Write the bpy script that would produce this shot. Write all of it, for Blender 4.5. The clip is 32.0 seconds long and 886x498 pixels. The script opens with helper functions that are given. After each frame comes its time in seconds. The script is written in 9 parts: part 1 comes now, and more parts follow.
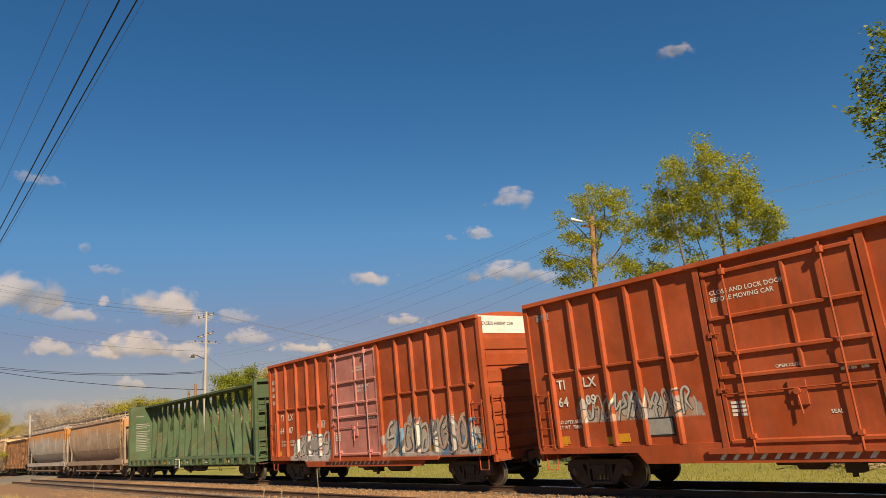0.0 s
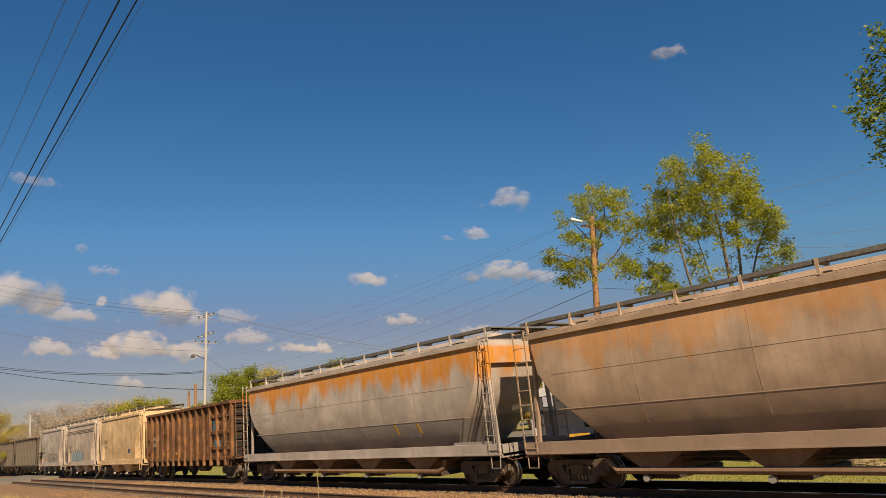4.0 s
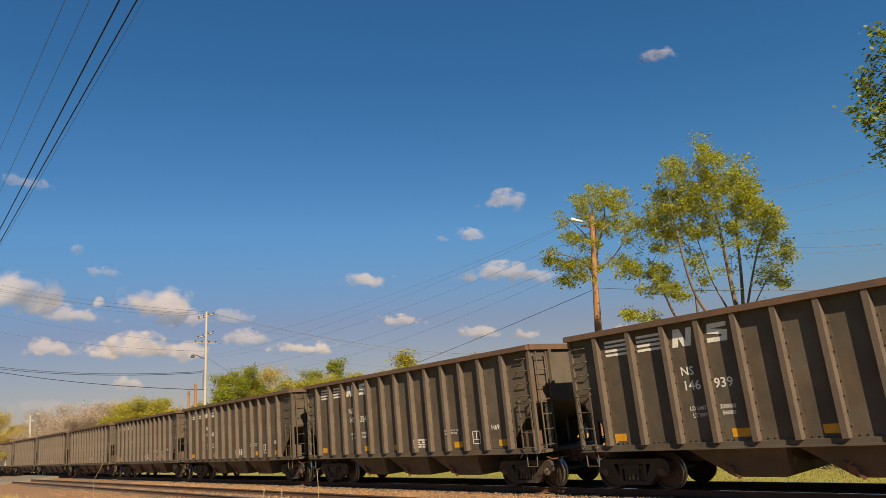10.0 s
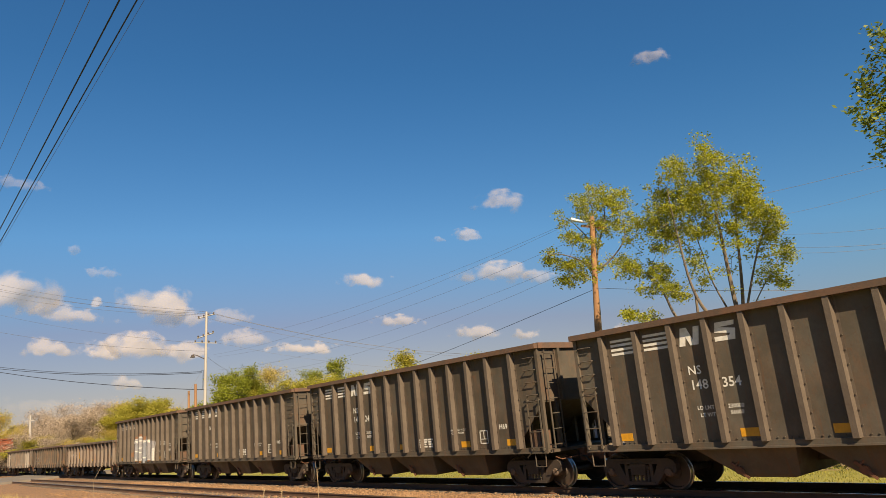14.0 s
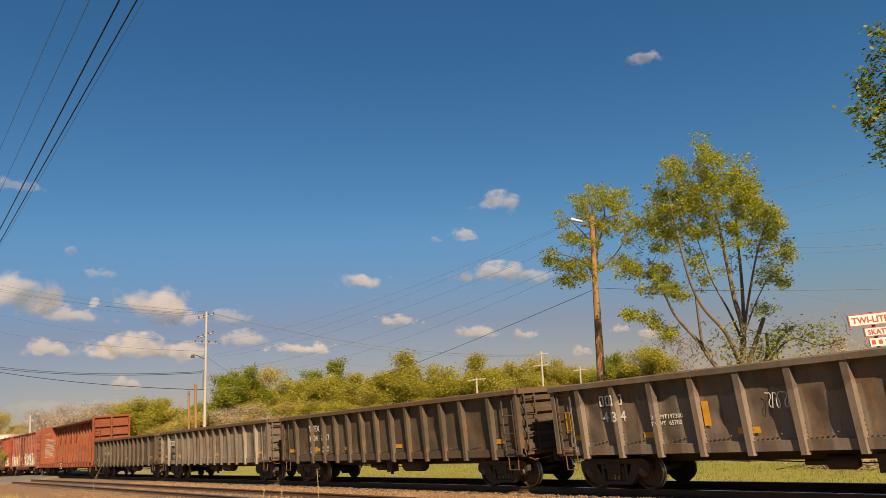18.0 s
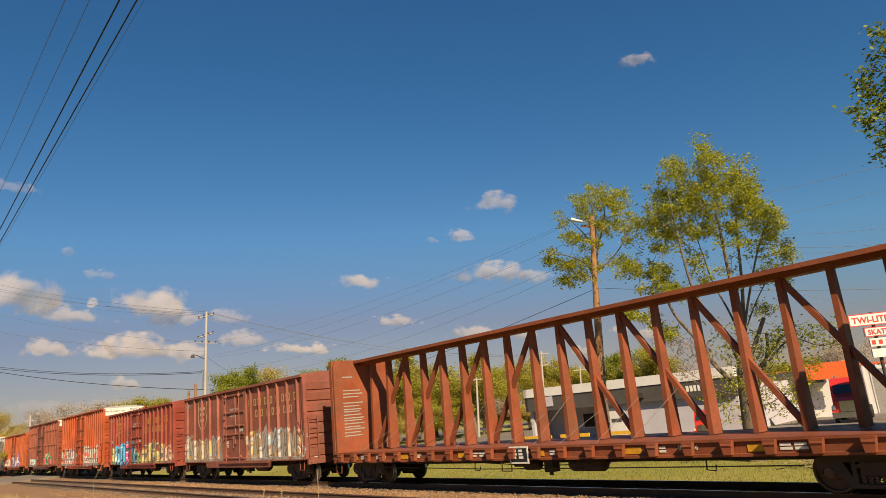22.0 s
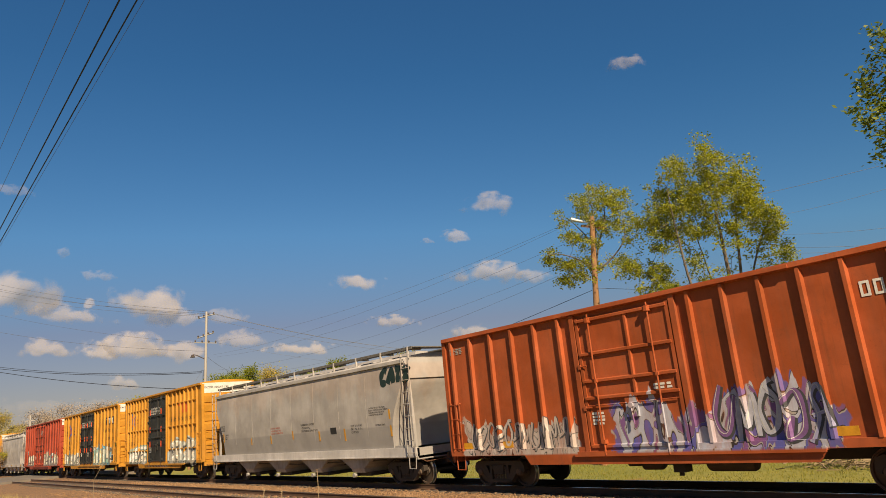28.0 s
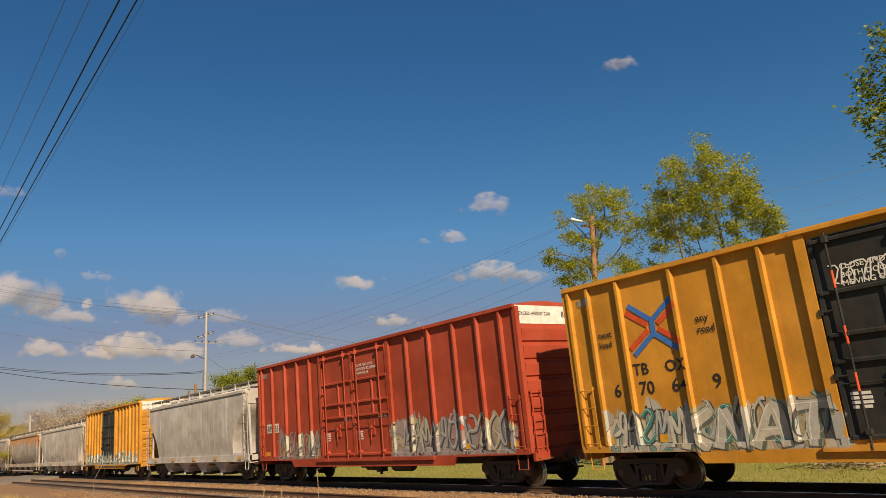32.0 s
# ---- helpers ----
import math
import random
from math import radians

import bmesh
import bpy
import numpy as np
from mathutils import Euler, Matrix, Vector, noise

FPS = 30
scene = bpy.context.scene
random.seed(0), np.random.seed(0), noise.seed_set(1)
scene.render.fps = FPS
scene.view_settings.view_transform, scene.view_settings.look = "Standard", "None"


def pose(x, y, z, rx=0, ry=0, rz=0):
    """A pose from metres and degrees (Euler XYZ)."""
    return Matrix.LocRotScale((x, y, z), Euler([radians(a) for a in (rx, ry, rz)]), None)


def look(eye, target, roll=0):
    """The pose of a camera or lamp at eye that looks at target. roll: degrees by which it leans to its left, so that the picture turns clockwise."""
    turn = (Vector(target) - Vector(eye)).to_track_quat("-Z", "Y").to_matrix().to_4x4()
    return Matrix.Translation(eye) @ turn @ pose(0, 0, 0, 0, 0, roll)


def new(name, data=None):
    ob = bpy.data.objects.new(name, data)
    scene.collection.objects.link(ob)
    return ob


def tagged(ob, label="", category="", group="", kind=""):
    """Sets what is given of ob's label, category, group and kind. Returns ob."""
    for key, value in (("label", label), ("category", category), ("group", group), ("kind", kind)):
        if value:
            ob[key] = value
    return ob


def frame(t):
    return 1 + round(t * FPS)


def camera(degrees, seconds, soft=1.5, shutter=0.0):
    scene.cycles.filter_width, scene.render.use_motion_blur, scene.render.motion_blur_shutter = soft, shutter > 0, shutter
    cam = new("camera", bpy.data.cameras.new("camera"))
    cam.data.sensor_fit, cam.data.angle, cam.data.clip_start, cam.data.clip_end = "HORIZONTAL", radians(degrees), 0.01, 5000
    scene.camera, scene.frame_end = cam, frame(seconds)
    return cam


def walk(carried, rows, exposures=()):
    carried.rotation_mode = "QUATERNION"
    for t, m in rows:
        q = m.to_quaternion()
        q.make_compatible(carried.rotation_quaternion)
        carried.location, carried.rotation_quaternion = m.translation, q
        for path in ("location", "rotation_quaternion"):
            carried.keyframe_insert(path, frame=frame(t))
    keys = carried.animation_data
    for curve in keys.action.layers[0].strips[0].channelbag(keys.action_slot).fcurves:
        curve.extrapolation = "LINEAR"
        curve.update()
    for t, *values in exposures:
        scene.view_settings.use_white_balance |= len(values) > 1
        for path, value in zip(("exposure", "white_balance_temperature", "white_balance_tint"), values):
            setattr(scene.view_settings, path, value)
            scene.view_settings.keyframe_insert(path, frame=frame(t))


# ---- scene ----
EYE = (0.0, -16.14, 2.309)
YAW, PITCH = radians(49.04), radians(13.634)
FORE = Vector((-math.sin(YAW) * math.cos(PITCH), math.cos(YAW) * math.cos(PITCH), math.sin(PITCH)))
AIM = look(EYE, Vector(EYE) + FORE, -5.507)
cam = camera(66.3, 32.0, soft=0.6, shutter=0.0)
walk(cam, [(0.0, AIM), (32.0, AIM)], [(t, e, k, 10) for t, e, k in ((0.0, 0.72, 6500), (4.5, 0.64, 6500), (9.2, 0.60, 6400), (10.2, 0.86, 6500), (11.0, 0.95, 6550), (13.5, 0.97, 6550), (17.0, 0.88, 6950), (18.5, 0.76, 6950), (22.0, 0.74, 6650), (26.0, 0.74, 6600), (29.0, 0.61, 6600), (32.0, 0.60, 6550))])


def toward(x, y, dist):
    """A place seen in direction (x, y) of the 1568 x 882 view, dist metres off over the ground."""
    half = math.tan(cam.data.angle / 2)
    way = AIM.to_3x3() @ Vector(((2 * x / 1568 - 1) * half, (882 - 2 * y) / 1568 * half, -1))
    return Vector(EYE) + way * (dist / math.hypot(way.x, way.y))


# ---------------------------------------------------------------- light
SUN = Vector((1.0, -0.40, 0.80)).normalized()
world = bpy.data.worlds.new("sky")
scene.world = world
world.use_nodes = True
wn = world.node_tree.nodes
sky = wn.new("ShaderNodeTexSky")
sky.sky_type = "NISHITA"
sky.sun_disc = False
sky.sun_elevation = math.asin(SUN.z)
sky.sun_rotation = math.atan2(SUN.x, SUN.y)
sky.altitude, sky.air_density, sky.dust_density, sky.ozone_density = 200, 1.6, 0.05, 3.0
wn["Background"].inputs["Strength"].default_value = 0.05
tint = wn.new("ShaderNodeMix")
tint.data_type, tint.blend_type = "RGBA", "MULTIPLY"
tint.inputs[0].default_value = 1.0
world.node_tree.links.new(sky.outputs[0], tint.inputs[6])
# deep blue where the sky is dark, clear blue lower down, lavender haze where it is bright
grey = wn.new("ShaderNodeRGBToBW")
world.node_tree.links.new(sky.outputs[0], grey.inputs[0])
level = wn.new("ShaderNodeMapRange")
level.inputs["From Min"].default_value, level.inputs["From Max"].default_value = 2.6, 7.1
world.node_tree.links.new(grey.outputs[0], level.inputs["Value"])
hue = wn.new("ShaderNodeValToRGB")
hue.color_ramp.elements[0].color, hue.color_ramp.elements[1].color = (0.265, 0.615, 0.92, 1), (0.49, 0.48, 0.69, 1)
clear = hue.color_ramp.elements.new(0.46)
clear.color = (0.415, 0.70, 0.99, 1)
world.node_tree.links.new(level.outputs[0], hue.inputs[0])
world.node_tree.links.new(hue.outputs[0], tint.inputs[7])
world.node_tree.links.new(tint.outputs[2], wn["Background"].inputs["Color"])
lamp = bpy.data.lights.new("sun", "SUN")
lamp.energy, lamp.angle, lamp.color = 5.0, radians(0.53), (1.0, 0.80, 0.535)
sun = new("sun", lamp)
sun.matrix_basis = look(SUN * 60, (0, 0, 0))


# ---------------------------------------------------------------- materials
def mat_base(name, rough=0.6, metal=0.0):
    m = bpy.data.materials.new(name)
    m.use_nodes = True
    n, l = m.node_tree.nodes, m.node_tree.links
    b = n["Principled BSDF"]
    b.inputs["Roughness"].default_value, b.inputs["Metallic"].default_value = rough, metal
    return m, n, l, b


def coords(n, l, scale, anchor=None):
    tc = n.new("ShaderNodeTexCoord")
    tc.object = anchor
    mp = n.new("ShaderNodeMapping")
    mp.inputs["Scale"].default_value = scale
    l.new(tc.outputs["Object"], mp.inputs["Vector"])
    return mp.outputs[0]


def noise_tex(n, l, vec, scale=1.0, detail=5, rough=0.6, distort=0.0):
    t = n.new("ShaderNodeTexNoise")
    t.inputs["Scale"].default_value, t.inputs["Detail"].default_value = scale, detail
    t.inputs["Roughness"].default_value, t.inputs["Distortion"].default_value = rough, distort
    l.new(vec, t.inputs["Vector"])
    return t.outputs["Fac"]


def steps(n, l, fac, lo, hi):
    r = n.new("ShaderNodeMapRange")
    r.inputs["From Min"].default_value, r.inputs["From Max"].default_value = lo, hi
    l.new(fac, r.inputs["Value"])
    return r.outputs[0]


def blend(n, l, fac, a, b, mode="MIX"):
    x = n.new("ShaderNodeMix")
    x.data_type, x.blend_type = "RGBA", mode
    for val, k in ((fac, 0), (a, 6), (b, 7)):
        if isinstance(val, bpy.types.NodeSocket):
            l.new(val, x.inputs[k])
        else:
            x.inputs[k].default_value = val if k == 0 else (*val[:3], 1)
    return x.outputs[2]


def calc(n, l, op, a, b=0.0, clamp=False):
    x = n.new("ShaderNodeMath")
    x.operation, x.use_clamp = op, clamp
    for val, k in ((a, 0), (b, 1)):
        if isinstance(val, bpy.types.NodeSocket):
            l.new(val, x.inputs[k])
        else:
            x.inputs[k].default_value = val
    return x.outputs[0]


def bumped(n, l, b, height, strength, dist=0.02):
    bp = n.new("ShaderNodeBump")
    bp.inputs["Strength"].default_value, bp.inputs["Distance"].default_value = strength, dist
    l.new(height, bp.inputs["Height"])
    l.new(bp.outputs[0], b.inputs["Normal"])


def surface(name, colour, other=None, scale=3.0, rough=0.75, metal=0.0, bump=0.3, stretch=(1, 1, 1), amount=(0.35, 0.7), random_tint=0.0):
    """A plain two-tone weathered surface with grain at two scales."""
    m, n, l, b = mat_base(name, rough, metal)
    v = coords(n, l, stretch)
    other = other or tuple(c * 0.6 for c in colour)
    big = steps(n, l, noise_tex(n, l, v, scale), *amount)
    fine = noise_tex(n, l, v, scale * 9, 6, 0.7)
    c = blend(n, l, big, colour, other)
    c = blend(n, l, calc(n, l, "MULTIPLY", fine, 0.5), c, tuple(x * 0.55 for x in colour))
    if random_tint:
        oi = n.new("ShaderNodeObjectInfo")
        h = n.new("ShaderNodeHueSaturation")
        l.new(steps(n, l, oi.outputs["Random"], 0, 1), h.inputs["Value"])
        h.inputs["Value"].default_value = 1
        r = n.new("ShaderNodeMapRange")
        r.inputs["To Min"].default_value, r.inputs["To Max"].default_value = 1 - random_tint, 1 + random_tint
        l.new(oi.outputs["Random"], r.inputs["Value"])
        l.new(r.outputs[0], h.inputs["Value"])
        l.new(c, h.inputs["Color"])
        c = h.outputs[0]
    l.new(c, b.inputs["Base Color"])
    if bump:
        bumped(n, l, b, fine, bump)
    return m


def plain(name, colour, rough=0.6, metal=0.0):
    m, n, l, b = mat_base(name, rough, metal)
    v = coords(n, l, (1, 1, 1))
    f = noise_tex(n, l, v, 7.0, 5)
    l.new(blend(n, l, steps(n, l, f, 0.4, 0.75), colour, tuple(c * 0.72 for c in colour)), b.inputs["Base Color"])
    return m


def car_paint(name, anchor, colour, dirt=(0.10, 0.07, 0.05), dirty=0.45, rust=0.25, fade=1.0, tags=(), top_rust=0.0, height=4.0, low=None, mottle=0.0, patches=None):
    """Weathered railcar paint in the car's own space: fade, streaks running down, rust specks, and sprayed tags.
    tags: (x0, x1, z0, z1, colours, cell width, seed)."""
    m, n, l, b = mat_base(name, 0.55)
    b.inputs["Specular IOR Level"].default_value = 0.18
    v = coords(n, l, (1, 1, 1), anchor)
    vs = coords(n, l, (5.0, 1.0, 0.30), anchor)
    c = blend(n, l, steps(n, l, noise_tex(n, l, v, 0.7, 4), 0.40, 0.62), colour, tuple(min(1, x * 1.28 + 0.01) * fade for x in colour))
    # each sheet between two posts has aged in its own way
    sheet = n.new("ShaderNodeTexWhiteNoise")
    sheet.noise_dimensions = "1D"
    along = n.new("ShaderNodeSeparateXYZ")
    l.new(v, along.inputs[0])
    l.new(calc(n, l, "FLOOR", calc(n, l, "MULTIPLY", along.outputs[0], 0.93)), sheet.inputs["W"])
    c = blend(n, l, calc(n, l, "MULTIPLY", sheet.outputs["Value"], 0.10 + dirty * 0.35), c, tuple(x * 0.55 + y * 0.25 for x, y in zip(colour, dirt)))
    streak = steps(n, l, noise_tex(n, l, vs, 1.0, 6, 0.65), 0.47, 0.72)
    c = blend(n, l, calc(n, l, "MULTIPLY", streak, dirty), c, dirt)
    cloudy = steps(n, l, noise_tex(n, l, v, 1.6, 8, 0.7), 0.42, 0.76)
    c = blend(n, l, calc(n, l, "MULTIPLY", cloudy, dirty * 0.9), c, dirt)
    if mottle:
        c = blend(n, l, calc(n, l, "MULTIPLY", steps(n, l, noise_tex(n, l, coords(n, l, (1, 1, 0.7), anchor), 1.15, 9, 0.72), 0.43, 0.60), mottle), c, (0.050, 0.024, 0.013))
        c = blend(n, l, calc(n, l, "MULTIPLY", steps(n, l, noise_tex(n, l, coords(n, l, (1.6, 1.3, 0.8), anchor), 1.7, 9, 0.74), 0.50, 0.62), mottle), c, (0.30, 0.135, 0.050))
    sep = n.new("ShaderNodeSeparateXYZ")
    l.new(v, sep.inputs[0])
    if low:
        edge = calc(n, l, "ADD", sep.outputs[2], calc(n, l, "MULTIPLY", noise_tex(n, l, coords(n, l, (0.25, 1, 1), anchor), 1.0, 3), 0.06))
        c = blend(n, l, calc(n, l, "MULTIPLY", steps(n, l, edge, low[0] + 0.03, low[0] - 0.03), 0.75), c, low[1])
    if patches:
        first, pitch, share, z1, tone = patches
        beat = calc(n, l, "DIVIDE", calc(n, l, "SUBTRACT", sep.outputs[0], first), pitch)
        inside = calc(n, l, "FRACT", calc(n, l, "ADD", beat, calc(n, l, "MULTIPLY", noise_tex(n, l, v, 1.4, 3), 0.06)))
        brow = calc(n, l, "ADD", sep.outputs[2], calc(n, l, "MULTIPLY", noise_tex(n, l, v, 1.9, 4), 0.7))
        k = calc(n, l, "MULTIPLY", steps(n, l, inside, 0.12, 0.16), steps(n, l, inside, share + 0.02, share - 0.02), True)
        k = calc(n, l, "MULTIPLY", k, steps(n, l, brow, z1 + 0.32, z1 + 0.28), True)
        k = calc(n, l, "MULTIPLY", k, calc(n, l, "SUBTRACT", 0.9, calc(n, l, "MULTIPLY", streak, 0.5)), True)
        c = blend(n, l, k, c, tone)
    if top_rust:
        drip = noise_tex(n, l, coords(n, l, (1.5, 1.0, 0.22), anchor), 1.0, 6, 0.62)
        reach = noise_tex(n, l, coords(n, l, (0.45, 1.0, 0.0), anchor), 1.0, 2, 0.5)
        edge = calc(n, l, "ADD", sep.outputs[2], calc(n, l, "ADD", calc(n, l, "MULTIPLY", calc(n, l, "SUBTRACT", drip, 0.5), 2.6), calc(n, l, "MULTIPLY", calc(n, l, "SUBTRACT", reach, 0.5), 2.0)))
        r = steps(n, l, edge, height - 1.10, height - 0.66)
        r = calc(n, l, "MULTIPLY", r, steps(n, l, sep.outputs[2], height - 0.16, height - 0.26), True)
        r = calc(n, l, "MULTIPLY", r, steps(n, l, noise_tex(n, l, vs, 0.7, 7, 0.7), 0.26, 0.50), True)
        c = blend(n, l, calc(n, l, "MULTIPLY", r, top_rust), c, (0.50, 0.195, 0.022))
    scuff = steps(n, l, noise_tex(n, l, coords(n, l, (1.4, 1, 2.6), anchor), 2.6, 9, 0.75), 0.50, 0.68)
    c = blend(n, l, calc(n, l, "MULTIPLY", scuff, dirty * 0.5), c, tuple(min(1, x * 1.4 + 0.02) for x in colour))
    speck = steps(n, l, noise_tex(n, l, v, 9.0, 6, 0.75), 0.58, 0.68)
    c = blend(n, l, calc(n, l, "MULTIPLY", speck, rust), c, (0.10, 0.035, 0.015))
    thin = steps(n, l, noise_tex(n, l, coords(n, l, (13.0, 1.0, 0.55), anchor), 1.0, 5, 0.7), 0.56, 0.70)
    c = blend(n, l, calc(n, l, "MULTIPLY", thin, min(1.0, 0.03 + rust)), c, (0.15, 0.055, 0.02))
    chips = steps(n, l, noise_tex(n, l, coords(n, l, (1.0, 1.0, 1.6), anchor), 3.4, 10, 0.85), 0.575, 0.62)
    c = blend(n, l, calc(n, l, "MULTIPLY", chips, min(0.9, 0.02 + rust * 0.9)), c, (0.17, 0.06, 0.022))
    for x0, x1, z0, z1, cols, cell, seed in tags:
        mp = n.new("ShaderNodeMapping")
        mp.inputs["Location"].default_value = (seed * 3.7, seed * 2.1, seed * 1.3)
        mp.inputs["Scale"].default_value = (0.85 / cell, 0, 0.42 / cell)
        mp.inputs["Rotation"].default_value = (0, 0.22, 0)
        l.new(v, mp.inputs["Vector"])
        flow = calc(n, l, "MULTIPLY", noise_tex(n, l, mp.outputs[0], 1.0, 1.0, 0.45, 1.1), 8.0)
        band = calc(n, l, "FRACT", flow)
        step = calc(n, l, "FRACT", calc(n, l, "MULTIPLY", calc(n, l, "FLOOR", flow), 0.381))
        ramp = n.new("ShaderNodeValToRGB")
        ramp.color_ramp.interpolation = "CONSTANT"
        el = ramp.color_ramp.elements
        el[0].color, el[1].color = (*cols[0], 1), (*cols[1], 1)
        el[1].position = 1 / len(cols)
        for i, k in enumerate(cols[2:], 2):
            e = el.new(i / len(cols))
            e.color = (*k, 1)
        l.new(step, ramp.inputs[0])
        g = ramp.outputs[0]
        g = blend(n, l, steps(n, l, band, 0.20, 0.16), g, (0.38, 0.36, 0.33))
        g = blend(n, l, steps(n, l, band, 0.10, 0.07), g, (0.03, 0.03, 0.032))
        g = blend(n, l, calc(n, l, "MULTIPLY", cloudy, 0.35), g, dirt)
        ragged = calc(n, l, "MULTIPLY", calc(n, l, "SUBTRACT", noise_tex(n, l, v, 2.2, 3, 0.5), 0.5), 0.9)
        peaks = noise_tex(n, l, coords(n, l, (1.9, 0.0, 0.12), anchor), 1.0, 3, 0.55, 0.6)
        zz = calc(n, l, "ADD", sep.outputs[2], calc(n, l, "MULTIPLY", calc(n, l, "SUBTRACT", peaks, 0.42), 2.3))
        xx = calc(n, l, "ADD", sep.outputs[0], ragged)
        k = steps(n, l, zz, z1, z1 - 0.04)
        for f in (steps(n, l, sep.outputs[2], z0, z0 + 0.05), steps(n, l, xx, x0, x0 + 0.05), steps(n, l, xx, x1, x1 - 0.05), steps(n, l, sep.outputs[1], 0.3, 0.1)):
            k = calc(n, l, "MULTIPLY", k, f, True)
        k = calc(n, l, "MULTIPLY", k, calc(n, l, "SUBTRACT", 1.0, calc(n, l, "MULTIPLY", streak, 0.5)), True)
        c = blend(n, l, k, c, g)
    grain = steps(n, l, noise_tex(n, l, coords(n, l, (1.0, 1.0, 0.6), anchor), 26.0, 4, 0.8), 0.45, 0.75)
    c = blend(n, l, calc(n, l, "MULTIPLY", grain, 0.04 + dirty * 0.35), c, tuple(x * 0.5 for x in colour))
    l.new(c, b.inputs["Base Color"])
    l.new(steps(n, l, cloudy, -1.2, 1.4), b.inputs["Roughness"])
    dent = noise_tex(n, l, v, 1.1, 2, 0.4)
    fine = noise_tex(n, l, v, 22, 4)
    bumped(n, l, b, calc(n, l, "ADD", calc(n, l, "MULTIPLY", dent, 2.6), calc(n, l, "MULTIPLY", fine, 0.07)), 0.45, 0.03)
    return m


STEEL_DARK = surface("grimy_steel", (0.036, 0.030, 0.025), (0.070, 0.046, 0.032), 2.5, 0.7, 0.0, 0.4)
STEEL_DUSTY = surface("dusty_rusted_steel", (0.105, 0.082, 0.064), (0.155, 0.100, 0.066), 3.0, 0.85, 0.0, 0.5)
WHEEL_STEEL = surface("wheel_steel", (0.060, 0.047, 0.038), (0.105, 0.062, 0.038), 3.0, 0.6, 0.1, 0.3)
RUST = surface("rusty_steel", (0.20, 0.085, 0.04), (0.10, 0.05, 0.03), 4.0, 0.8, 0.0, 0.5)
TREAD = plain("worn_tread", (0.45, 0.43, 0.40), 0.3, 0.9)
WHITE = plain("white_stencil", (0.72, 0.70, 0.65), 0.6)
BLACKP = plain("black_stencil", (0.02, 0.02, 0.022), 0.6)
YELLOW = plain("yellow_reflective_tape", (0.62, 0.30, 0.02), 0.45)
GREYP = plain("grey_stencil", (0.30, 0.29, 0.27), 0.6)


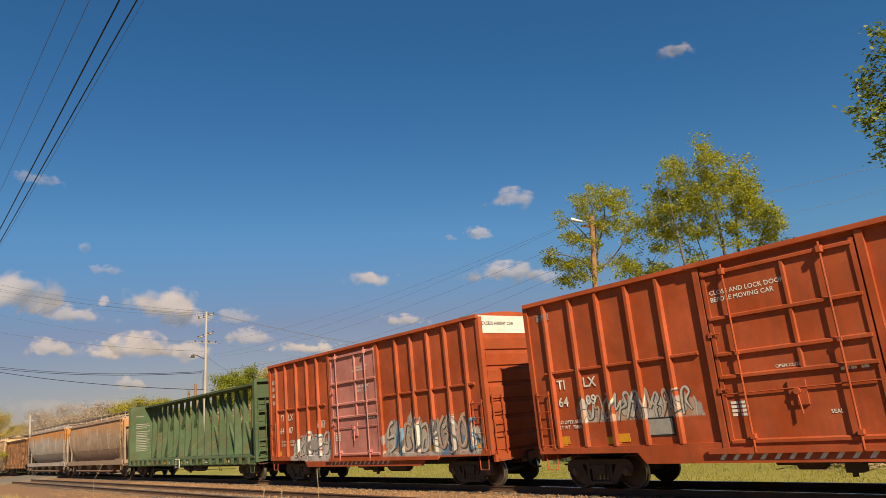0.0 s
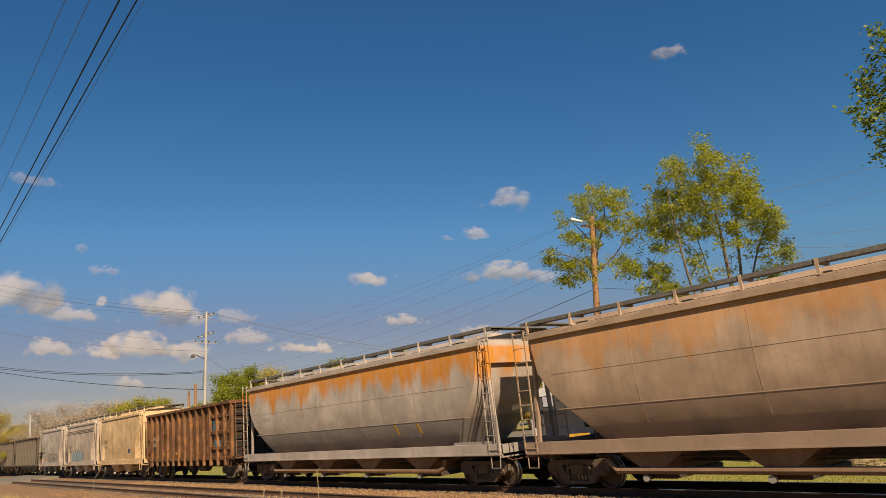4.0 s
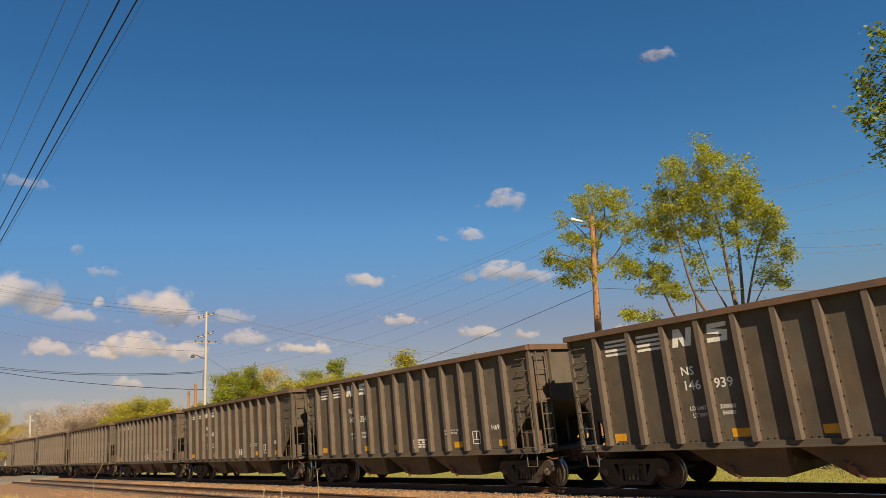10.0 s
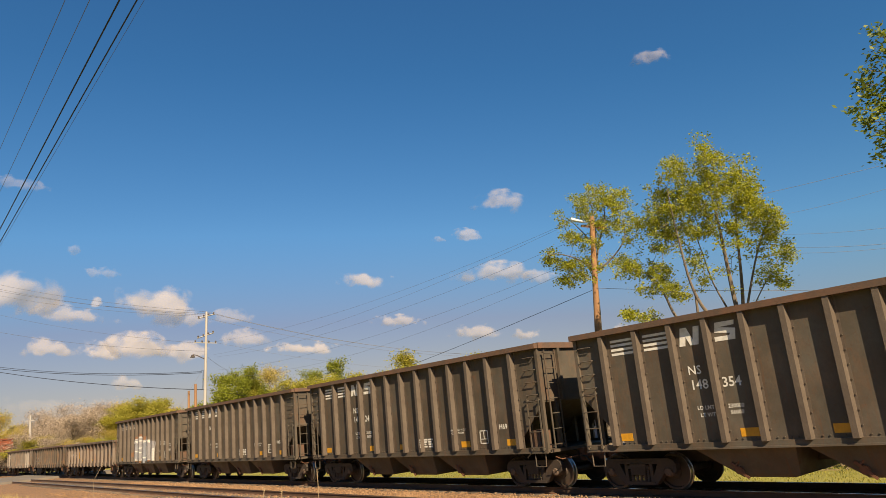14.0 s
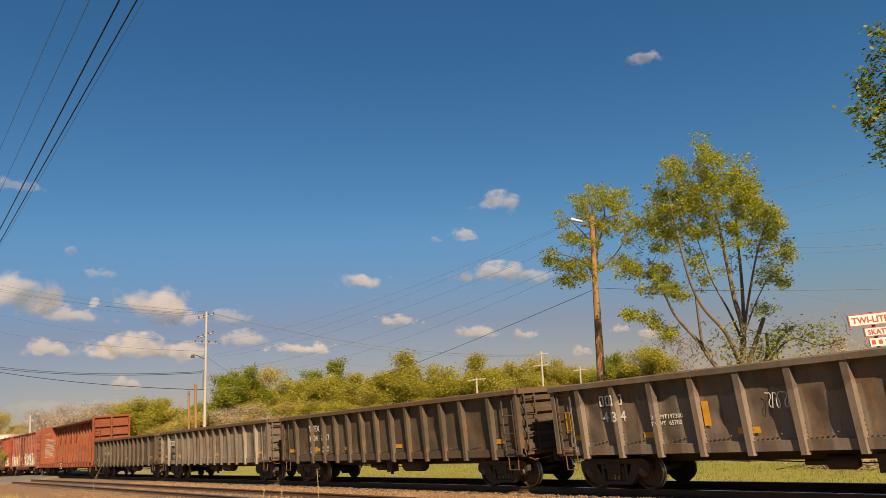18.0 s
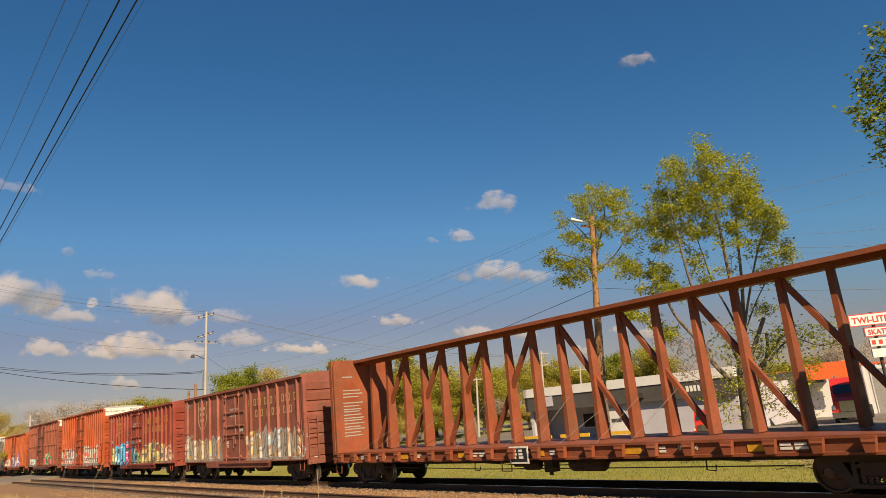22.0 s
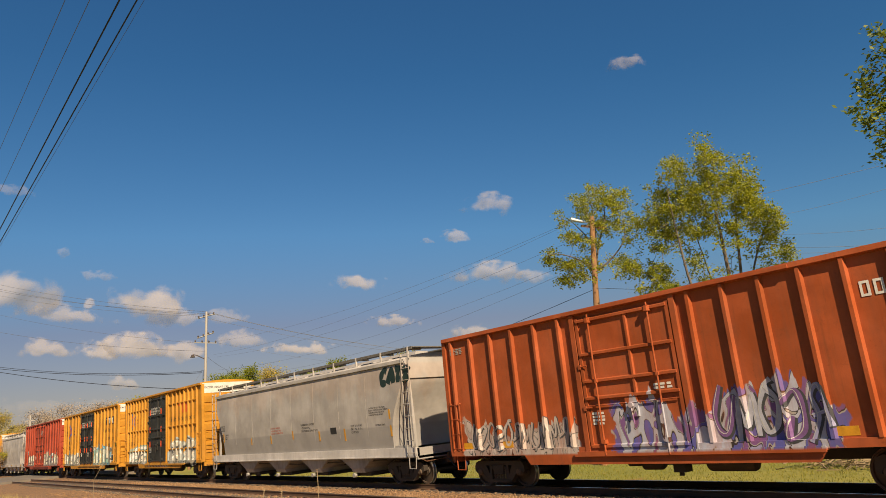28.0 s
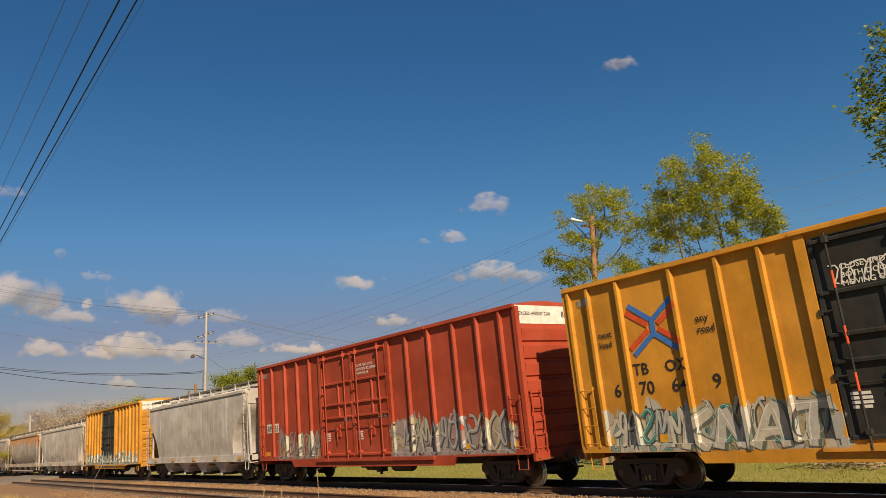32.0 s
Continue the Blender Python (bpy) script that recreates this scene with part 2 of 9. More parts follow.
# ---------------------------------------------------------------- mesh tools
class Form:
    """Collects corners and faces for one mesh."""

    def __init__(self):
        self.v, self.f = [], []

    def put(self, v, f):
        k = len(self.v)
        self.v += [tuple(p) for p in v]
        self.f += [tuple(i + k for i in q) for q in f]
        return self

    def box(self, x0, x1, y0, y1, z0, z1):
        return self.put([(x, y, z) for z in (z0, z1) for y in (y0, y1) for x in (x0, x1)],
                        [(0, 2, 3, 1), (4, 5, 7, 6), (0, 1, 5, 4), (2, 6, 7, 3), (0, 4, 6, 2), (1, 3, 7, 5)])

    def prism(self, ring, a, b, axis=0):
        """A closed outline in the two other axes, drawn out along one axis from a to b."""
        def at(u, w, t):
            return (t, u, w) if axis == 0 else (u, t, w) if axis == 1 else (u, w, t)
        k = len(ring)
        v = [at(u, w, a) for u, w in ring] + [at(u, w, b) for u, w in ring]
        return self.put(v, [tuple(range(k))[::-1], tuple(range(k, 2 * k))] + [(i, (i + 1) % k, k + (i + 1) % k, k + i) for i in range(k)])

    def beam(self, p, q, w, h, side=(0, 1, 0)):
        p, q = Vector(p), Vector(q)
        t = (q - p).normalized()
        s = (Vector(side) - t * t.dot(Vector(side))).normalized()
        u = t.cross(s)
        c = [(-w / 2, -h / 2), (w / 2, -h / 2), (w / 2, h / 2), (-w / 2, h / 2)]
        return self.put([p + s * a + u * b for a, b in c] + [q + s * a + u * b for a, b in c],
                        [(3, 2, 1, 0), (4, 5, 6, 7), (0, 1, 5, 4), (1, 2, 6, 5), (2, 3, 7, 6), (3, 0, 4, 7)])

    def tube(self, p, q, r, k=8, r2=None):
        p, q = Vector(p), Vector(q)
        t = (q - p).normalized()
        s = t.orthogonal().normalized()
        u = t.cross(s)
        r2 = r if r2 is None else r2
        ring = [(math.cos(2 * math.pi * i / k), math.sin(2 * math.pi * i / k)) for i in range(k)]
        return self.put([p + (s * a + u * b) * r for a, b in ring] + [q + (s * a + u * b) * r2 for a, b in ring],
                        [tuple(range(k))[::-1], tuple(range(k, 2 * k))] + [(i, (i + 1) % k, k + (i + 1) % k, k + i) for i in range(k)])

    def pipe(self, pts, r, k=6):
        """One bent round bar through all the places."""
        pts = [Vector(p) for p in pts]
        rings = []
        side = None
        for i, p in enumerate(pts):
            t = (pts[min(i + 1, len(pts) - 1)] - pts[max(i - 1, 0)]).normalized()
            side = t.orthogonal().normalized() if side is None else (side - t * side.dot(t)).normalized()
            u = t.cross(side)
            rings.append([p + (side * math.cos(2 * math.pi * j / k) + u * math.sin(2 * math.pi * j / k)) * r for j in range(k)])
        return self.loft(rings)

    def lathe(self, prof, k=32, axis=1):
        """Rings of (radius, place along the axis)."""
        v = []
        for r, t in prof:
            for i in range(k):
                a = 2 * math.pi * i / k
                u, w = r * math.cos(a), r * math.sin(a)
                v.append((u, t, w) if axis == 1 else (t, u, w) if axis == 0 else (u, w, t))
        f = [(j * k + i, j * k + (i + 1) % k, (j + 1) * k + (i + 1) % k, (j + 1) * k + i) for j in range(len(prof) - 1) for i in range(k)]
        return self.put(v, f + [tuple(range(k))[::-1], tuple((len(prof) - 1) * k + i for i in range(k))])

    def loft(self, rings):
        k = len(rings[0])
        v = [p for r in rings for p in r]
        f = [(j * k + i, j * k + (i + 1) % k, (j + 1) * k + (i + 1) % k, (j + 1) * k + i) for j in range(len(rings) - 1) for i in range(k)]
        return self.put(v, f + [tuple(range(k))[::-1], tuple((len(rings) - 1) * k + i for i in range(k))])

    def mesh(self, name, mat, smooth=False):
        me = bpy.data.meshes.new(name)
        me.from_pydata(self.v, [], self.f)
        bm = bmesh.new()
        bm.from_mesh(me)
        bmesh.ops.recalc_face_normals(bm, faces=bm.faces)
        bm.to_mesh(me)
        bm.free()
        if smooth:
            me.shade_smooth()
            me.set_sharp_from_angle(angle=radians(38))
        me.materials.append(mat)
        return me


def part(name, form, mat, parent, label="", smooth=False, at=None):
    """One mesh object under a thing or a part; form is a Form or a mesh that is shared."""
    me = form if isinstance(form, bpy.types.Mesh) else form.mesh(name, mat, smooth)
    ob = new(name, me)
    ob.parent = parent
    if at is not None:
        ob.matrix_basis = at
    if label:
        ob["label"] = label
    return ob


def thing(name, label, category, group="", kind="", at=None):
    ob = new(name)
    ob.empty_display_size = 0.3
    if at is not None:
        ob.matrix_basis = at
    return tagged(ob, label, category, group, kind)


LETTERS = {}


def text_mesh(words, size, mat):
    key = (words, size, mat.name)
    if key not in LETTERS:
        cu = bpy.data.curves.new("lettering", "FONT")
        cu.body, cu.size, cu.resolution_u, cu.align_x = words, size * 1.38, 2, "LEFT"
        cu.offset = size * 0.02
        cu.space_line = 1.1
        ob = bpy.data.objects.new("lettering", cu)
        me = bpy.data.meshes.new_from_object(ob)
        bpy.data.objects.remove(ob)
        me.materials.clear()
        me.materials.append(mat)
        LETTERS[key] = me
    return LETTERS[key]


POSTS, HULL = {}, {}


SILLS = {}


def strip(bm, axis, lo, hi):
    """A copy of what lies between two planes across an axis."""
    on = bm.copy()
    for s, c in ((-1, lo), (1, hi)):
        at = [0, 0, 0]
        way = [0, 0, 0]
        at[axis], way[axis] = c, s
        bmesh.ops.bisect_plane(on, geom=on.verts[:] + on.edges[:] + on.faces[:], plane_co=at, plane_no=way, clear_outer=True)
    return on


def laid(car, name, me, m=Matrix(), all_round=False):
    """Paint as a part in the car's space; where it crosses a side post it lies on the post's face as well, and all_round on its flanks and on the sill."""
    bm = bmesh.new()
    bm.from_mesh(me)
    bm.transform(m)
    lo, hi = min(v.co.x for v in bm.verts), max(v.co.x for v in bm.verts)
    back = max(v.co.y for v in bm.verts)
    if car.name in HULL:
        zs, ws = HULL[car.name]
        for v in bm.verts:
            v.co.y = v.co.y - back - float(np.interp(v.co.z, zs, ws)) - 0.003
    made = [bm]
    for x, half, za, ya, zb, yb, flare, wall in POSTS.get(car.name, ()):
        if x + half < lo or x - half > hi:
            continue
        on = strip(bm, 0, x - half, x + half)
        for v in on.verts:
            v.co.y += ya + (yb - ya) * (v.co.z - za) / (zb - za) - 0.004 - back
        made.append(on)
        for sx in (-1, 1) if all_round else ():
            on = strip(bm, 0, *sorted((x + sx * half, x + sx * (half + flare))))
            for v in on.verts:
                front = ya + (yb - ya) * (v.co.z - za) / (zb - za)
                v.co.y += front + (wall - front) * (abs(v.co.x - x) - half) / flare - back
                v.co.x += sx * 0.004
            made.append(on)
    if all_round and car.name in SILLS:
        z0, z1, y = SILLS[car.name]
        if min(v.co.z for v in bm.verts) < z1:
            on = strip(bm, 2, z0, z1)
            for v in on.verts:
                v.co.y += y - 0.004 - back
            made.append(on)
    out = bmesh.new()
    for b in made:
        tmp = bpy.data.meshes.new(name)
        b.to_mesh(tmp)
        out.from_mesh(tmp)
        bpy.data.meshes.remove(tmp)
        b.free()
    res = bpy.data.meshes.new(name)
    out.to_mesh(res)
    out.free()
    for mat in me.materials:
        res.materials.append(mat)
    return part(name, res, None, car)


def letters(car, words, x, z, size, mat=WHITE, y=-1.512, name="lettering", wide=1.0):
    """Words painted on the near side: x is where they begin, z their foot, size the height of a capital."""
    m = pose(x, y, z, 90, 0, 0) @ Matrix.Diagonal((wide, 1, 1, 1))
    return laid(car, name, text_mesh(words, size, mat), m)


def letters_end(car, words, y, z, size, x, mat=WHITE):
    """Words on the end that faces along the way of travel."""
    return part("lettering", text_mesh(words, size, mat), mat, car, at=pose(x, y, z, 90, 0, 90))


def bars(car, x, z, w, h, rows, mat=WHITE, y=-1.512, seed=1, words=3):
    """Rows of small lettering that cannot be read, as plain bars."""
    rnd = random.Random(seed)
    fm = Form()
    step = h / rows
    for i in range(rows):
        x0 = x
        for k in range(words):
            wd = w / words * rnd.uniform(0.55, 0.92)
            fm.box(x0, x0 + wd, y - 0.002, y + 0.002, z + h - (i + 1) * step + step * 0.3, z + h - i * step)
            x0 += w / words
    return tagged(laid(car, "stencil_bars", fm.mesh("stencil_bars", mat)), kind="stuff")


def block_letters(car, x, z, w, h, count, mat, y=-1.512, gap=0.28):
    """A maker's or owner's mark as plain upright frames or blocks of its colour."""
    cw = w / count
    b = cw * (1 - gap)
    s = min(b, h) * 0.30
    fm = Form()
    if cw > 0.3 and gap < 0.3:
        fm.box(0, b, -0.002, 0.002, 0, h)
    else:
        q, w2 = s * 0.9, h - s * 0.9
        fm.put([(0, 0, 0), (b, 0, 0), (b, 0, h), (0, 0, h), (q, 0, q), (b - q, 0, q), (b - q, 0, w2), (q, 0, w2)], [(0, 1, 5, 4), (1, 2, 6, 5), (2, 3, 7, 6), (3, 0, 4, 7)])
    me = fm.mesh("owner_mark", mat)
    for i in range(count):
        laid(car, "owner_mark", me, pose(x + i * cw, y, z))


def scrawl(car, x, z, w, h, mat, seed, y=-1.506, loops=5, thick=0.028):
    """A looping hand-drawn line of paint, sprayed flat on the side."""
    rnd = random.Random(seed)
    pts = []
    k = loops * 12
    for i in range(k + 1):
        t = i / k
        a = t * loops * 2 * math.pi
        pts.append((x + w * t + math.sin(a) * w / loops * 0.42, z + h * (0.5 + 0.42 * math.cos(a * (1 if (i // 12) % 2 else 0.5) + rnd.uniform(-0.25, 0.25)))))
    fm = Form()
    v, f = [], []
    for i, (px, pz) in enumerate(pts):
        qx, qz = pts[min(i + 1, k)]
        ox, oz = pts[max(i - 1, 0)]
        d = Vector((qx - ox, qz - oz, 0))
        d = d.normalized() if d.length > 1e-6 else Vector((1, 0, 0))
        v += [(px - d.y * thick / 2, y, pz + d.x * thick / 2), (px + d.y * thick / 2, y, pz - d.x * thick / 2)]
    f = [(2 * i, 2 * i + 1, 2 * i + 3, 2 * i + 2) for i in range(k)]
    return laid(car, "sprayed_line", fm.put(v, f).mesh("sprayed_line", mat))


SPRAY = {}


def spray(c):
    if c not in SPRAY:
        SPRAY[c] = plain("sprayed_paint", c, 0.6)
    return SPRAY[c]


# loose hand-drawn strokes: zigzags, hooks, loops and arches in a unit square
STROKES = ([[(0.0, 0.0), (0.12, 0.95), (0.5, 0.30), (0.88, 1.0), (1.0, 0.05)]], [[(0.95, 0.9), (0.4, 1.0), (0.05, 0.72), (0.5, 0.5), (0.95, 0.28), (0.6, 0.0), (0.0, 0.12)]],
           [[(0.1, 1.0), (0.0, 0.3), (0.4, 0.0), (0.85, 0.2), (0.9, 1.05)]], [[(0.05, 0.0), (0.1, 0.9), (0.55, 1.05), (0.9, 0.75), (0.45, 0.5), (0.95, 0.0)]],
           [[(0.9, 0.95), (0.2, 0.9), (0.05, 0.4), (0.3, 0.02), (0.95, 0.15), (0.6, 0.5)]], [[(0.0, 0.1), (0.3, 1.0), (0.7, 0.9), (0.55, 0.4), (1.0, 0.0)], [(0.1, 0.45), (0.8, 0.5)]],
           [[(0.5, 1.05), (0.05, 0.6), (0.3, 0.05), (0.8, 0.1), (0.95, 0.6), (0.45, 1.0), (0.8, 1.1)]])


def curve(pts, steps_=6):
    """Smooth places through all the given ones."""
    out = []
    for i in range(len(pts) - 1):
        p0, p1, p2, p3 = (Vector(pts[max(i - 1, 0)]), Vector(pts[i]), Vector(pts[i + 1]), Vector(pts[min(i + 2, len(pts) - 1)]))
        for k in range(steps_):
            t = k / steps_
            out.append(0.5 * (2 * p1 + (p2 - p0) * t + (2 * p0 - 5 * p1 + 4 * p2 - p3) * t * t + (3 * p1 - p0 - 3 * p2 + p3) * t ** 3))
    out.append(Vector(pts[-1]))
    return out


# letter-like shapes of the large sprayed pieces, in a unit square
FAT = {"n": [[(0.08, 0.0), (0.12, 1.0)], [(0.14, 0.98), (0.80, 0.04)], [(0.82, 0.0), (0.90, 1.0)]], "o": [[(0.5, 0.98), (0.12, 0.75), (0.10, 0.2), (0.5, 0.02), (0.88, 0.22), (0.88, 0.75), (0.5, 0.98)]],
       "r": [[(0.14, 0.0), (0.16, 0.98)], [(0.1, 0.95), (0.75, 0.95), (0.86, 0.66), (0.3, 0.50), (0.62, 0.28), (1.0, 0.0)]], "t": [[(0.0, 0.95), (1.0, 0.98)], [(0.5, 0.95), (0.45, 0.5), (0.52, 0.0)]],
       "e": [[(0.92, 0.95), (0.2, 0.92), (0.12, 0.5), (0.2, 0.05), (0.95, 0.04)], [(0.2, 0.5), (0.75, 0.52)]], "k": [[(0.14, 0.0), (0.16, 1.0)], [(0.9, 1.0), (0.25, 0.5), (0.95, 0.0)]],
       "x": [[(0.05, 0.0), (0.95, 1.0)], [(0.05, 1.0), (0.95, 0.0)]],
       "a": [[(0.05, 0.0), (0.5, 1.0), (0.95, 0.0)], [(0.25, 0.38), (0.75, 0.38)]], "c": [[(0.92, 0.88), (0.5, 1.0), (0.1, 0.6), (0.2, 0.12), (0.9, 0.08)]]}


def graffito(car, x0, x1, z0, z1, cols, seed, y=-1.504, gap=None, rim=(0.025, 0.025, 0.03), shapes="", fat=None, gleam=(0.55, 0.53, 0.49), glow=None):
    """A row of fat sprayed shapes with dark outlines and pale gleams; gap is a stretch kept free, shapes picks letter-like forms, one colour each."""
    rnd = random.Random(seed)
    h = z1 - z0
    n = len(shapes) or max(1, round((x1 - x0) / (h * 0.46)))
    lw = (x1 - x0) / n
    for i in range(n):
        a = x0 + i * lw
        if gap and a + lw > gap[0] and a < gap[1]:
            continue
        fill, lift = rnd.choice(cols), rnd.uniform(-0.06, 0.10) * h
        strokes = rnd.choice(STROKES)
        flip, tilt = rnd.choice((-1, 1)), rnd.uniform(-0.6, 0.6)
        th = min(lw, h) * rnd.uniform(0.17, 0.24)
        if shapes:
            fill, lift, strokes, flip, tilt, th = cols[i % len(cols)], 0.0, FAT[shapes[i]], 1, 0.0, min(lw, h) * fat
        ca, sa = math.cos(tilt), math.sin(tilt)
        v, f, mi = [], [], []
        layers = [(th * 1.42, 0.03 * h, -0.025 * h, 0), (th, 0, 0, 1), (th * 0.14, -th * 0.26, th * 0.16, 2)]
        if glow:
            layers.insert(0, (th * 1.9, 0.0, 0.0, 3))
        for li, (wide, dx, dz, slot) in enumerate(layers):
            for si, st in enumerate(strokes):
                st = [(0.5 + flip * ((p[0] - 0.5) * ca - (p[1] - 0.5) * sa), 0.5 + ((p[0] - 0.5) * sa + (p[1] - 0.5) * ca)) for p in st]
                pts = curve([(a + (0.08 + 0.92 * p[0]) * lw * 0.95 + (p[1] - 0.5) * 0.18 * lw + dx, max(z0 - 0.04, z0 + lift + (0.1 + 0.85 * p[1]) * h + dz)) for p in st])
                k0 = len(v)
                for j, p in enumerate(pts):
                    d = (pts[min(j + 1, len(pts) - 1)] - pts[max(j - 1, 0)])
                    d = d.normalized() if d.length > 1e-6 else Vector((1, 0))
                    w = wide / 2 * (1 + 0.22 * math.sin(j * 0.7 + i))
                    yy = y - li * 0.003 - si * 0.0009 - j * 0.00002
                    v += [(p.x - d.y * w, yy, max(z0 - 0.1, p.y + d.x * w)), (p.x + d.y * w, yy, max(z0 - 0.1, p.y - d.x * w))]
                q = [(k0 + 2 * j, k0 + 2 * j + 1, k0 + 2 * j + 3, k0 + 2 * j + 2) for j in range(len(pts) - 1)]
                f += q
                mi += [slot] * len(q)
        me = bpy.data.meshes.new("sprayed_shape")
        me.from_pydata(v, [], f)
        for c in (rim, fill, gleam, glow or rim):
            me.materials.append(spray(c))
        me.polygons.foreach_set("material_index", mi)
        laid(car, "sprayed_shape", me, all_round=True)


# ---------------------------------------------------------------- running gear, shared by all cars
R_WHEEL = 0.43


def make_running_gear():
    prof = [(0.08, -0.86), (0.085, -0.80), (0.16, -0.795), (0.17, -0.76), (0.36, -0.745), (0.375, -0.80), (R_WHEEL - 0.012, -0.80), (R_WHEEL, -0.79),
            (R_WHEEL + 0.003, -0.70), (R_WHEEL + 0.028, -0.685), (R_WHEEL + 0.025, -0.665), (0.37, -0.66), (0.35, -0.70), (0.17, -0.70), (0.15, -0.66), (0.085, -0.65)]
    fm = Form().lathe(prof + [(r, -t) for r, t in reversed(prof)], 36)
    ws = fm.mesh("wheelset", WHEEL_STEEL, True)
    ws.materials.append(TREAD)
    for p in ws.polygons:
        c = p.center
        r = math.hypot(c.x, c.z)
        if r > R_WHEEL - 0.010 and 0.69 < abs(c.y) < 0.81:
            p.material_index = 1
    sf = Form()
    # top chord, axle-box jaws, slanting legs, columns and spring seat, so that the windows between them stay open
    y0, y1 = -0.09, 0.09
    sf.prism([(-1.06, 0.14), (-1.02, 0.24), (-0.90, 0.29), (0.90, 0.29), (1.02, 0.24), (1.06, 0.14), (0.60, 0.16), (-0.60, 0.16)], y0, y1, 1)
    for sx in (-1, 1):
        sf.prism([(sx * 0.66, 0.16), (sx * 1.07, 0.16), (sx * 1.07, 0.0), (sx * 0.98, -0.07), (sx * 0.94, 0.03), (sx * 0.74, 0.03), (sx * 0.72, -0.08)], y0, y1, 1)
        sf.prism([(sx * 0.56, 0.17), (sx * 0.72, 0.17), (sx * 0.73, -0.06), (sx * 0.47, -0.33), (sx * 0.30, -0.33), (sx * 0.40, -0.16)], y0, y1, 1)
        sf.box(min(sx * 0.32, sx * 0.41), max(sx * 0.32, sx * 0.41), y0, y1, -0.30, 0.17)
    sf.box(-0.44, 0.44, y0 - 0.015, y1 + 0.015, -0.335, -0.255)
    sf.box(-0.31, 0.31, y0 - 0.012, y1 + 0.012, 0.045, 0.125)
    side = sf.mesh("side_frame", STEEL_DARK)
    sp = Form()
    for cx in (-0.235, -0.118, 0.0, 0.118, 0.235):
        for k in range(6):
            sp.tube((cx, 0, -0.245 + k * 0.048), (cx, 0, -0.220 + k * 0.048), 0.055, 8)
        sp.tube((cx, 0, -0.25), (cx, 0, 0.05), 0.036, 6)
    spring = sp.mesh("spring_nest", STEEL_DUSTY, True)
    cap = Form().lathe([(0.02, -0.10), (0.085, -0.10), (0.10, -0.085), (0.105, -0.02), (0.12, -0.01), (0.12, 0.10)], 14).tube((0.05, -0.115, 0.03), (0.05, -0.10, 0.03), 0.018, 6) \
        .tube((-0.05, -0.115, 0.03), (-0.05, -0.10, 0.03), 0.018, 6).tube((0, -0.115, -0.055), (0, -0.10, -0.055), 0.018, 6).mesh("bearing_cap", STEEL_DUSTY, True)
    bol = Form().prism([(-0.24, 0.16), (0.24, 0.16), (0.2, -0.1), (-0.2, -0.1)], -1.1, 1.1, 1).tube((0, 0, 0.16), (0, 0, 0.26), 0.2, 12)
    bol.beam((-0.5, -0.72, 0.02), (-0.5, 0.72, 0.02), 0.1, 0.14, (1, 0, 0)).beam((0.5, -0.72, 0.02), (0.5, 0.72, 0.02), 0.1, 0.14, (1, 0, 0))
    bolster = bol.mesh("bogie", STEEL_DARK)
    return ws, side, spring, cap, bolster


WHEELSET, SIDE_FRAME, SPRINGS, BEARING, BOLSTER = make_running_gear()
WHEELS = []
BASE = 0.84


def in_material(me, mat):
    """The same mesh in another material."""
    me = me.copy()
    me.materials[0] = mat
    return me


DUSTY_FRAME, DUSTY_SPRINGS, DUSTY_BOLSTER = (in_material(me, STEEL_DUSTY) for me in (SIDE_FRAME, SPRINGS, BOLSTER))


def bogies(car, reach, dusty=False):
    frame_me, spring_me, bolster_me = (DUSTY_FRAME, DUSTY_SPRINGS, DUSTY_BOLSTER) if dusty else (SIDE_FRAME, SPRINGS, BOLSTER)
    for sx in (1, -1):
        b = part("bogie", bolster_me, STEEL_DARK, car, at=pose(sx * reach, 0, 0.48))
        for sy in (-1, 1):
            part("side_frame", frame_me, STEEL_DARK, b, at=pose(0, sy * 0.98, 0))
            part("spring_nest", spring_me, RUST, b, at=pose(0, sy * 1.0, 0))
            for wx in (-BASE, BASE):
                part("bearing_cap", BEARING, RUST, b, at=pose(wx, sy * 1.0, R_WHEEL - 0.48 + 0.02, 0, 0, 0 if sy < 0 else 180))
        for wx in (-BASE, BASE):
            WHEELS.append((part("wheelset", WHEELSET, WHEEL_STEEL, b, at=pose(wx, 0, R_WHEEL - 0.48)), wx))


SHARED = {}


def shared(key, build, mat, smooth=False):
    k = (key, mat.name)
    if k not in SHARED:
        SHARED[k] = build().mesh(key.split(":")[0], mat, smooth)
    return SHARED[k]


def coupler_form():
    fm = Form().box(-0.1, 0.62, -0.07, 0.07, -0.09, 0.09).box(-0.12, 0.1, -0.2, 0.2, -0.17, 0.17)
    fm.prism([(0.58, -0.16), (0.60, 0.13), (0.74, 0.16), (0.80, 0.08), (0.70, 0.05), (0.70, -0.05), (0.86, -0.10), (0.84, -0.17)], -0.14, 0.14, 2)
    return fm


def hose_form():
    pts = [(0.1, -0.32, 0.0), (0.28, -0.33, -0.06), (0.42, -0.30, -0.24), (0.56, -0.26, -0.34), (0.72, -0.2, -0.33)]
    return Form().pipe(pts, 0.028, 7)


def lever_form():
    return Form().pipe([(0.05, -1.35, 0.05), (0.22, -1.3, -0.02), (0.25, -0.5, 0.0), (0.4, -0.25, 0.05)], 0.014, 5)


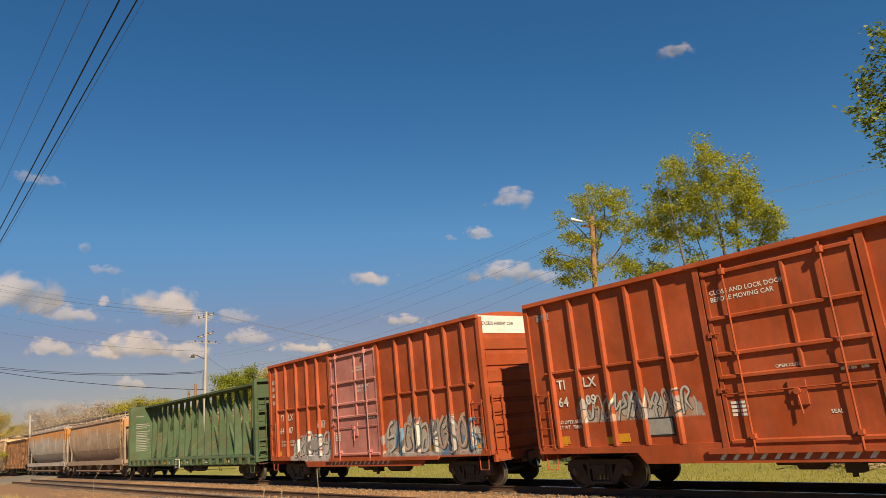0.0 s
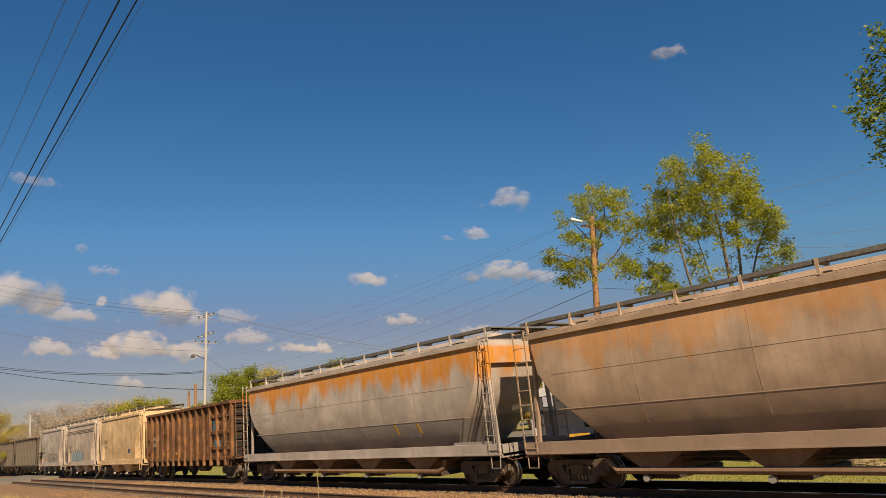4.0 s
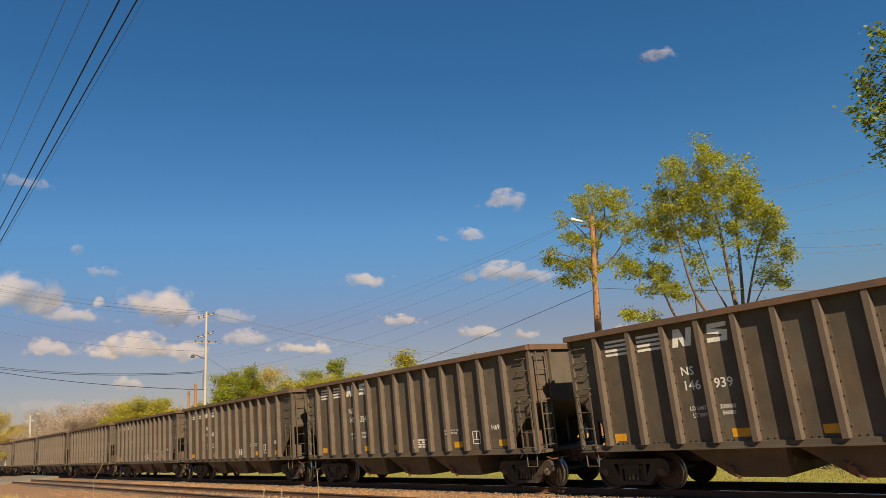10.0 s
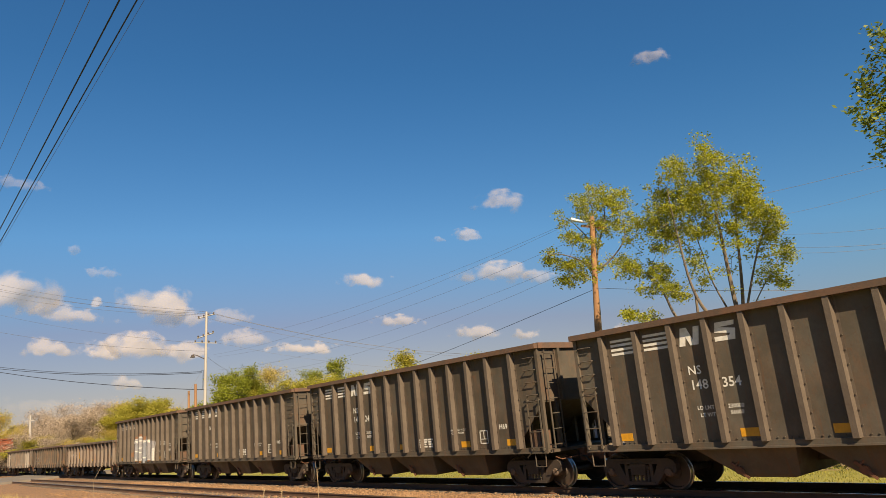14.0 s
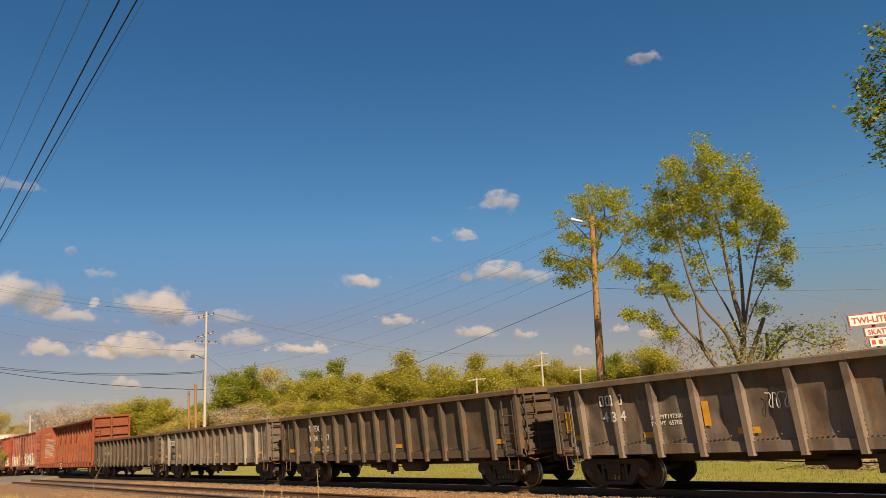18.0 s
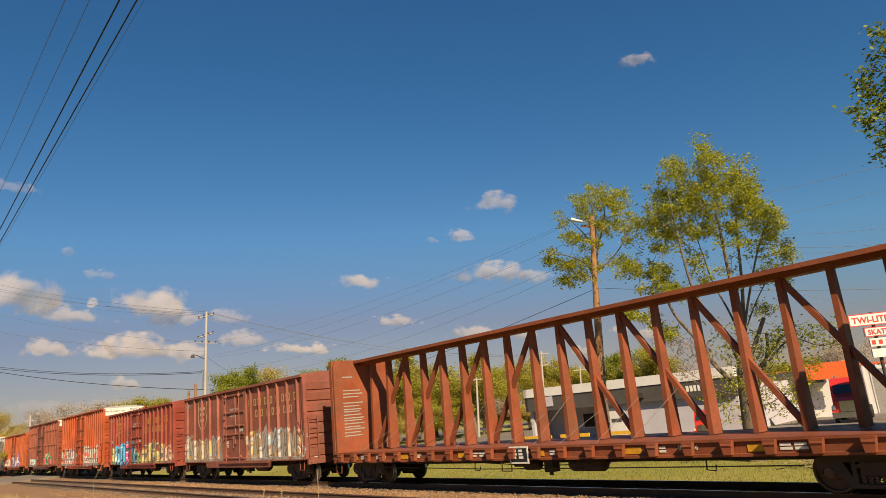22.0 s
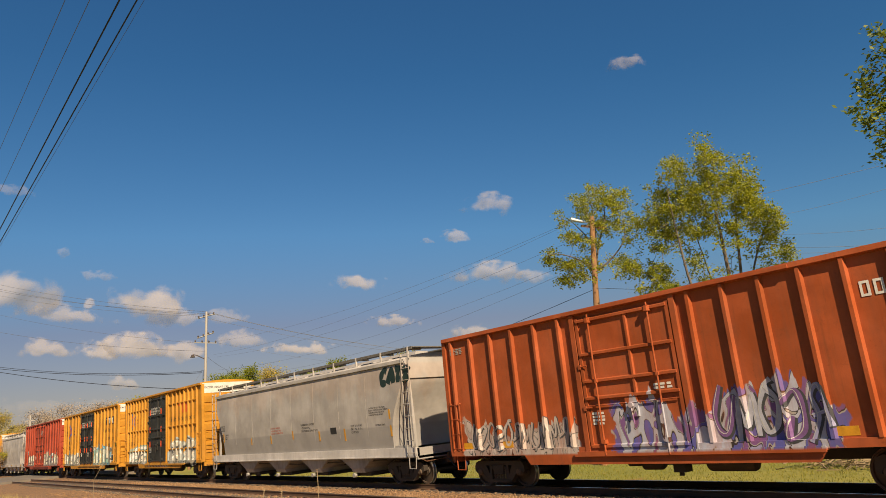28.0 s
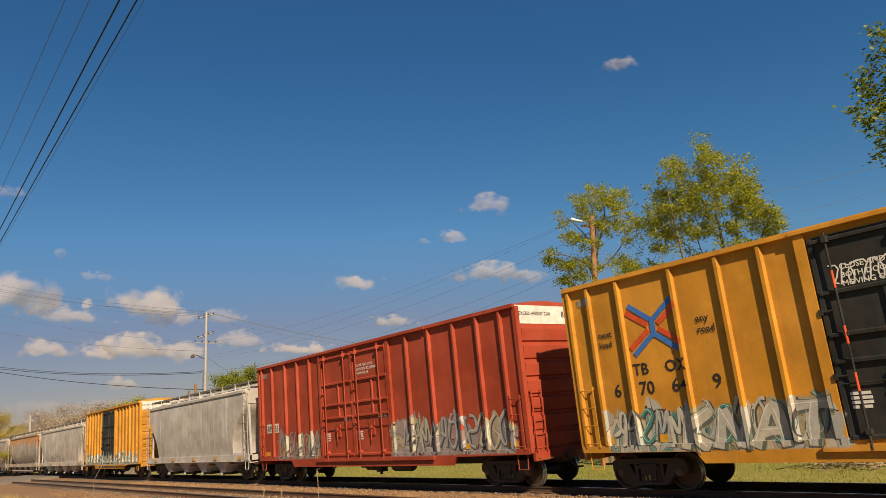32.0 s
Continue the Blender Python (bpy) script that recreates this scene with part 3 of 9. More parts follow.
def draft_gear(car, hl):
    """Coupler, hose and lever at each end, the sill between, and the brake gear under the floor."""
    cf = shared("coupler", coupler_form, RUST)
    hf = shared("brake_hose", hose_form, BLACK_RUBBER, True)
    lf = shared("uncoupling_lever", lever_form, RUST)
    for turn, x in ((0, hl), (180, -hl)):
        m = pose(x, 0, 0.84, 0, 0, turn)
        part("coupler", cf, RUST, car, at=m)
        part("brake_hose", hf, BLACK_RUBBER, car, at=m)
        part("uncoupling_lever", lf, RUST, car, at=m)
    part("centre_sill", Form().box(-hl + 0.05, hl - 0.05, -0.3, 0.3, 0.62, 0.96), STEEL_DARK, car)


def brake_gear(car, x=0.6):
    part("air_reservoir", Form().lathe([(0.05, -0.62), (0.19, -0.56), (0.22, -0.5), (0.22, 0.5), (0.19, 0.56), (0.05, 0.62)], 16, 0), STEEL_DARK, car, smooth=True, at=pose(x + 1.2, -0.85, 0.66))
    part("brake_cylinder", Form().lathe([(0.06, -0.75), (0.06, -0.3), (0.15, -0.28), (0.15, 0.22), (0.1, 0.3)], 14, 0), STEEL_DARK, car, smooth=True, at=pose(x - 0.9, -0.8, 0.62))
    part("control_valve", Form().box(x - 0.16, x + 0.16, -1.15, -0.85, 0.45, 0.8).box(x - 0.3, x + 0.3, -1.05, -0.95, 0.7, 0.92).tube((x - 0.05, -1.0, 0.36), (x - 0.05, -1.0, 0.5), 0.06, 8), STEEL_DARK, car)
    part("brake_rod", Form().pipe([(x - 3.4, -0.9, 0.72), (x - 0.9, -0.82, 0.6), (x + 0.6, -0.9, 0.62), (x + 3.2, -0.8, 0.74)], 0.016, 5), STEEL_DARK, car)


BLACK_RUBBER = plain("black_rubber", (0.015, 0.015, 0.016), 0.7)


def ladder(car, kind, width, z0, z1, rungs, at, mat, off=0.07, name="ladder"):
    """A ladder in the xz plane, its face at y = -off; rails are flat bars, rungs round bars."""
    def build():
        fm = Form()
        for sx in (-1, 1):
            fm.box(sx * width / 2 - 0.02, sx * width / 2 + 0.02, -off - 0.012, -off + 0.012, z0, z1)
            for z in (z0 + 0.05, z1 - 0.06):
                fm.box(sx * width / 2 - 0.018, sx * width / 2 + 0.018, -off, 0.0, z - 0.02, z + 0.02)
        for i in range(rungs):
            z = z0 + 0.1 + (z1 - z0 - 0.2) * i / max(1, rungs - 1)
            fm.tube((-width / 2, -off - 0.01, z), (width / 2, -off - 0.01, z), 0.013, 6)
        return fm
    return part(name, shared("%s:%s:%s:%s:%s:%s" % (name, kind, width, z0, z1, rungs), build, mat), mat, car, at=at)


def stirrup(car, x, mat, y=-1.5, z=0.98):
    def build():
        return Form().pipe([(-0.2, 0, 0), (-0.18, -0.02, -0.42), (0.18, -0.02, -0.42), (0.2, 0, 0)], 0.017, 6)
    part("stirrup_step", shared("stirrup_step", build, mat), mat, car, at=pose(x, y, z))
    part("stirrup_step", shared("stirrup_step", build, mat), mat, car, at=pose(x, -y, z, 0, 0, 180))


def brake_wheel(car, x, y, z, mat):
    fm = Form()
    k = 20
    for i in range(k):
        a, c = 2 * math.pi * i / k, 2 * math.pi * (i + 1) / k
        fm.tube((0, 0.27 * math.cos(a), 0.27 * math.sin(a)), (0, 0.27 * math.cos(c), 0.27 * math.sin(c)), 0.016, 5)
    for i in range(5):
        a = 2 * math.pi * i / 5
        fm.tube((0, 0, 0), (0, 0.27 * math.cos(a), 0.27 * math.sin(a)), 0.013, 5)
    fm.tube((-0.15, 0, 0), (0.02, 0, 0), 0.05, 8).box(-0.2, -0.06, -0.12, 0.12, -0.3, 0.1)
    part("brake_wheel", fm, mat, car, at=pose(x, y, z))


TRAIN = []


def railcar(name, label, front, rear, category="railcar", group="cars of the freight train"):
    """An empty at the middle of a car; front and rear are its ends along the train at the clip's start."""
    car = thing(name, label, category, group, at=pose((front + rear) / 2, 0, 0))
    TRAIN.append((car, (front + rear) / 2))
    return car, (front - rear) / 2


# ---------------------------------------------------------------- box cars
def hat_post(h, w=0.07, d=0.10):
    """An upright pressed post, flared at the foot."""
    return Form().prism([(-w, 0), (-w * 0.55, -d), (w * 0.55, -d), (w, 0)], 0, h, 2)


def arched_roof(hl, half, z, rise, seams):
    fm = Form()
    k = 8
    rings = []
    pts = [(-half + 2 * half * i / k, z + rise * (1 - (2 * i / k - 1) ** 2)) for i in range(k + 1)]
    ring = pts + [(half, z - 0.05), (-half, z - 0.05)]
    fm.prism(ring, -hl, hl, 0)
    for i in range(seams):
        x = -hl + 2 * hl * (i + 0.5) / seams
        fm.prism([(y, t + 0.028) for y, t in pts] + [(half, z - 0.02), (-half, z - 0.02)], x - 0.035, x + 0.035, 0)
    return fm


def box_car(name, label, front, rear, height, colour, posts, door, rails=(), excess=False, door_colour=None, leaves=1, tags=(), fade=1.0,
            dirty=0.4, rust=0.25, sill=0.98, end_ribs=7, roof_white=False, tag_rim=(0.06, 0.06, 0.065)):
    """posts: places of the side posts from the rear end in metres; door: where its opening begins and ends, from the rear end."""
    car, hl = railcar(name, label, front, rear, "box car")
    paint = car_paint(name + "_paint", car, colour, tags=tags, fade=fade, dirty=dirty, rust=rust, height=height)
    dpaint = paint if door_colour is None else car_paint(name + "_door_paint", car, door_colour, tags=tags, dirty=dirty * 0.8, rust=rust)
    wall, chord = 1.50, height - 0.13
    body = Form().box(-hl, hl, -wall, wall, sill, height - 0.05)
    part("body", body, paint, car)
    roof_mat = ROOF_WHITE if roof_white else paint
    part("roof", arched_roof(hl - 0.02, 1.56, height - 0.02, 0.14, 14), roof_mat, car)
    for sy in (-1, 1):
        turn = 0 if sy < 0 else 180
        part("top_chord", Form().prism([(0, 0), (0, 0.13), (-0.11, 0.13), (-0.12, 0.02), (-0.06, 0)], -hl, hl, 0), paint, car, at=pose(0, sy * wall, chord, 0, 0, turn))
        part("side_sill", Form().prism([(-hl, 0.02), (-hl, 0.18), (hl, 0.18), (hl, 0.02), (hl - 3.2, 0.0), (hl - 3.4, -0.26), (-hl + 3.4, -0.26), (-hl + 3.2, 0.0)], -0.085, 0.0, 1), paint, car,
             at=pose(0, sy * wall, sill - 0.02, 0, 0, turn))
        hp = shared("side_post:%.2f" % (chord - sill), lambda: hat_post(chord - sill - 0.16), paint)
        for p in posts:
            part("side_post", hp, paint, car, at=pose((p - hl) * (1 if sy < 0 else -1), sy * wall, sill + 0.16, 0, 0, turn))
    POSTS[car.name] = [(p - hl, 0.038, sill, -wall - 0.10, height, -wall - 0.10, 0.032, -wall) for p in posts]
    SILLS[car.name] = (sill - 0.02, sill + 0.16, -wall - 0.085)
    # rails between the posts
    for z, spans in rails:
        for a, b in spans:
            part("side_rail", Form().prism([(0, -0.05), (-0.07, -0.02), (-0.07, 0.03), (0, 0.05)], a - hl, b - hl, 0), paint, car, at=pose(0, -wall, z))
    # corner posts and pressed ends
    for sx in (-1, 1):
        for sy in (-1, 1):
            part("corner_post", shared("corner_post:%.2f" % height, lambda: Form().prism([(-0.1, -0.06), (0.05, -0.06), (0.05, 0.1), (-0.1, 0.1)], 0, height - sill - 0.1, 2), paint), paint, car,
                 at=pose(sx * hl, sy * wall, sill + 0.02) @ Matrix.Diagonal((sx, -sy, 1, 1)))
        zone = height - sill - (0.75 if excess else 0.35)
        step = zone / end_ribs
        er = shared("end_rib:%.3f" % step, lambda: Form().prism([(0, -step * 0.47), (0.05, -step * 0.40), (0.085, step * 0.24), (0.085, step * 0.30), (0, step * 0.36)], -1.40, 1.40, 1), paint)
        for i in range(end_ribs):
            part("end_rib", er, paint, car, at=pose(sx * hl, 0, sill + 0.1 + step * (i + 0.5), 0, 0, 0 if sx > 0 else 180))
        if excess:
            part("height_warning_panel", Form().box(hl, hl + 0.012, -1.5, 1.5, height - 0.60, height - 0.04), WHITE_PANEL, car, "white painted band that marks an excess height car",
                 at=pose(0, 0, 0, 0, 0, 0 if sx > 0 else 180))
    if excess:
        letters_end(car, "EXCESS HEIGHT CAR", -1.38, height - 0.34, 0.11, hl + 0.016, BLACKP)
    bars(car, -hl + 0.40, height - 0.58, 0.5, 0.2, 4, GREYP, seed=len(posts))
    # door
    d0, d1 = door[0] - hl, door[1] - hl
    z0, z1 = sill + 0.12, chord - 0.12
    for i in range(leaves):
        a = d0 + (d1 - d0) * i / leaves + 0.02
        b = d0 + (d1 - d0) * (i + 1) / leaves - 0.02
        leaf = part("door", Form().box(a, b, -wall - 0.055, -wall + 0.01, z0, z1), dpaint, car)
        for s0 in (a, b - 0.09):
            part("door_stile", Form().box(s0, s0 + 0.09, -wall - 0.09, -wall - 0.05, z0, z1), dpaint, leaf)
        for t in (0.0, 0.36, 0.49, 0.70, 0.965):
            z = z0 + (z1 - z0) * t
            part("door_stiffener", Form().prism([(0, 0), (-0.07, 0.01), (-0.07, 0.07), (0, 0.10)], a + 0.05, b - 0.05, 0), dpaint, leaf, at=pose(0, -wall - 0.05, z))
        zt = z0 + (z1 - z0) * 0.70
        part("middle_stile", Form().prism([(-0.05, 0), (-0.03, -0.05), (0.03, -0.05), (0.05, 0)], z0 + (z1 - z0) * 0.37, zt if leaves > 1 else z1 - 0.05, 2), dpaint, leaf, at=pose(a + (b - a) * 0.56, -wall - 0.055, 0))
        for t in (0.17, 0.81):
            x = a + (b - a) * t
            part("rod_lug", Form().prism([(-0.07, 0), (-0.04, -0.17), (0.04, -0.17), (0.07, 0)], z1 - 0.16, z1 - 0.04, 2), dpaint, leaf, at=pose(x, -wall - 0.05, 0))
            part("lock_rod", Form().tube((x, -wall - 0.15, z0 - 0.18), (x, -wall - 0.15, z1 + 0.06), 0.024, 8)
                 .box(x - 0.05, x + 0.05, -wall - 0.18, -wall - 0.04, z1 - 0.1, z1 - 0.02).box(x - 0.05, x + 0.05, -wall - 0.18, -wall - 0.04, z0 + 0.1, z0 + 0.2).box(x - 0.04, x + 0.04, -wall - 0.17, -wall - 0.04, (z0 + z1) / 2 - 0.04, (z0 + z1) / 2 + 0.04),
                 dpaint, leaf)
        xm = (a + b) / 2
        part("door_handle", Form().box(xm - 0.18, xm + 0.18, -wall - 0.10, -wall - 0.05, z0 + 0.72, z0 + 1.22).tube((xm, -wall - 0.13, z0 + 0.95), (xm + 0.05, -wall - 0.16, z0 + 0.55), 0.02, 6)
             .tube((xm, -wall - 0.16, z0 + 1.0), (xm, -wall - 0.08, z0 + 1.0), 0.07, 10).pipe([(a + 0.1, -wall - 0.1, z0 + 1.05), (b - 0.1, -wall - 0.1, z0 + 1.08)], 0.015, 5), dpaint, leaf)
        for zr in (0.30, 0.62):
            part("door_hinge", Form().pipe([(a - 0.03, -wall - 0.11, z0 + (z1 - z0) * zr), (a + 0.22, -wall - 0.11, z0 + (z1 - z0) * zr + 0.01)], 0.02, 6).box(a - 0.05, a + 0.03, -wall - 0.13, -wall, z0 + (z1 - z0) * zr - 0.06, z0 + (z1 - z0) * zr + 0.06), dpaint, leaf)
        bars(car, a + 0.16, z0 + 0.55, 0.4, 0.34, 4, WHITE, -wall - 0.062, 5 + i, 2)
        bars(car, b - 0.75, z0 + 1.3, 0.55, 0.16, 2, WHITE, -wall - 0.062, 9 + i, 3)
    for x in (d0 - 0.09, d1 + 0.09):
        part("door_post", Form().box(x - 0.07, x + 0.07, -wall - 0.10, -wall, sill + 0.02, chord), paint, car)
    part("door_track", Form().box(d0 - 0.5, min(hl - 0.3, d1 + (d1 - d0) / leaves), -wall - 0.14, -wall, z0 - 0.17, z0 - 0.10).box(d0 - 0.5, min(hl - 0.3, d1 + (d1 - d0) / leaves), -wall - 0.16, -wall - 0.13, z0 - 0.2, z0 - 0.08), paint, car)
    part("door_track", Form().box(d0 - 0.3, min(hl - 0.3, d1 + (d1 - d0) / leaves), -wall - 0.15, -wall, chord + 0.02, chord + 0.09), paint, car)
    stripes = Form()
    x = d0 - 0.3
    while x < d1 + 0.5:
        stripes.put([(x, -wall - 0.088, sill - 0.21), (x + 0.1, -wall - 0.088, sill - 0.21), (x + 0.22, -wall - 0.088, sill - 0.07), (x + 0.12, -wall - 0.088, sill - 0.07)], [(0, 1, 2, 3)])
        x += 0.3
    if excess and leaves == 1:
        part("warning_stripes", stripes, WHITE, car)
    for x0, x1, ta, tb, cols, cell, seed in tags:
        graffito(car, x0 + 0.25, x1 - 0.2, max(ta, sill + 0.1) + 0.02, tb - 0.12, cols, seed, gap=(d0 - 0.2, d1 + 0.2), rim=tag_rim)
    # grab irons, ladders, steps
    for sx in (-1, 1):
        ladder(car, "side", 0.42, 0.0, 1.55, 4, pose(sx * (hl - 0.36), -wall - 0.02, sill + 0.12), paint)
        ladder(car, "side", 0.42, 0.0, 1.55, 4, pose(sx * (hl - 0.36), wall + 0.02, sill + 0.12, 0, 0, 180), paint)
        ladder(car, "end", 0.42, 0.0, 1.75, 5, pose(sx * (hl + 0.075), sx * -1.18, sill + 0.05, 0, 0, 90 if sx > 0 else -90), paint)
        stirrup(car, sx * (hl - 0.36), paint)
    part("end_sill", Form().box(hl, hl + 0.1, -1.45, 1.45, sill - 0.2, sill + 0.06), paint, car)
    part("end_sill", Form().box(-hl - 0.1, -hl, -1.45, 1.45, sill - 0.2, sill + 0.06), paint, car)
    for x in (0.55, 2.3, hl * 2 - 3.0, hl * 2 - 0.9):
        part("reflector_tape", Form().box(x - hl, x - hl + 0.42, -wall - 0.006, -wall - 0.002, sill + 0.20, sill + 0.38), YELLOW, car)
    brake_wheel(car, -hl - 0.28, 0.9, 2.6, RUST)
    draft_gear(car, hl)
    brake_gear(car, 0.5)
    bogies(car, hl - 1.55)
    return car, hl


ROOF_WHITE = surface("galvanised_roof", (0.55, 0.55, 0.53), (0.32, 0.29, 0.26), 2.0, 0.45, 0.4, 0.2)
WHITE_PANEL = surface("white_end_paint", (0.78, 0.76, 0.70), (0.55, 0.50, 0.44), 2.5, 0.5, 0.0, 0.1)


# ---------------------------------------------------------------- centre-beam flat cars
def centre_beam(name, label, front, rear, colour, dark, height=4.78):
    car, hl = railcar(name, label, front, rear, "flat car")
    paint = car_paint(name + "_paint", car, colour, dirty=0.45, rust=0.5)
    deck = 1.22
    part("deck", Form().box(-hl, hl, -1.38, 1.38, 1.08, 1.2), paint, car)
    for sy in (-1, 1):
        part("side_sill", Form().prism([(-0.1, 0.82), (0.06, 0.82), (0.06, 1.2), (-0.1, 1.2), (-0.1, 1.14), (-0.045, 1.13), (-0.045, 0.89), (-0.1, 0.88)], -hl, hl, 0), paint, car, at=pose(0, sy * 1.42, 0, 0, 0, 0 if sy < 0 else 180))
        pocket = shared("stake_pocket", lambda: Form().prism([(-0.14, 0.0), (0.14, 0.0), (0.09, -0.3), (-0.09, -0.3)], -0.13, 0.0, 1).tube((-0.12, -0.1, -0.1), (0.12, -0.1, -0.1), 0.05, 8), paint)
        k = int(2 * hl / 0.95)
        for i in range(k):
            part("winch_pocket", pocket, paint, car, at=pose(-hl + 0.6 + i * (2 * hl - 1.2) / (k - 1), sy * 1.5, 1.17, 0, 0, 0 if sy < 0 else 180))
    # end bulkheads
    for sx in (-1, 1):
        fm = Form().prism([(-1.44, deck - 0.3), (1.44, deck - 0.3), (1.44, height - 0.25), (1.34, height), (-1.34, height), (-1.44, height - 0.25)], -0.06, 0.06, 0)
        bulk = part("bulkhead", fm, paint, car, at=pose(sx * (hl - 0.12), 0, 0, 0, 0, 0 if sx > 0 else 180))
        for z in (1.45, 1.95, 2.6, 3.3, 4.0, height - 0.1):
            part("bulkhead_rib", shared("bulkhead_rib", lambda: Form().box(0.06, 0.22, -1.44, 1.44, -0.06, 0.06), paint), paint, bulk, at=pose(0, 0, z))
        for y in (-1.4, 0, 1.4):
            part("bulkhead_post", shared("bulkhead_post:%.2f" % height, lambda: Form().box(0.06, 0.24, -0.07, 0.07, deck - 0.3, height - 0.02), paint), paint, bulk, at=pose(0, y, 0))
        ladder(car, "bulk", 0.4, 0, 2.6, 7, pose(sx * (hl + 0.1), sx * -1.12, 1.3, 0, 0, 90 if sx > 0 else -90), paint)
        stirrup(car, sx * (hl - 0.3), paint, -1.46, 0.86)
    for i, z in enumerate((4.15, 3.6, 3.1, 2.75, 2.4, 2.05)):
        fm = Form()
        for r in range(3 if i else 1):
            fm.box(-hl + 0.182, -hl + 0.186, -1.05, -1.05 + (0.5 if i == 0 else 0.75 + 0.1 * ((i + r) % 3)), z - r * 0.13, z - r * 0.13 + 0.045)
        part("warning_lettering", fm, GREYP, car, at=pose(0.0, 0, 0))
    # truss
    part("top_chord", Form().prism([(-0.47, height - 0.14), (-0.44, height - 0.14), (-0.44, height - 0.1), (-0.16, height - 0.1), (-0.16, height - 0.24), (0.16, height - 0.24), (0.16, height - 0.1), (0.44, height - 0.1), (0.44, height - 0.14),
          (0.47, height - 0.14), (0.47, height - 0.03), (-0.47, height - 0.03)], -hl + 0.1, hl - 0.1, 0), paint, car)
    bays = 17
    xs = [-hl + 0.95 + (2 * hl - 1.9) * i / bays for i in range(bays + 1)]
    col = shared("column:%.2f" % height, lambda: Form().put([(x, y, z) for z, w in ((deck, 0.23), (2.6, 0.18), (height - 0.15, 0.11)) for x, y in ((-0.065, -w), (0.065, -w), (0.065, w), (-0.065, w))],
                 [(0, 1, 5, 4), (1, 2, 6, 5), (2, 3, 7, 6), (3, 0, 4, 7), (4, 5, 9, 8), (5, 6, 10, 9), (6, 7, 11, 10), (7, 4, 8, 11), (3, 2, 1, 0), (8, 9, 10, 11)]), paint)
    for x in xs:
        part("column", col, paint, car, at=pose(x, 0, 0))
    mid = bays // 2
    for i in range(0, mid, 2):
        part("brace", Form().beam((xs[i] + 0.08, 0, deck + 0.1), (xs[i + 2] if i + 2 <= mid else xs[mid], 0, height - 0.22), 0.13, 0.13), paint, car)
        j = bays - i
        part("brace", Form().beam((xs[j] - 0.08, 0, deck + 0.1), (xs[j - 2], 0, height - 0.22), 0.13, 0.13), paint, car)
    rnd = random.Random(name)
    for i in range(12):
        x = xs[i + 1]
        part("load_strap", Form().tube((x - 0.5 + rnd.uniform(-0.2, 0.2), -1.4, 1.22), (x + rnd.uniform(0.1, 0.5), -0.3, rnd.uniform(1.9, 2.7)), 0.006, 5), STRAP, car)
    for i in range(6):
        x = -hl + 1.2 + i * (2 * hl - 2) / 6
        part("reflector_tape", Form().box(x, x + 0.5, -1.478, -1.474, 0.92, 1.08), YELLOW, car)
        bars(car, x + 0.7, 0.92, 0.6, 0.16, 2, WHITE, -1.476, i, 2)
    draft_gear(car, hl)
    brake_gear(car, 0.5)
    part("placard", Form().box(-0.55, 0.1, -1.56, -1.54, 0.78, 1.16), BLACKP, car, "black placard with a white border and unreadable rows")
    part("placard_border", Form().box(-0.6, 0.15, -1.555, -1.535, 0.73, 1.21), WHITE, car)
    bars(car, -0.47, 0.84, 0.5, 0.28, 3, WHITE, -1.563, 4, 2)
    block_letters(car, -hl + 2.0, 0.93, 0.55, 0.17, 3, WHITE, -1.478)
    letters(car, "IH 11-6", -0.9 + hl * 0.55, 0.99, 0.12, WHITE, -1.478)
    for x in (-6.0, -2.5, 1.6, 5.4):
        part("train_line_hanger", Form().pipe([(x, -1.2, 0.85), (x, -1.25, 0.52), (x + 0.22, -1.25, 0.5), (x + 0.22, -1.2, 0.62)], 0.018, 5), STEEL_DARK, car)
    part("train_line", Form().pipe([(-hl + 3.0, -1.2, 0.62), (-2, -1.22, 0.55), (3, -1.22, 0.57), (hl - 3.0, -1.2, 0.6)], 0.016, 5), STEEL_DARK, car)
    part("deck_step", Form().pipe([(-1.2, -1.3, 0.86), (-1.2, -1.32, 0.5), (-0.8, -1.32, 0.5), (-0.8, -1.3, 0.86)], 0.02, 5), paint, car)
    bogies(car, hl - 1.75)
    return car, hl


STRAP = plain("webbing_strap", (0.20, 0.18, 0.15), 0.8)


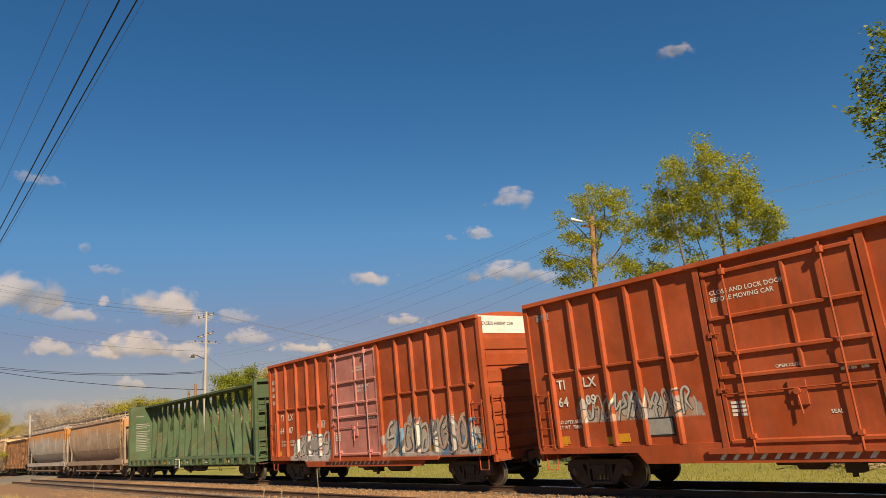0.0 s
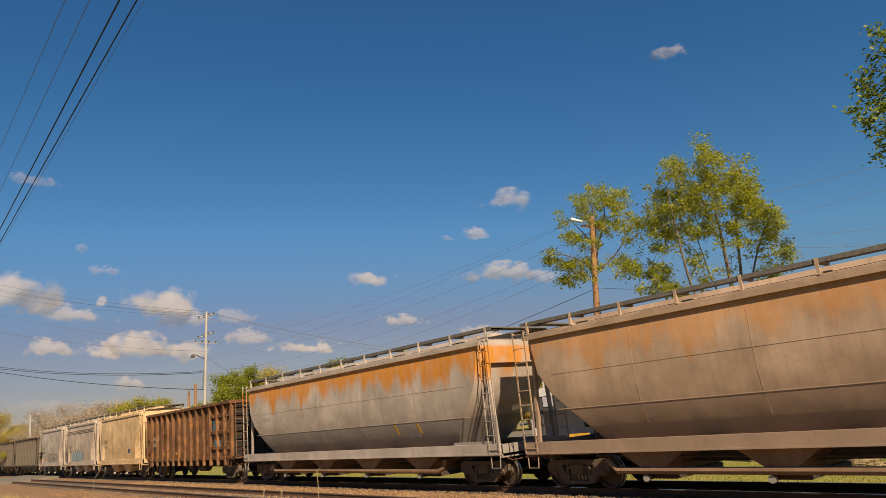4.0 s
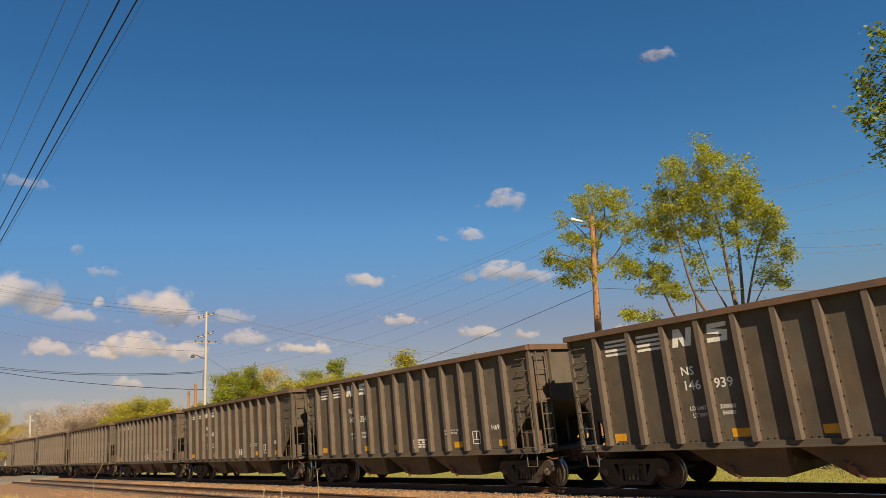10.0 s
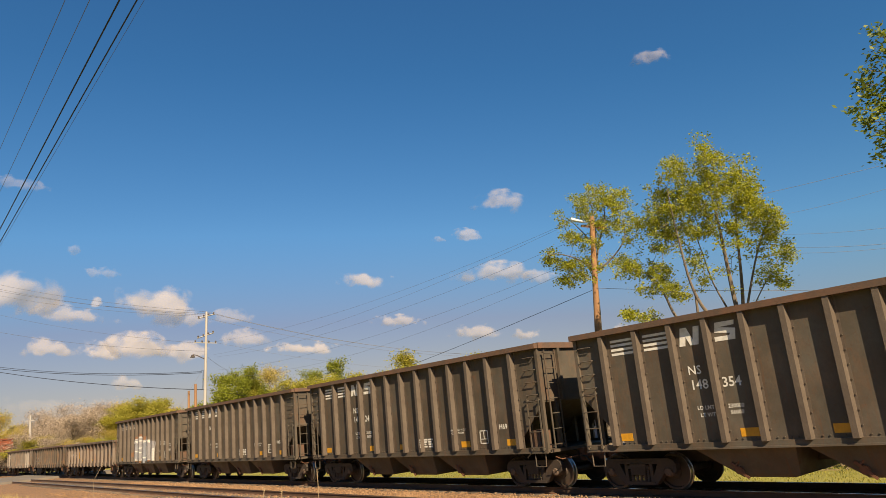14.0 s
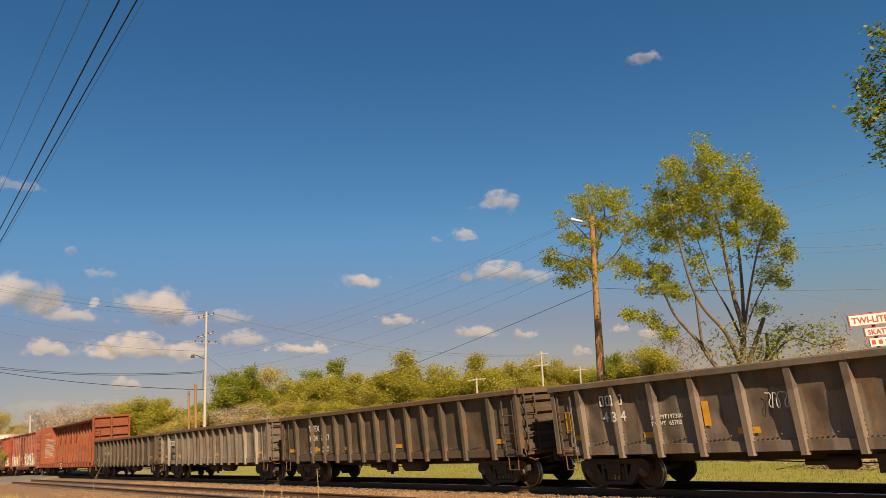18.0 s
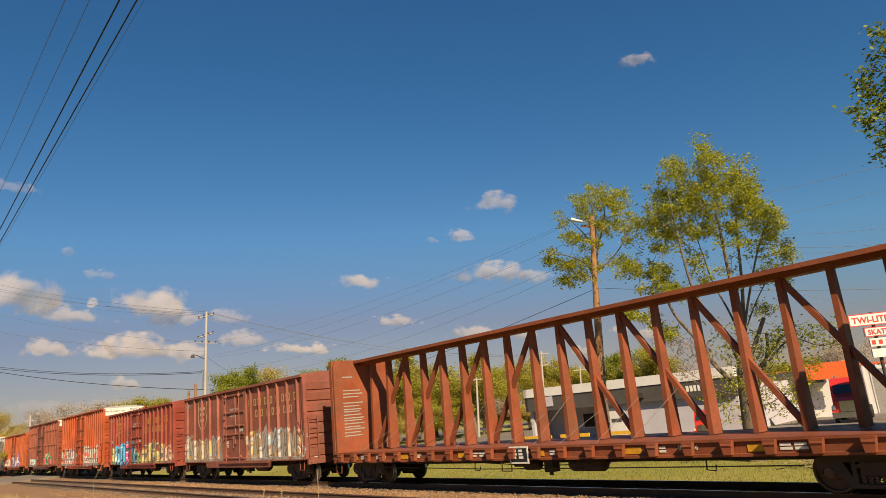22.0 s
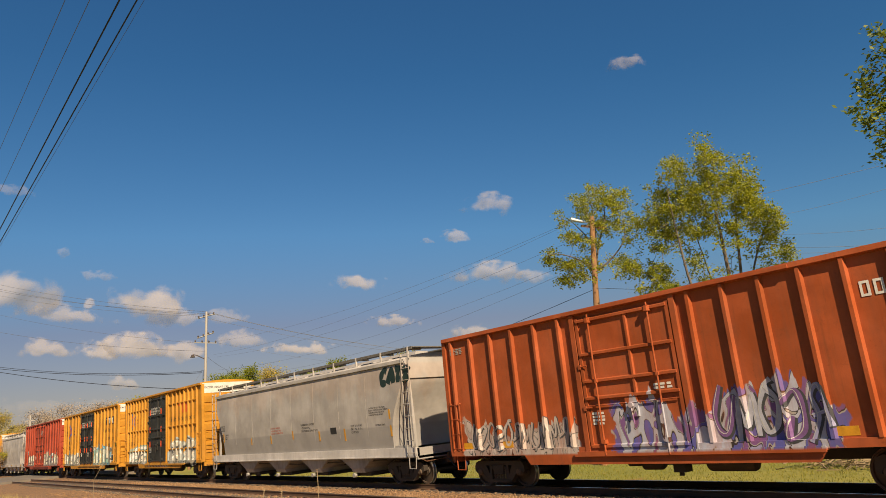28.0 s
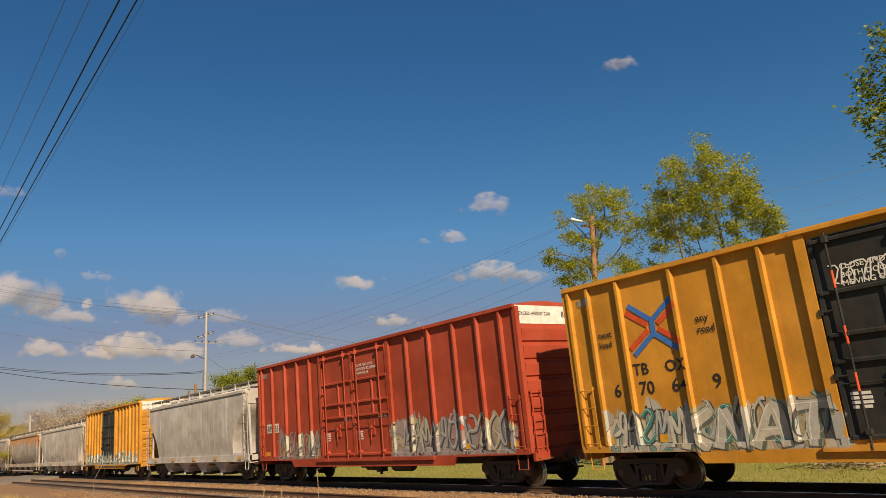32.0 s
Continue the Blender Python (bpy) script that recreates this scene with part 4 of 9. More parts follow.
# ---------------------------------------------------------------- covered hoppers
def covered_hopper(name, label, front, rear, colour, bays, height=4.25, rounded=False, top_rust=0.0, tags=(), dirty=0.4, sill_z=1.28, end_cut=1.5, rust=0.25, bay_colour=None, seams=8, low=None, eave_lines=(), sill_marks=True, sill_colour=None, dusty=False):
    car, hl = railcar(name, label, front, rear, "hopper car")
    paint = car_paint(name + "_paint", car, colour, tags=tags, top_rust=top_rust, dirty=dirty, rust=rust, height=height, low=low)
    bayp = paint if bay_colour is None else car_paint(name + "_bay_paint", car, bay_colour, dirty=0.3, rust=0.2)
    sillp = paint if sill_colour is None else car_paint(name + "_sill_paint", car, sill_colour, dirty=0.15, rust=0.1)
    # body: rings from the sill up to the roof edge; ends lean in below
    rows = []
    if rounded:
        for z, w, e in ((sill_z, 1.08, end_cut + 0.3), (sill_z + 0.35, 1.28, end_cut), (sill_z + 0.8, 1.46, end_cut * 0.72), (sill_z + 1.3, 1.56, end_cut * 0.40), (sill_z + 1.9, 1.585, 0.22), (height - 0.45, 1.555, 0.05), (height - 0.12, 1.48, 0.0), (height, 1.30, 0.0)):
            rows.append((z, w, e))
    else:
        for z, w, e in ((sill_z, 1.47, end_cut), (sill_z + 0.45, 1.515, end_cut * 0.97), (sill_z + 0.9, 1.55, end_cut * 0.86), (sill_z + 1.3, 1.57, end_cut * 0.68), (sill_z + 1.75, 1.575, end_cut * 0.40), (sill_z + 2.15, 1.57, end_cut * 0.12),
                        (sill_z + 2.4, 1.56, 0.0), (height - 0.3, 1.545, 0.0), (height - 0.1, 1.51, 0.0), (height, 1.38, 0.0)):
            rows.append((z, w, e))
    HULL[car.name] = ([r[0] for r in rows], [r[1] for r in rows])
    rings = []
    for z, w, e in rows:
        x = hl - 0.42 - e
        c = 0.16 if rounded else 0.06
        rings.append([(-x, -w + c, z), (-x + c, -w, z), (x - c, -w, z), (x, -w + c, z), (x, w - c, z), (x - c, w, z), (-x + c, w, z), (-x, w - c, z)])
    body = Form().loft(rings)
    part("body", body, paint, car, smooth=True)
    part("roof", arched_roof(hl - 0.42, 1.38, height - 0.0, 0.16, seams), paint, car)
    eave = Form().box(-hl + 0.36, hl - 0.36, -1.60, -1.50, height - 0.20, height - 0.08).box(-hl + 0.36, hl - 0.36, 1.50, 1.60, height - 0.20, height - 0.08)
    part("eave_rail", eave, paint, car)
    for i in range(1, seams):
        x = -hl + 0.9 + (2 * hl - 1.8) * i / seams
        w = rows[-4][1]
        part("weld_seam", shared("weld_seam:%.2f%.2f" % (height, sill_z), lambda: Form().loft([[(-0.009, -w2 - 0.004, z2), (0.009, -w2 - 0.004, z2), (0.009, -w2 + 0.01, z2), (-0.009, -w2 + 0.01, z2)] for z2, w2, e2 in rows[1:-1]]), paint), paint, car, at=pose(x, 0, 0))
    # side sill the whole length
    for sy in (-1, 1):
        part("side_sill", Form().box(-hl, hl, -0.09, 0.05, sill_z - 0.28, sill_z + 0.02).box(-hl, hl, -0.11, -0.08, sill_z - 0.3, sill_z - 0.26), sillp, car, at=pose(0, sy * (1.5 if rounded else 1.455), 0, 0, 0, 0 if sy < 0 else 180))
    for k, fx in enumerate((0.10, 0.30, 0.52, 0.72, 0.92) if sill_marks else ()):
        part("reflector_tape", Form().box(-hl + 2 * hl * fx, -hl + 2 * hl * fx + 0.42, -1.598, -1.592, sill_z - 0.2, sill_z - 0.06), YELLOW, car)
        bars(car, -hl + 2 * hl * fx + 0.7, sill_z - 0.2, 0.55, 0.14, 2, BLACKP, -1.595, k + int(hl * 10), 3)
    if rounded:
        for z, w in ((sill_z + 0.86, 1.478), (sill_z + 1.82, 1.583)):
            part("lap_seam", Form().prism([(-w - 0.005, z - 0.008), (-w + 0.02, z - 0.008), (-w + 0.02, z + 0.012), (-w - 0.005, z + 0.008)], -hl + 1.3, hl - 1.3, 0), paint, car)
        part("unloading_pipe", Form().pipe([(-hl + 2.6, -1.3, 0.78), (-hl + 2.9, -1.36, 0.52), (hl - 3.2, -1.36, 0.50), (hl - 2.9, -1.36, 0.62), (hl - 2.9, -1.30, 0.85)], 0.085, 8), bayp, car, smooth=True)
    for z in eave_lines:
        part("roof_rib", Form().prism([(-1.545, z), (-1.60, z + 0.02), (-1.60, z + 0.05), (-1.545, z + 0.07)], -hl + 0.5, hl - 0.5, 0), paint, car)
    # discharge bays
    span = 2 * hl - 2 * 2.4
    for i in range(bays):
        x = -hl + 2.4 + span * (i + 0.5) / bays
        q = span / bays * (0.39 if rounded else 0.47)
        rg = [[(x - a, -b, z), (x + a, -b, z), (x + a, b, z), (x - a, b, z)] for z, a, b in ((sill_z - 0.1, q, 1.44), (0.60, q * 0.30, 1.37), (0.44, q * 0.28, 1.30))]
        bay = part("discharge_bay", Form().loft(rg), bayp, car)
        part("bay_gate", Form().box(x - q * 0.32, x + q * 0.36, -1.1, 1.1, 0.30, 0.44).tube((x - q * 0.2, -1.28, 0.34), (x - q * 0.2, 1.28, 0.34), 0.05, 8), STEEL_DARK, bay)
        part("gate_cap", Form().tube((x - q * 0.2, -1.38, 0.34), (x - q * 0.2, -1.26, 0.34), 0.085, 10), GREYP, bay)
    # end structure: sloped sheet is the body's own; posts, platform, ladders
    for sx in (-1, 1):
        turn = 0 if sx > 0 else 180
        part("end_platform", Form().box(hl - 2.2, hl, -1.45, 1.45, sill_z - 0.34, sill_z - 0.26).box(hl - 0.1, hl, -1.5, 1.5, sill_z - 0.38, sill_z), paint, car, at=pose(0, 0, 0, 0, 0, turn))
        for y in (-1.3, 1.3):
            part("end_post", Form().beam((hl - 0.3, y, sill_z - 0.1), (hl - 0.5, y, height - 0.15), 0.1, 0.1), paint, car, at=pose(0, 0, 0, 0, 0, turn))
        part("bracing", Form().beam((hl - 0.35, -1.42, sill_z), (hl - 1.9 - end_cut * 0.2, -1.42, sill_z), 0.06, 0.2).beam((hl - 0.42, -1.44, height - 0.6), (hl - 0.36, -1.44, sill_z + 0.1), 0.05, 0.06), paint, car, at=pose(0, 0, 0, 0, 0, turn))
        part("end_bulkhead", Form().box(hl - 0.44, hl - 0.38, -1.36, 1.36, height - 0.75, height - 0.02), paint, car, at=pose(0, 0, 0, 0, 0, turn))
        ladder(car, "hop", 0.44, 0, height - sill_z + 0.35, 9, pose(sx * (hl - 0.22), -1.53, sill_z - 0.25), paint)
        ladder(car, "hop", 0.44, 0, height - sill_z + 0.35, 9, pose(sx * (hl - 0.22), 1.53, sill_z - 0.25, 0, 0, 180), paint)
        stirrup(car, sx * (hl - 0.22), paint, -1.55, sill_z - 0.25)
    brake_wheel(car, hl - 0.15, 0.5, 1.9, paint)
    # roof walks
    for sy in (-1, 1):
        part("running_board", Form().box(-hl + 0.1, hl - 0.1, sy * 1.02 - 0.28, sy * 1.02 + 0.28, height + 0.30, height + 0.335), GRATING, car)
        part("running_board_edge", Form().box(-hl + 0.1, hl - 0.1, sy * 1.31 - 0.012, sy * 1.31 + 0.012, height + 0.25, height + 0.35), GRATING, car)
        k = max(6, int(hl * 1.2))
        for i in range(k + 1):
            x = -hl + 0.35 + (2 * hl - 0.7) * i / k
            part("walk_bracket", shared("walk_bracket", lambda: Form().box(-0.035, 0.035, -0.3, 0.3, 0.24, 0.30).box(-0.035, 0.035, -0.32, -0.26, -0.05, 0.36), paint), paint, car, at=pose(x, sy * 1.02, height, 0, 0, 0 if sy < 0 else 180))
    part("end_walk", Form().box(hl - 0.55, hl - 0.05, -1.3, 1.3, height + 0.30, height + 0.335), GRATING, car)
    part("end_walk", Form().box(-hl + 0.05, -hl + 0.55, -1.3, 1.3, height + 0.30, height + 0.335), GRATING, car)
    part("hatch_trough", Form().prism([(-0.36, 0.1), (0.36, 0.1), (0.28, 0.3), (-0.28, 0.3)], -hl + 1.2, hl - 1.2, 0), paint, car, at=pose(0, 0, height))
    draft_gear(car, hl)
    part("brake_pipe", Form().pipe([(-hl + 2.2, -1.25, sill_z - 0.4), (0, -1.3, sill_z - 0.5), (hl - 2.2, -1.25, sill_z - 0.4)], 0.03, 6), STEEL_DARK, car)
    bogies(car, hl - 1.35, rounded or dusty)
    return car, hl


GRATING = surface("steel_grating", (0.20, 0.18, 0.16), (0.10, 0.09, 0.08), 12.0, 0.7, 0.2, 0.6)


# ---------------------------------------------------------------- open coal hoppers
HOPPER_POSTS = (0.95, 1.98, 2.95, 3.86, 4.75, 5.64, 6.52, 7.42, 8.3, 9.18, 10.08, 11.0, 12.02)


def coal_hopper(name, label, front, rear, colour, tags=(), number=("", ""), dirty=0.35, height=4.02, mark=True, seed=0):
    car, hl = railcar(name, label, front, rear, "hopper car", "open coal hoppers of the train")
    paint = car_paint(name + "_paint", car, colour, tags=tags, dirt=(0.12, 0.085, 0.06), dirty=dirty, rust=0.3, mottle=0.10)
    brown = RIB_BROWN
    sill = 1.12
    wall = 1.50
    cut = 1.15
    side = [(-hl, height - 0.12), (-hl, 2.42), (-hl + cut, sill + 0.1), (-hl + cut, sill), (hl - cut, sill), (hl - cut, sill + 0.1), (hl, 2.42), (hl, height - 0.12)]
    for sy in (-1, 1):
        turn = 0 if sy < 0 else 180
        part("side_sheet", Form().prism(side, -0.012, 0.012, 1), paint, car, at=pose(0, sy * wall, 0, 0, 0, turn))
        part("top_chord", Form().box(-hl - 0.04, hl + 0.04, -0.19, 0.05, height - 0.14, height), brown, car, at=pose(0, sy * wall, 0, 0, 0, turn))
        part("side_sill", Form().box(-hl, hl, -0.07, 0.07, sill - 0.1, sill + 0.03).box(-hl, hl, -0.11, -0.06, sill - 0.12, sill - 0.08), paint, car, at=pose(0, sy * wall, 0, 0, 0, turn))
        post = shared("side_post:hopper", lambda: Form().prism([(-0.075, 0), (-0.06, -0.17), (0.06, -0.17), (0.075, 0)], sill + 0.02, height - 0.13, 2).box(-0.13, 0.13, -0.014, 0.0, sill + 0.02, height - 0.13), POST_BROWN)
        for p in HOPPER_POSTS:
            part("side_post", post, POST_BROWN, car, at=pose((p - hl) * -sy, sy * wall, 0, 0, 0, turn))
        for sx in (-1, 1):
            part("corner_post", Form().beam((sx * (hl - 0.04), -0.03, sill), (sx * (hl - 0.04), -0.03, height - 0.1), 0.1, 0.09, (1, 0, 0)), paint, car, at=pose(0, sy * wall, 0, 0, 0, turn))
    POSTS[car.name] = [(p - hl, 0.058, sill, -wall - 0.17, height, -wall - 0.17, 0.015, -wall) for p in HOPPER_POSTS]
    riv = Form()
    for i, p in enumerate(HOPPER_POSTS):
        x = p - hl
        for j in range(9):
            z = sill + 0.25 + j * (height - sill - 0.6) / 8
            riv.box(x + 0.10, x + 0.125, -wall - 0.034, -wall - 0.012, z - 0.013, z + 0.013)
        for j in range(5):
            riv.box(x + 0.22 + j * 0.14, x + 0.245 + j * 0.14, -wall - 0.03, -wall - 0.012, sill + 0.07, sill + 0.095) if i < 12 else None
    tagged(part("rivets", riv, paint, car), kind="stuff")
    # sloped ends, hopper sheets, load space
    for sx in (-1, 1):
        turn = 0 if sx > 0 else 180
        part("end_sheet", Form().box(hl - 0.06, hl - 0.02, -1.48, 1.48, 2.42, height - 0.1), paint, car, at=pose(0, 0, 0, 0, 0, turn))
        part("slope_sheet", Form().prism([(hl - 0.04, 2.42), (hl - 0.04, 2.38), (hl - 2.6, sill - 0.1), (hl - 2.6, sill)], -1.49, 1.49, 1), paint, car, at=pose(0, 0, 0, 0, 0, turn))
        part("end_chord", Form().box(hl - 0.08, hl + 0.08, -1.55, 1.55, height - 0.14, height + 0.02), brown, car, at=pose(0, 0, 0, 0, 0, turn))
        for y in (-0.7, 0.55):
            part("end_post", Form().box(hl - 0.02, hl + 0.08, y - 0.05, y + 0.05, 2.42, height - 0.14), paint, car, at=pose(0, 0, 0, 0, 0, turn))
        for bx, by, bz in ((0.1, -0.9, 2.5), (0.1, 0.9, 2.5), (1.1, -1.0, 2.0), (1.1, 1.0, 2.0)):
            part("end_brace", Form().beam((hl - bx, by, sill), (hl - bx, by, bz), 0.11, 0.11), paint, car, at=pose(0, 0, 0, 0, 0, turn))
        part("end_platform", Form().box(hl - 1.6, hl, -1.48, 1.48, sill - 0.12, sill - 0.04), paint, car, at=pose(0, 0, 0, 0, 0, turn))
        part("equipment_box", Form().box(hl - 0.75, hl - 0.4, -1.4, -0.95, sill - 0.02, sill + 0.5), RIB_BROWN, car, at=pose(0, 0, 0, 0, 0, turn))
        ladder(car, "low", 0.44, 0, 1.45, 4, pose(sx * (hl - 0.32), -1.56, sill - 0.05), paint)
        ladder(car, "low", 0.44, 0, 1.45, 4, pose(sx * (hl - 0.32), 1.56, sill - 0.05, 0, 0, 180), paint)
        ladder(car, "low", 0.44, 0, 2.7, 7, pose(sx * (hl + 0.08), sx * -1.2, sill, 0, 0, 90 if sx > 0 else -90), paint)
        gi = shared("grab_iron", lambda: Form().pipe([(-0.2, 0, 0), (-0.2, -0.09, 0), (0.2, -0.09, 0), (0.2, 0, 0)], 0.014, 5), paint)
        for z in (2.6, 2.95, 3.3, 3.65):
            part("grab_iron", gi, paint, car, at=pose(sx * (hl - 0.35), -wall - 0.01, z))
        stirrup(car, sx * (hl - 0.32), paint, -1.55, sill - 0.05)
    inside = Form()
    for i in range(3):
        x = -hl + 2.75 + (2 * hl - 5.5) * (i + 0.5) / 3
        q = (2 * hl - 5.5) / 6
        rg = [[(x - a, -b, z), (x + c, -b, z), (x + c, b, z), (x - a, b, z)] for z, a, b, c in ((sill + 0.02, q, 1.47, q), (0.42, q * 0.15, 1.2, q * 0.9), (0.36, q * 0.10, 1.15, q * 0.8))]
        bay = part("hopper_bay", Form().loft(rg), paint, car)
        part("door_lock", Form().tube((x - q * 0.1, -1.32, 0.52), (x - q * 0.1, -1.18, 0.52), 0.09, 10).beam((x - q * 0.22, -1.3, 0.68), (x + q * 0.06, -1.3, 0.36), 0.05, 0.06).tube((x - q * 0.15, -1.3, 0.62), (x - q * 0.02, -1.26, 0.78), 0.03, 6), RUST, bay)
    if mark:
        logo_stripes(car, -hl + 1.16, height - 0.68)
        # the mark's two letters as plain slanted shapes
        fm = Form()
        x = -hl + 3.10
        z = height - 0.70
        for a in (0.0, 0.34):
            fm.prism([(x + a, z), (x + a + 0.15, z), (x + a + 0.23, z + 0.42), (x + a + 0.08, z + 0.42)], -wall - 0.018, -wall - 0.013, 1)
        fm.prism([(x + 0.1, z + 0.42), (x + 0.24, z + 0.42), (x + 0.42, z), (x + 0.28, z)], -wall - 0.019, -wall - 0.014, 1)
        part("owner_mark", fm, WHITE, car)
        fm = Form()
        x += 0.90
        fm.prism([(x, z), (x + 0.48, z), (x + 0.52, z + 0.24), (x + 0.12, z + 0.31), (x + 0.50, z + 0.32), (x + 0.52, z + 0.42), (x + 0.06, z + 0.42), (x + 0.02, z + 0.20), (x + 0.38, z + 0.15), (x + 0.36, z + 0.1), (x, z + 0.1)], -wall - 0.018, -wall - 0.013, 1)
        part("owner_mark", fm, WHITE, car)
    if number[0]:
        letters(car, number[0], -hl + 3.20, 2.32, 0.22, WHITE, -wall - 0.016)
        letters(car, number[1], -hl + 3.98, 2.32, 0.22, WHITE, -wall - 0.016)
    letters(car, "NS", -hl + 3.2, 2.66, 0.20, WHITE, -wall - 0.016)
    letters(car, "LD LMT", -hl + 3.28, 1.86, 0.09, WHITE, -wall - 0.016)
    letters(car, "LT WT", -hl + 3.33, 1.70, 0.09, WHITE, -wall - 0.016)
    letters(car, "230000\n 56000", -hl + 4.02, 1.86, 0.09, WHITE, -wall - 0.016)
    for x, w in ((-0.02, 0.34), (3.1, 0.42), (5.0, 0.42), (8.3, 0.42), (10.35, 0.36)):
        part("reflector_tape", Form().box(-hl + cut + x - 0.05, -hl + cut + x - 0.05 + w, -wall - 0.017, -wall - 0.013, sill + 0.12, sill + 0.3), YELLOW, car)
    bars(car, -hl + cut + 6.3, sill + 0.14, 0.55, 0.3, 4, WHITE, -wall - 0.016, seed + 1, 2)
    letters(car, "EXW 10-7 H 12-7\n    CU FT 3744", -hl + cut + 7.9, 1.75, 0.06, WHITE, -wall - 0.016)
    fm = Form()
    x, z = -hl + cut + 9.15, sill + 0.2
    for a, b, c, d in ((0, 0.36, 0, 0.03), (0, 0.36, 0.37, 0.4), (0, 0.03, 0, 0.4), (0.33, 0.36, 0, 0.4), (0, 0.36, 0.13, 0.15), (0.17, 0.19, 0.13, 0.4)):
        fm.box(x + a, x + b, -wall - 0.018, -wall - 0.014, z + c, z + d)
    part("stencil_box", fm, WHITE, car)
    letters(car, "H69" if seed % 2 else "H65", hl - cut - 0.75, 1.72, 0.15, WHITE, -wall - 0.016)
    draft_gear(car, hl)
    bogies(car, hl - 1.12)
    return car, hl


def logo_stripes(car, x, z):
    fm = Form()
    for p in range(2):
        for i in range(4):
            fm.box(x + p * 0.97, x + p * 0.97 + 0.74, -1.518, -1.513, z + i * 0.11, z + i * 0.11 + 0.06)
    laid(car, "mark_stripes", fm.mesh("mark_stripes", WHITE))


POST_BROWN = surface("worn_post_paint", (0.125, 0.098, 0.075), (0.085, 0.062, 0.046), 3.0, 0.75, 0.0, 0.3)
RIB_BROWN = surface("rusted_chord", (0.10, 0.065, 0.045), (0.16, 0.08, 0.045), 3.0, 0.8, 0.0, 0.4)


# ---------------------------------------------------------------- gondolas
def gondola(name, label, front, rear, colour, height=2.86, ribs=13, tags=(), dirty=0.5, rust=0.3, sill=0.98, tall=False, dents=0.0, chord_mat=None, end_mat=None, mottle=0.0, posts=(), patches=None):
    car, hl = railcar(name, label, front, rear, "gondola", "gondolas of the train")
    paint = car_paint(name + "_paint", car, colour, tags=tags, dirty=dirty, rust=rust, mottle=mottle, patches=patches)
    wall = 1.46
    rnd = random.Random(name)
    chord_mat = chord_mat or paint
    for sy in (-1, 1):
        turn = 0 if sy < 0 else 180
        if dents:
            nx, nz = 170, 18
            v, f = [], []
            for j in range(nz + 1):
                for i in range(nx + 1):
                    x = -hl + 2 * hl * i / nx
                    z = sill + (height - sill) * j / nz
                    free = abs(math.sin(math.pi * (ribs - 1) * (x + hl - 0.35) / (2 * hl - 0.7))) * math.sin(math.pi * j / nz)
                    v.append((x, dents * free * max(0.0, 0.25 + 0.9 * noise.noise(Vector((x * 0.8, z * 1.0, sy * 7 + front))) + 0.5 * noise.noise(Vector((x * 2.3, z * 2.0, front)))), z))
            f = [(j * (nx + 1) + i, j * (nx + 1) + i + 1, (j + 1) * (nx + 1) + i + 1, (j + 1) * (nx + 1) + i) for j in range(nz) for i in range(nx)]
            part("side_sheet", Form().put(v, f), paint, car, smooth=True, at=pose(0, sy * wall, 0, 0, 0, turn))
        else:
            part("side_sheet", Form().box(-hl, hl, -0.012, 0.012, sill, height - 0.1), paint, car, at=pose(0, sy * wall, 0, 0, 0, turn))
        part("top_chord", Form().prism([(-0.19, height - 0.15), (0.04, height - 0.15), (0.04, height), (-0.16, height), (-0.19, height - 0.03)], -hl - 0.03, hl + 0.03, 0), chord_mat, car, at=pose(0, sy * wall, 0, 0, 0, turn))
        part("side_sill", Form().box(-hl, hl, -0.06, 0.06, sill - 0.06, sill + (0.16 if not tall else 0.1)), paint, car, at=pose(0, sy * wall, 0, 0, 0, turn))
        foot = sill - 0.34 if tall else sill - 0.14
        post = shared("side_post:gondola%.2f%.2f" % (height, foot), lambda: Form().put([(-0.10, 0, foot), (-0.06, -0.12, foot), (0.06, -0.12, foot), (0.10, 0, foot), (-0.09, 0, height - 0.14), (-0.07, -0.17, height - 0.14), (0.07, -0.17, height - 0.14), (0.09, 0, height - 0.14)],
                      [(0, 1, 5, 4), (1, 2, 6, 5), (2, 3, 7, 6), (3, 0, 4, 7), (3, 2, 1, 0), (4, 5, 6, 7)]), paint)
        places = [p - hl for p in posts] or [-hl + 0.95 + (2 * hl - 1.9) * i / (ribs - 1) for i in range(ribs)]
        POSTS[car.name] = [(x, 0.058, foot, -wall - 0.12, height - 0.14, -wall - 0.17, 0.035, -wall) for x in places]
        for x in places:
            part("side_post", post, paint, car, at=pose(x, sy * wall, 0, 0, 0, turn))
        for sx in (-1, 1):
            part("corner_post", Form().box(sx * (hl - 0.06) - 0.06, sx * (hl - 0.06) + 0.06, -0.13, 0.02, sill, height - 0.1), paint, car, at=pose(0, sy * wall, 0, 0, 0, turn))
    studs = Form()
    for x in places:
        for i in range(2):
            for j in range(5):
                studs.box(x + (0.11 if i else -0.13), x + (0.13 if i else -0.11), -wall - 0.026, -wall - 0.008, sill + 0.12 + j * 0.09, sill + 0.14 + j * 0.09)
        for j in range(5):
            studs.box(x + 0.2 + j * 0.12, x + 0.225 + j * 0.12, -wall - 0.028, -wall - 0.008, sill + 0.2 + j * 0.018, sill + 0.225 + j * 0.018)
    tagged(part("rivets", studs, paint, car), kind="stuff")
    part("floor_plate", Form().box(-hl, hl, -wall, wall, sill - 0.05, sill + 0.03), RUST, car)
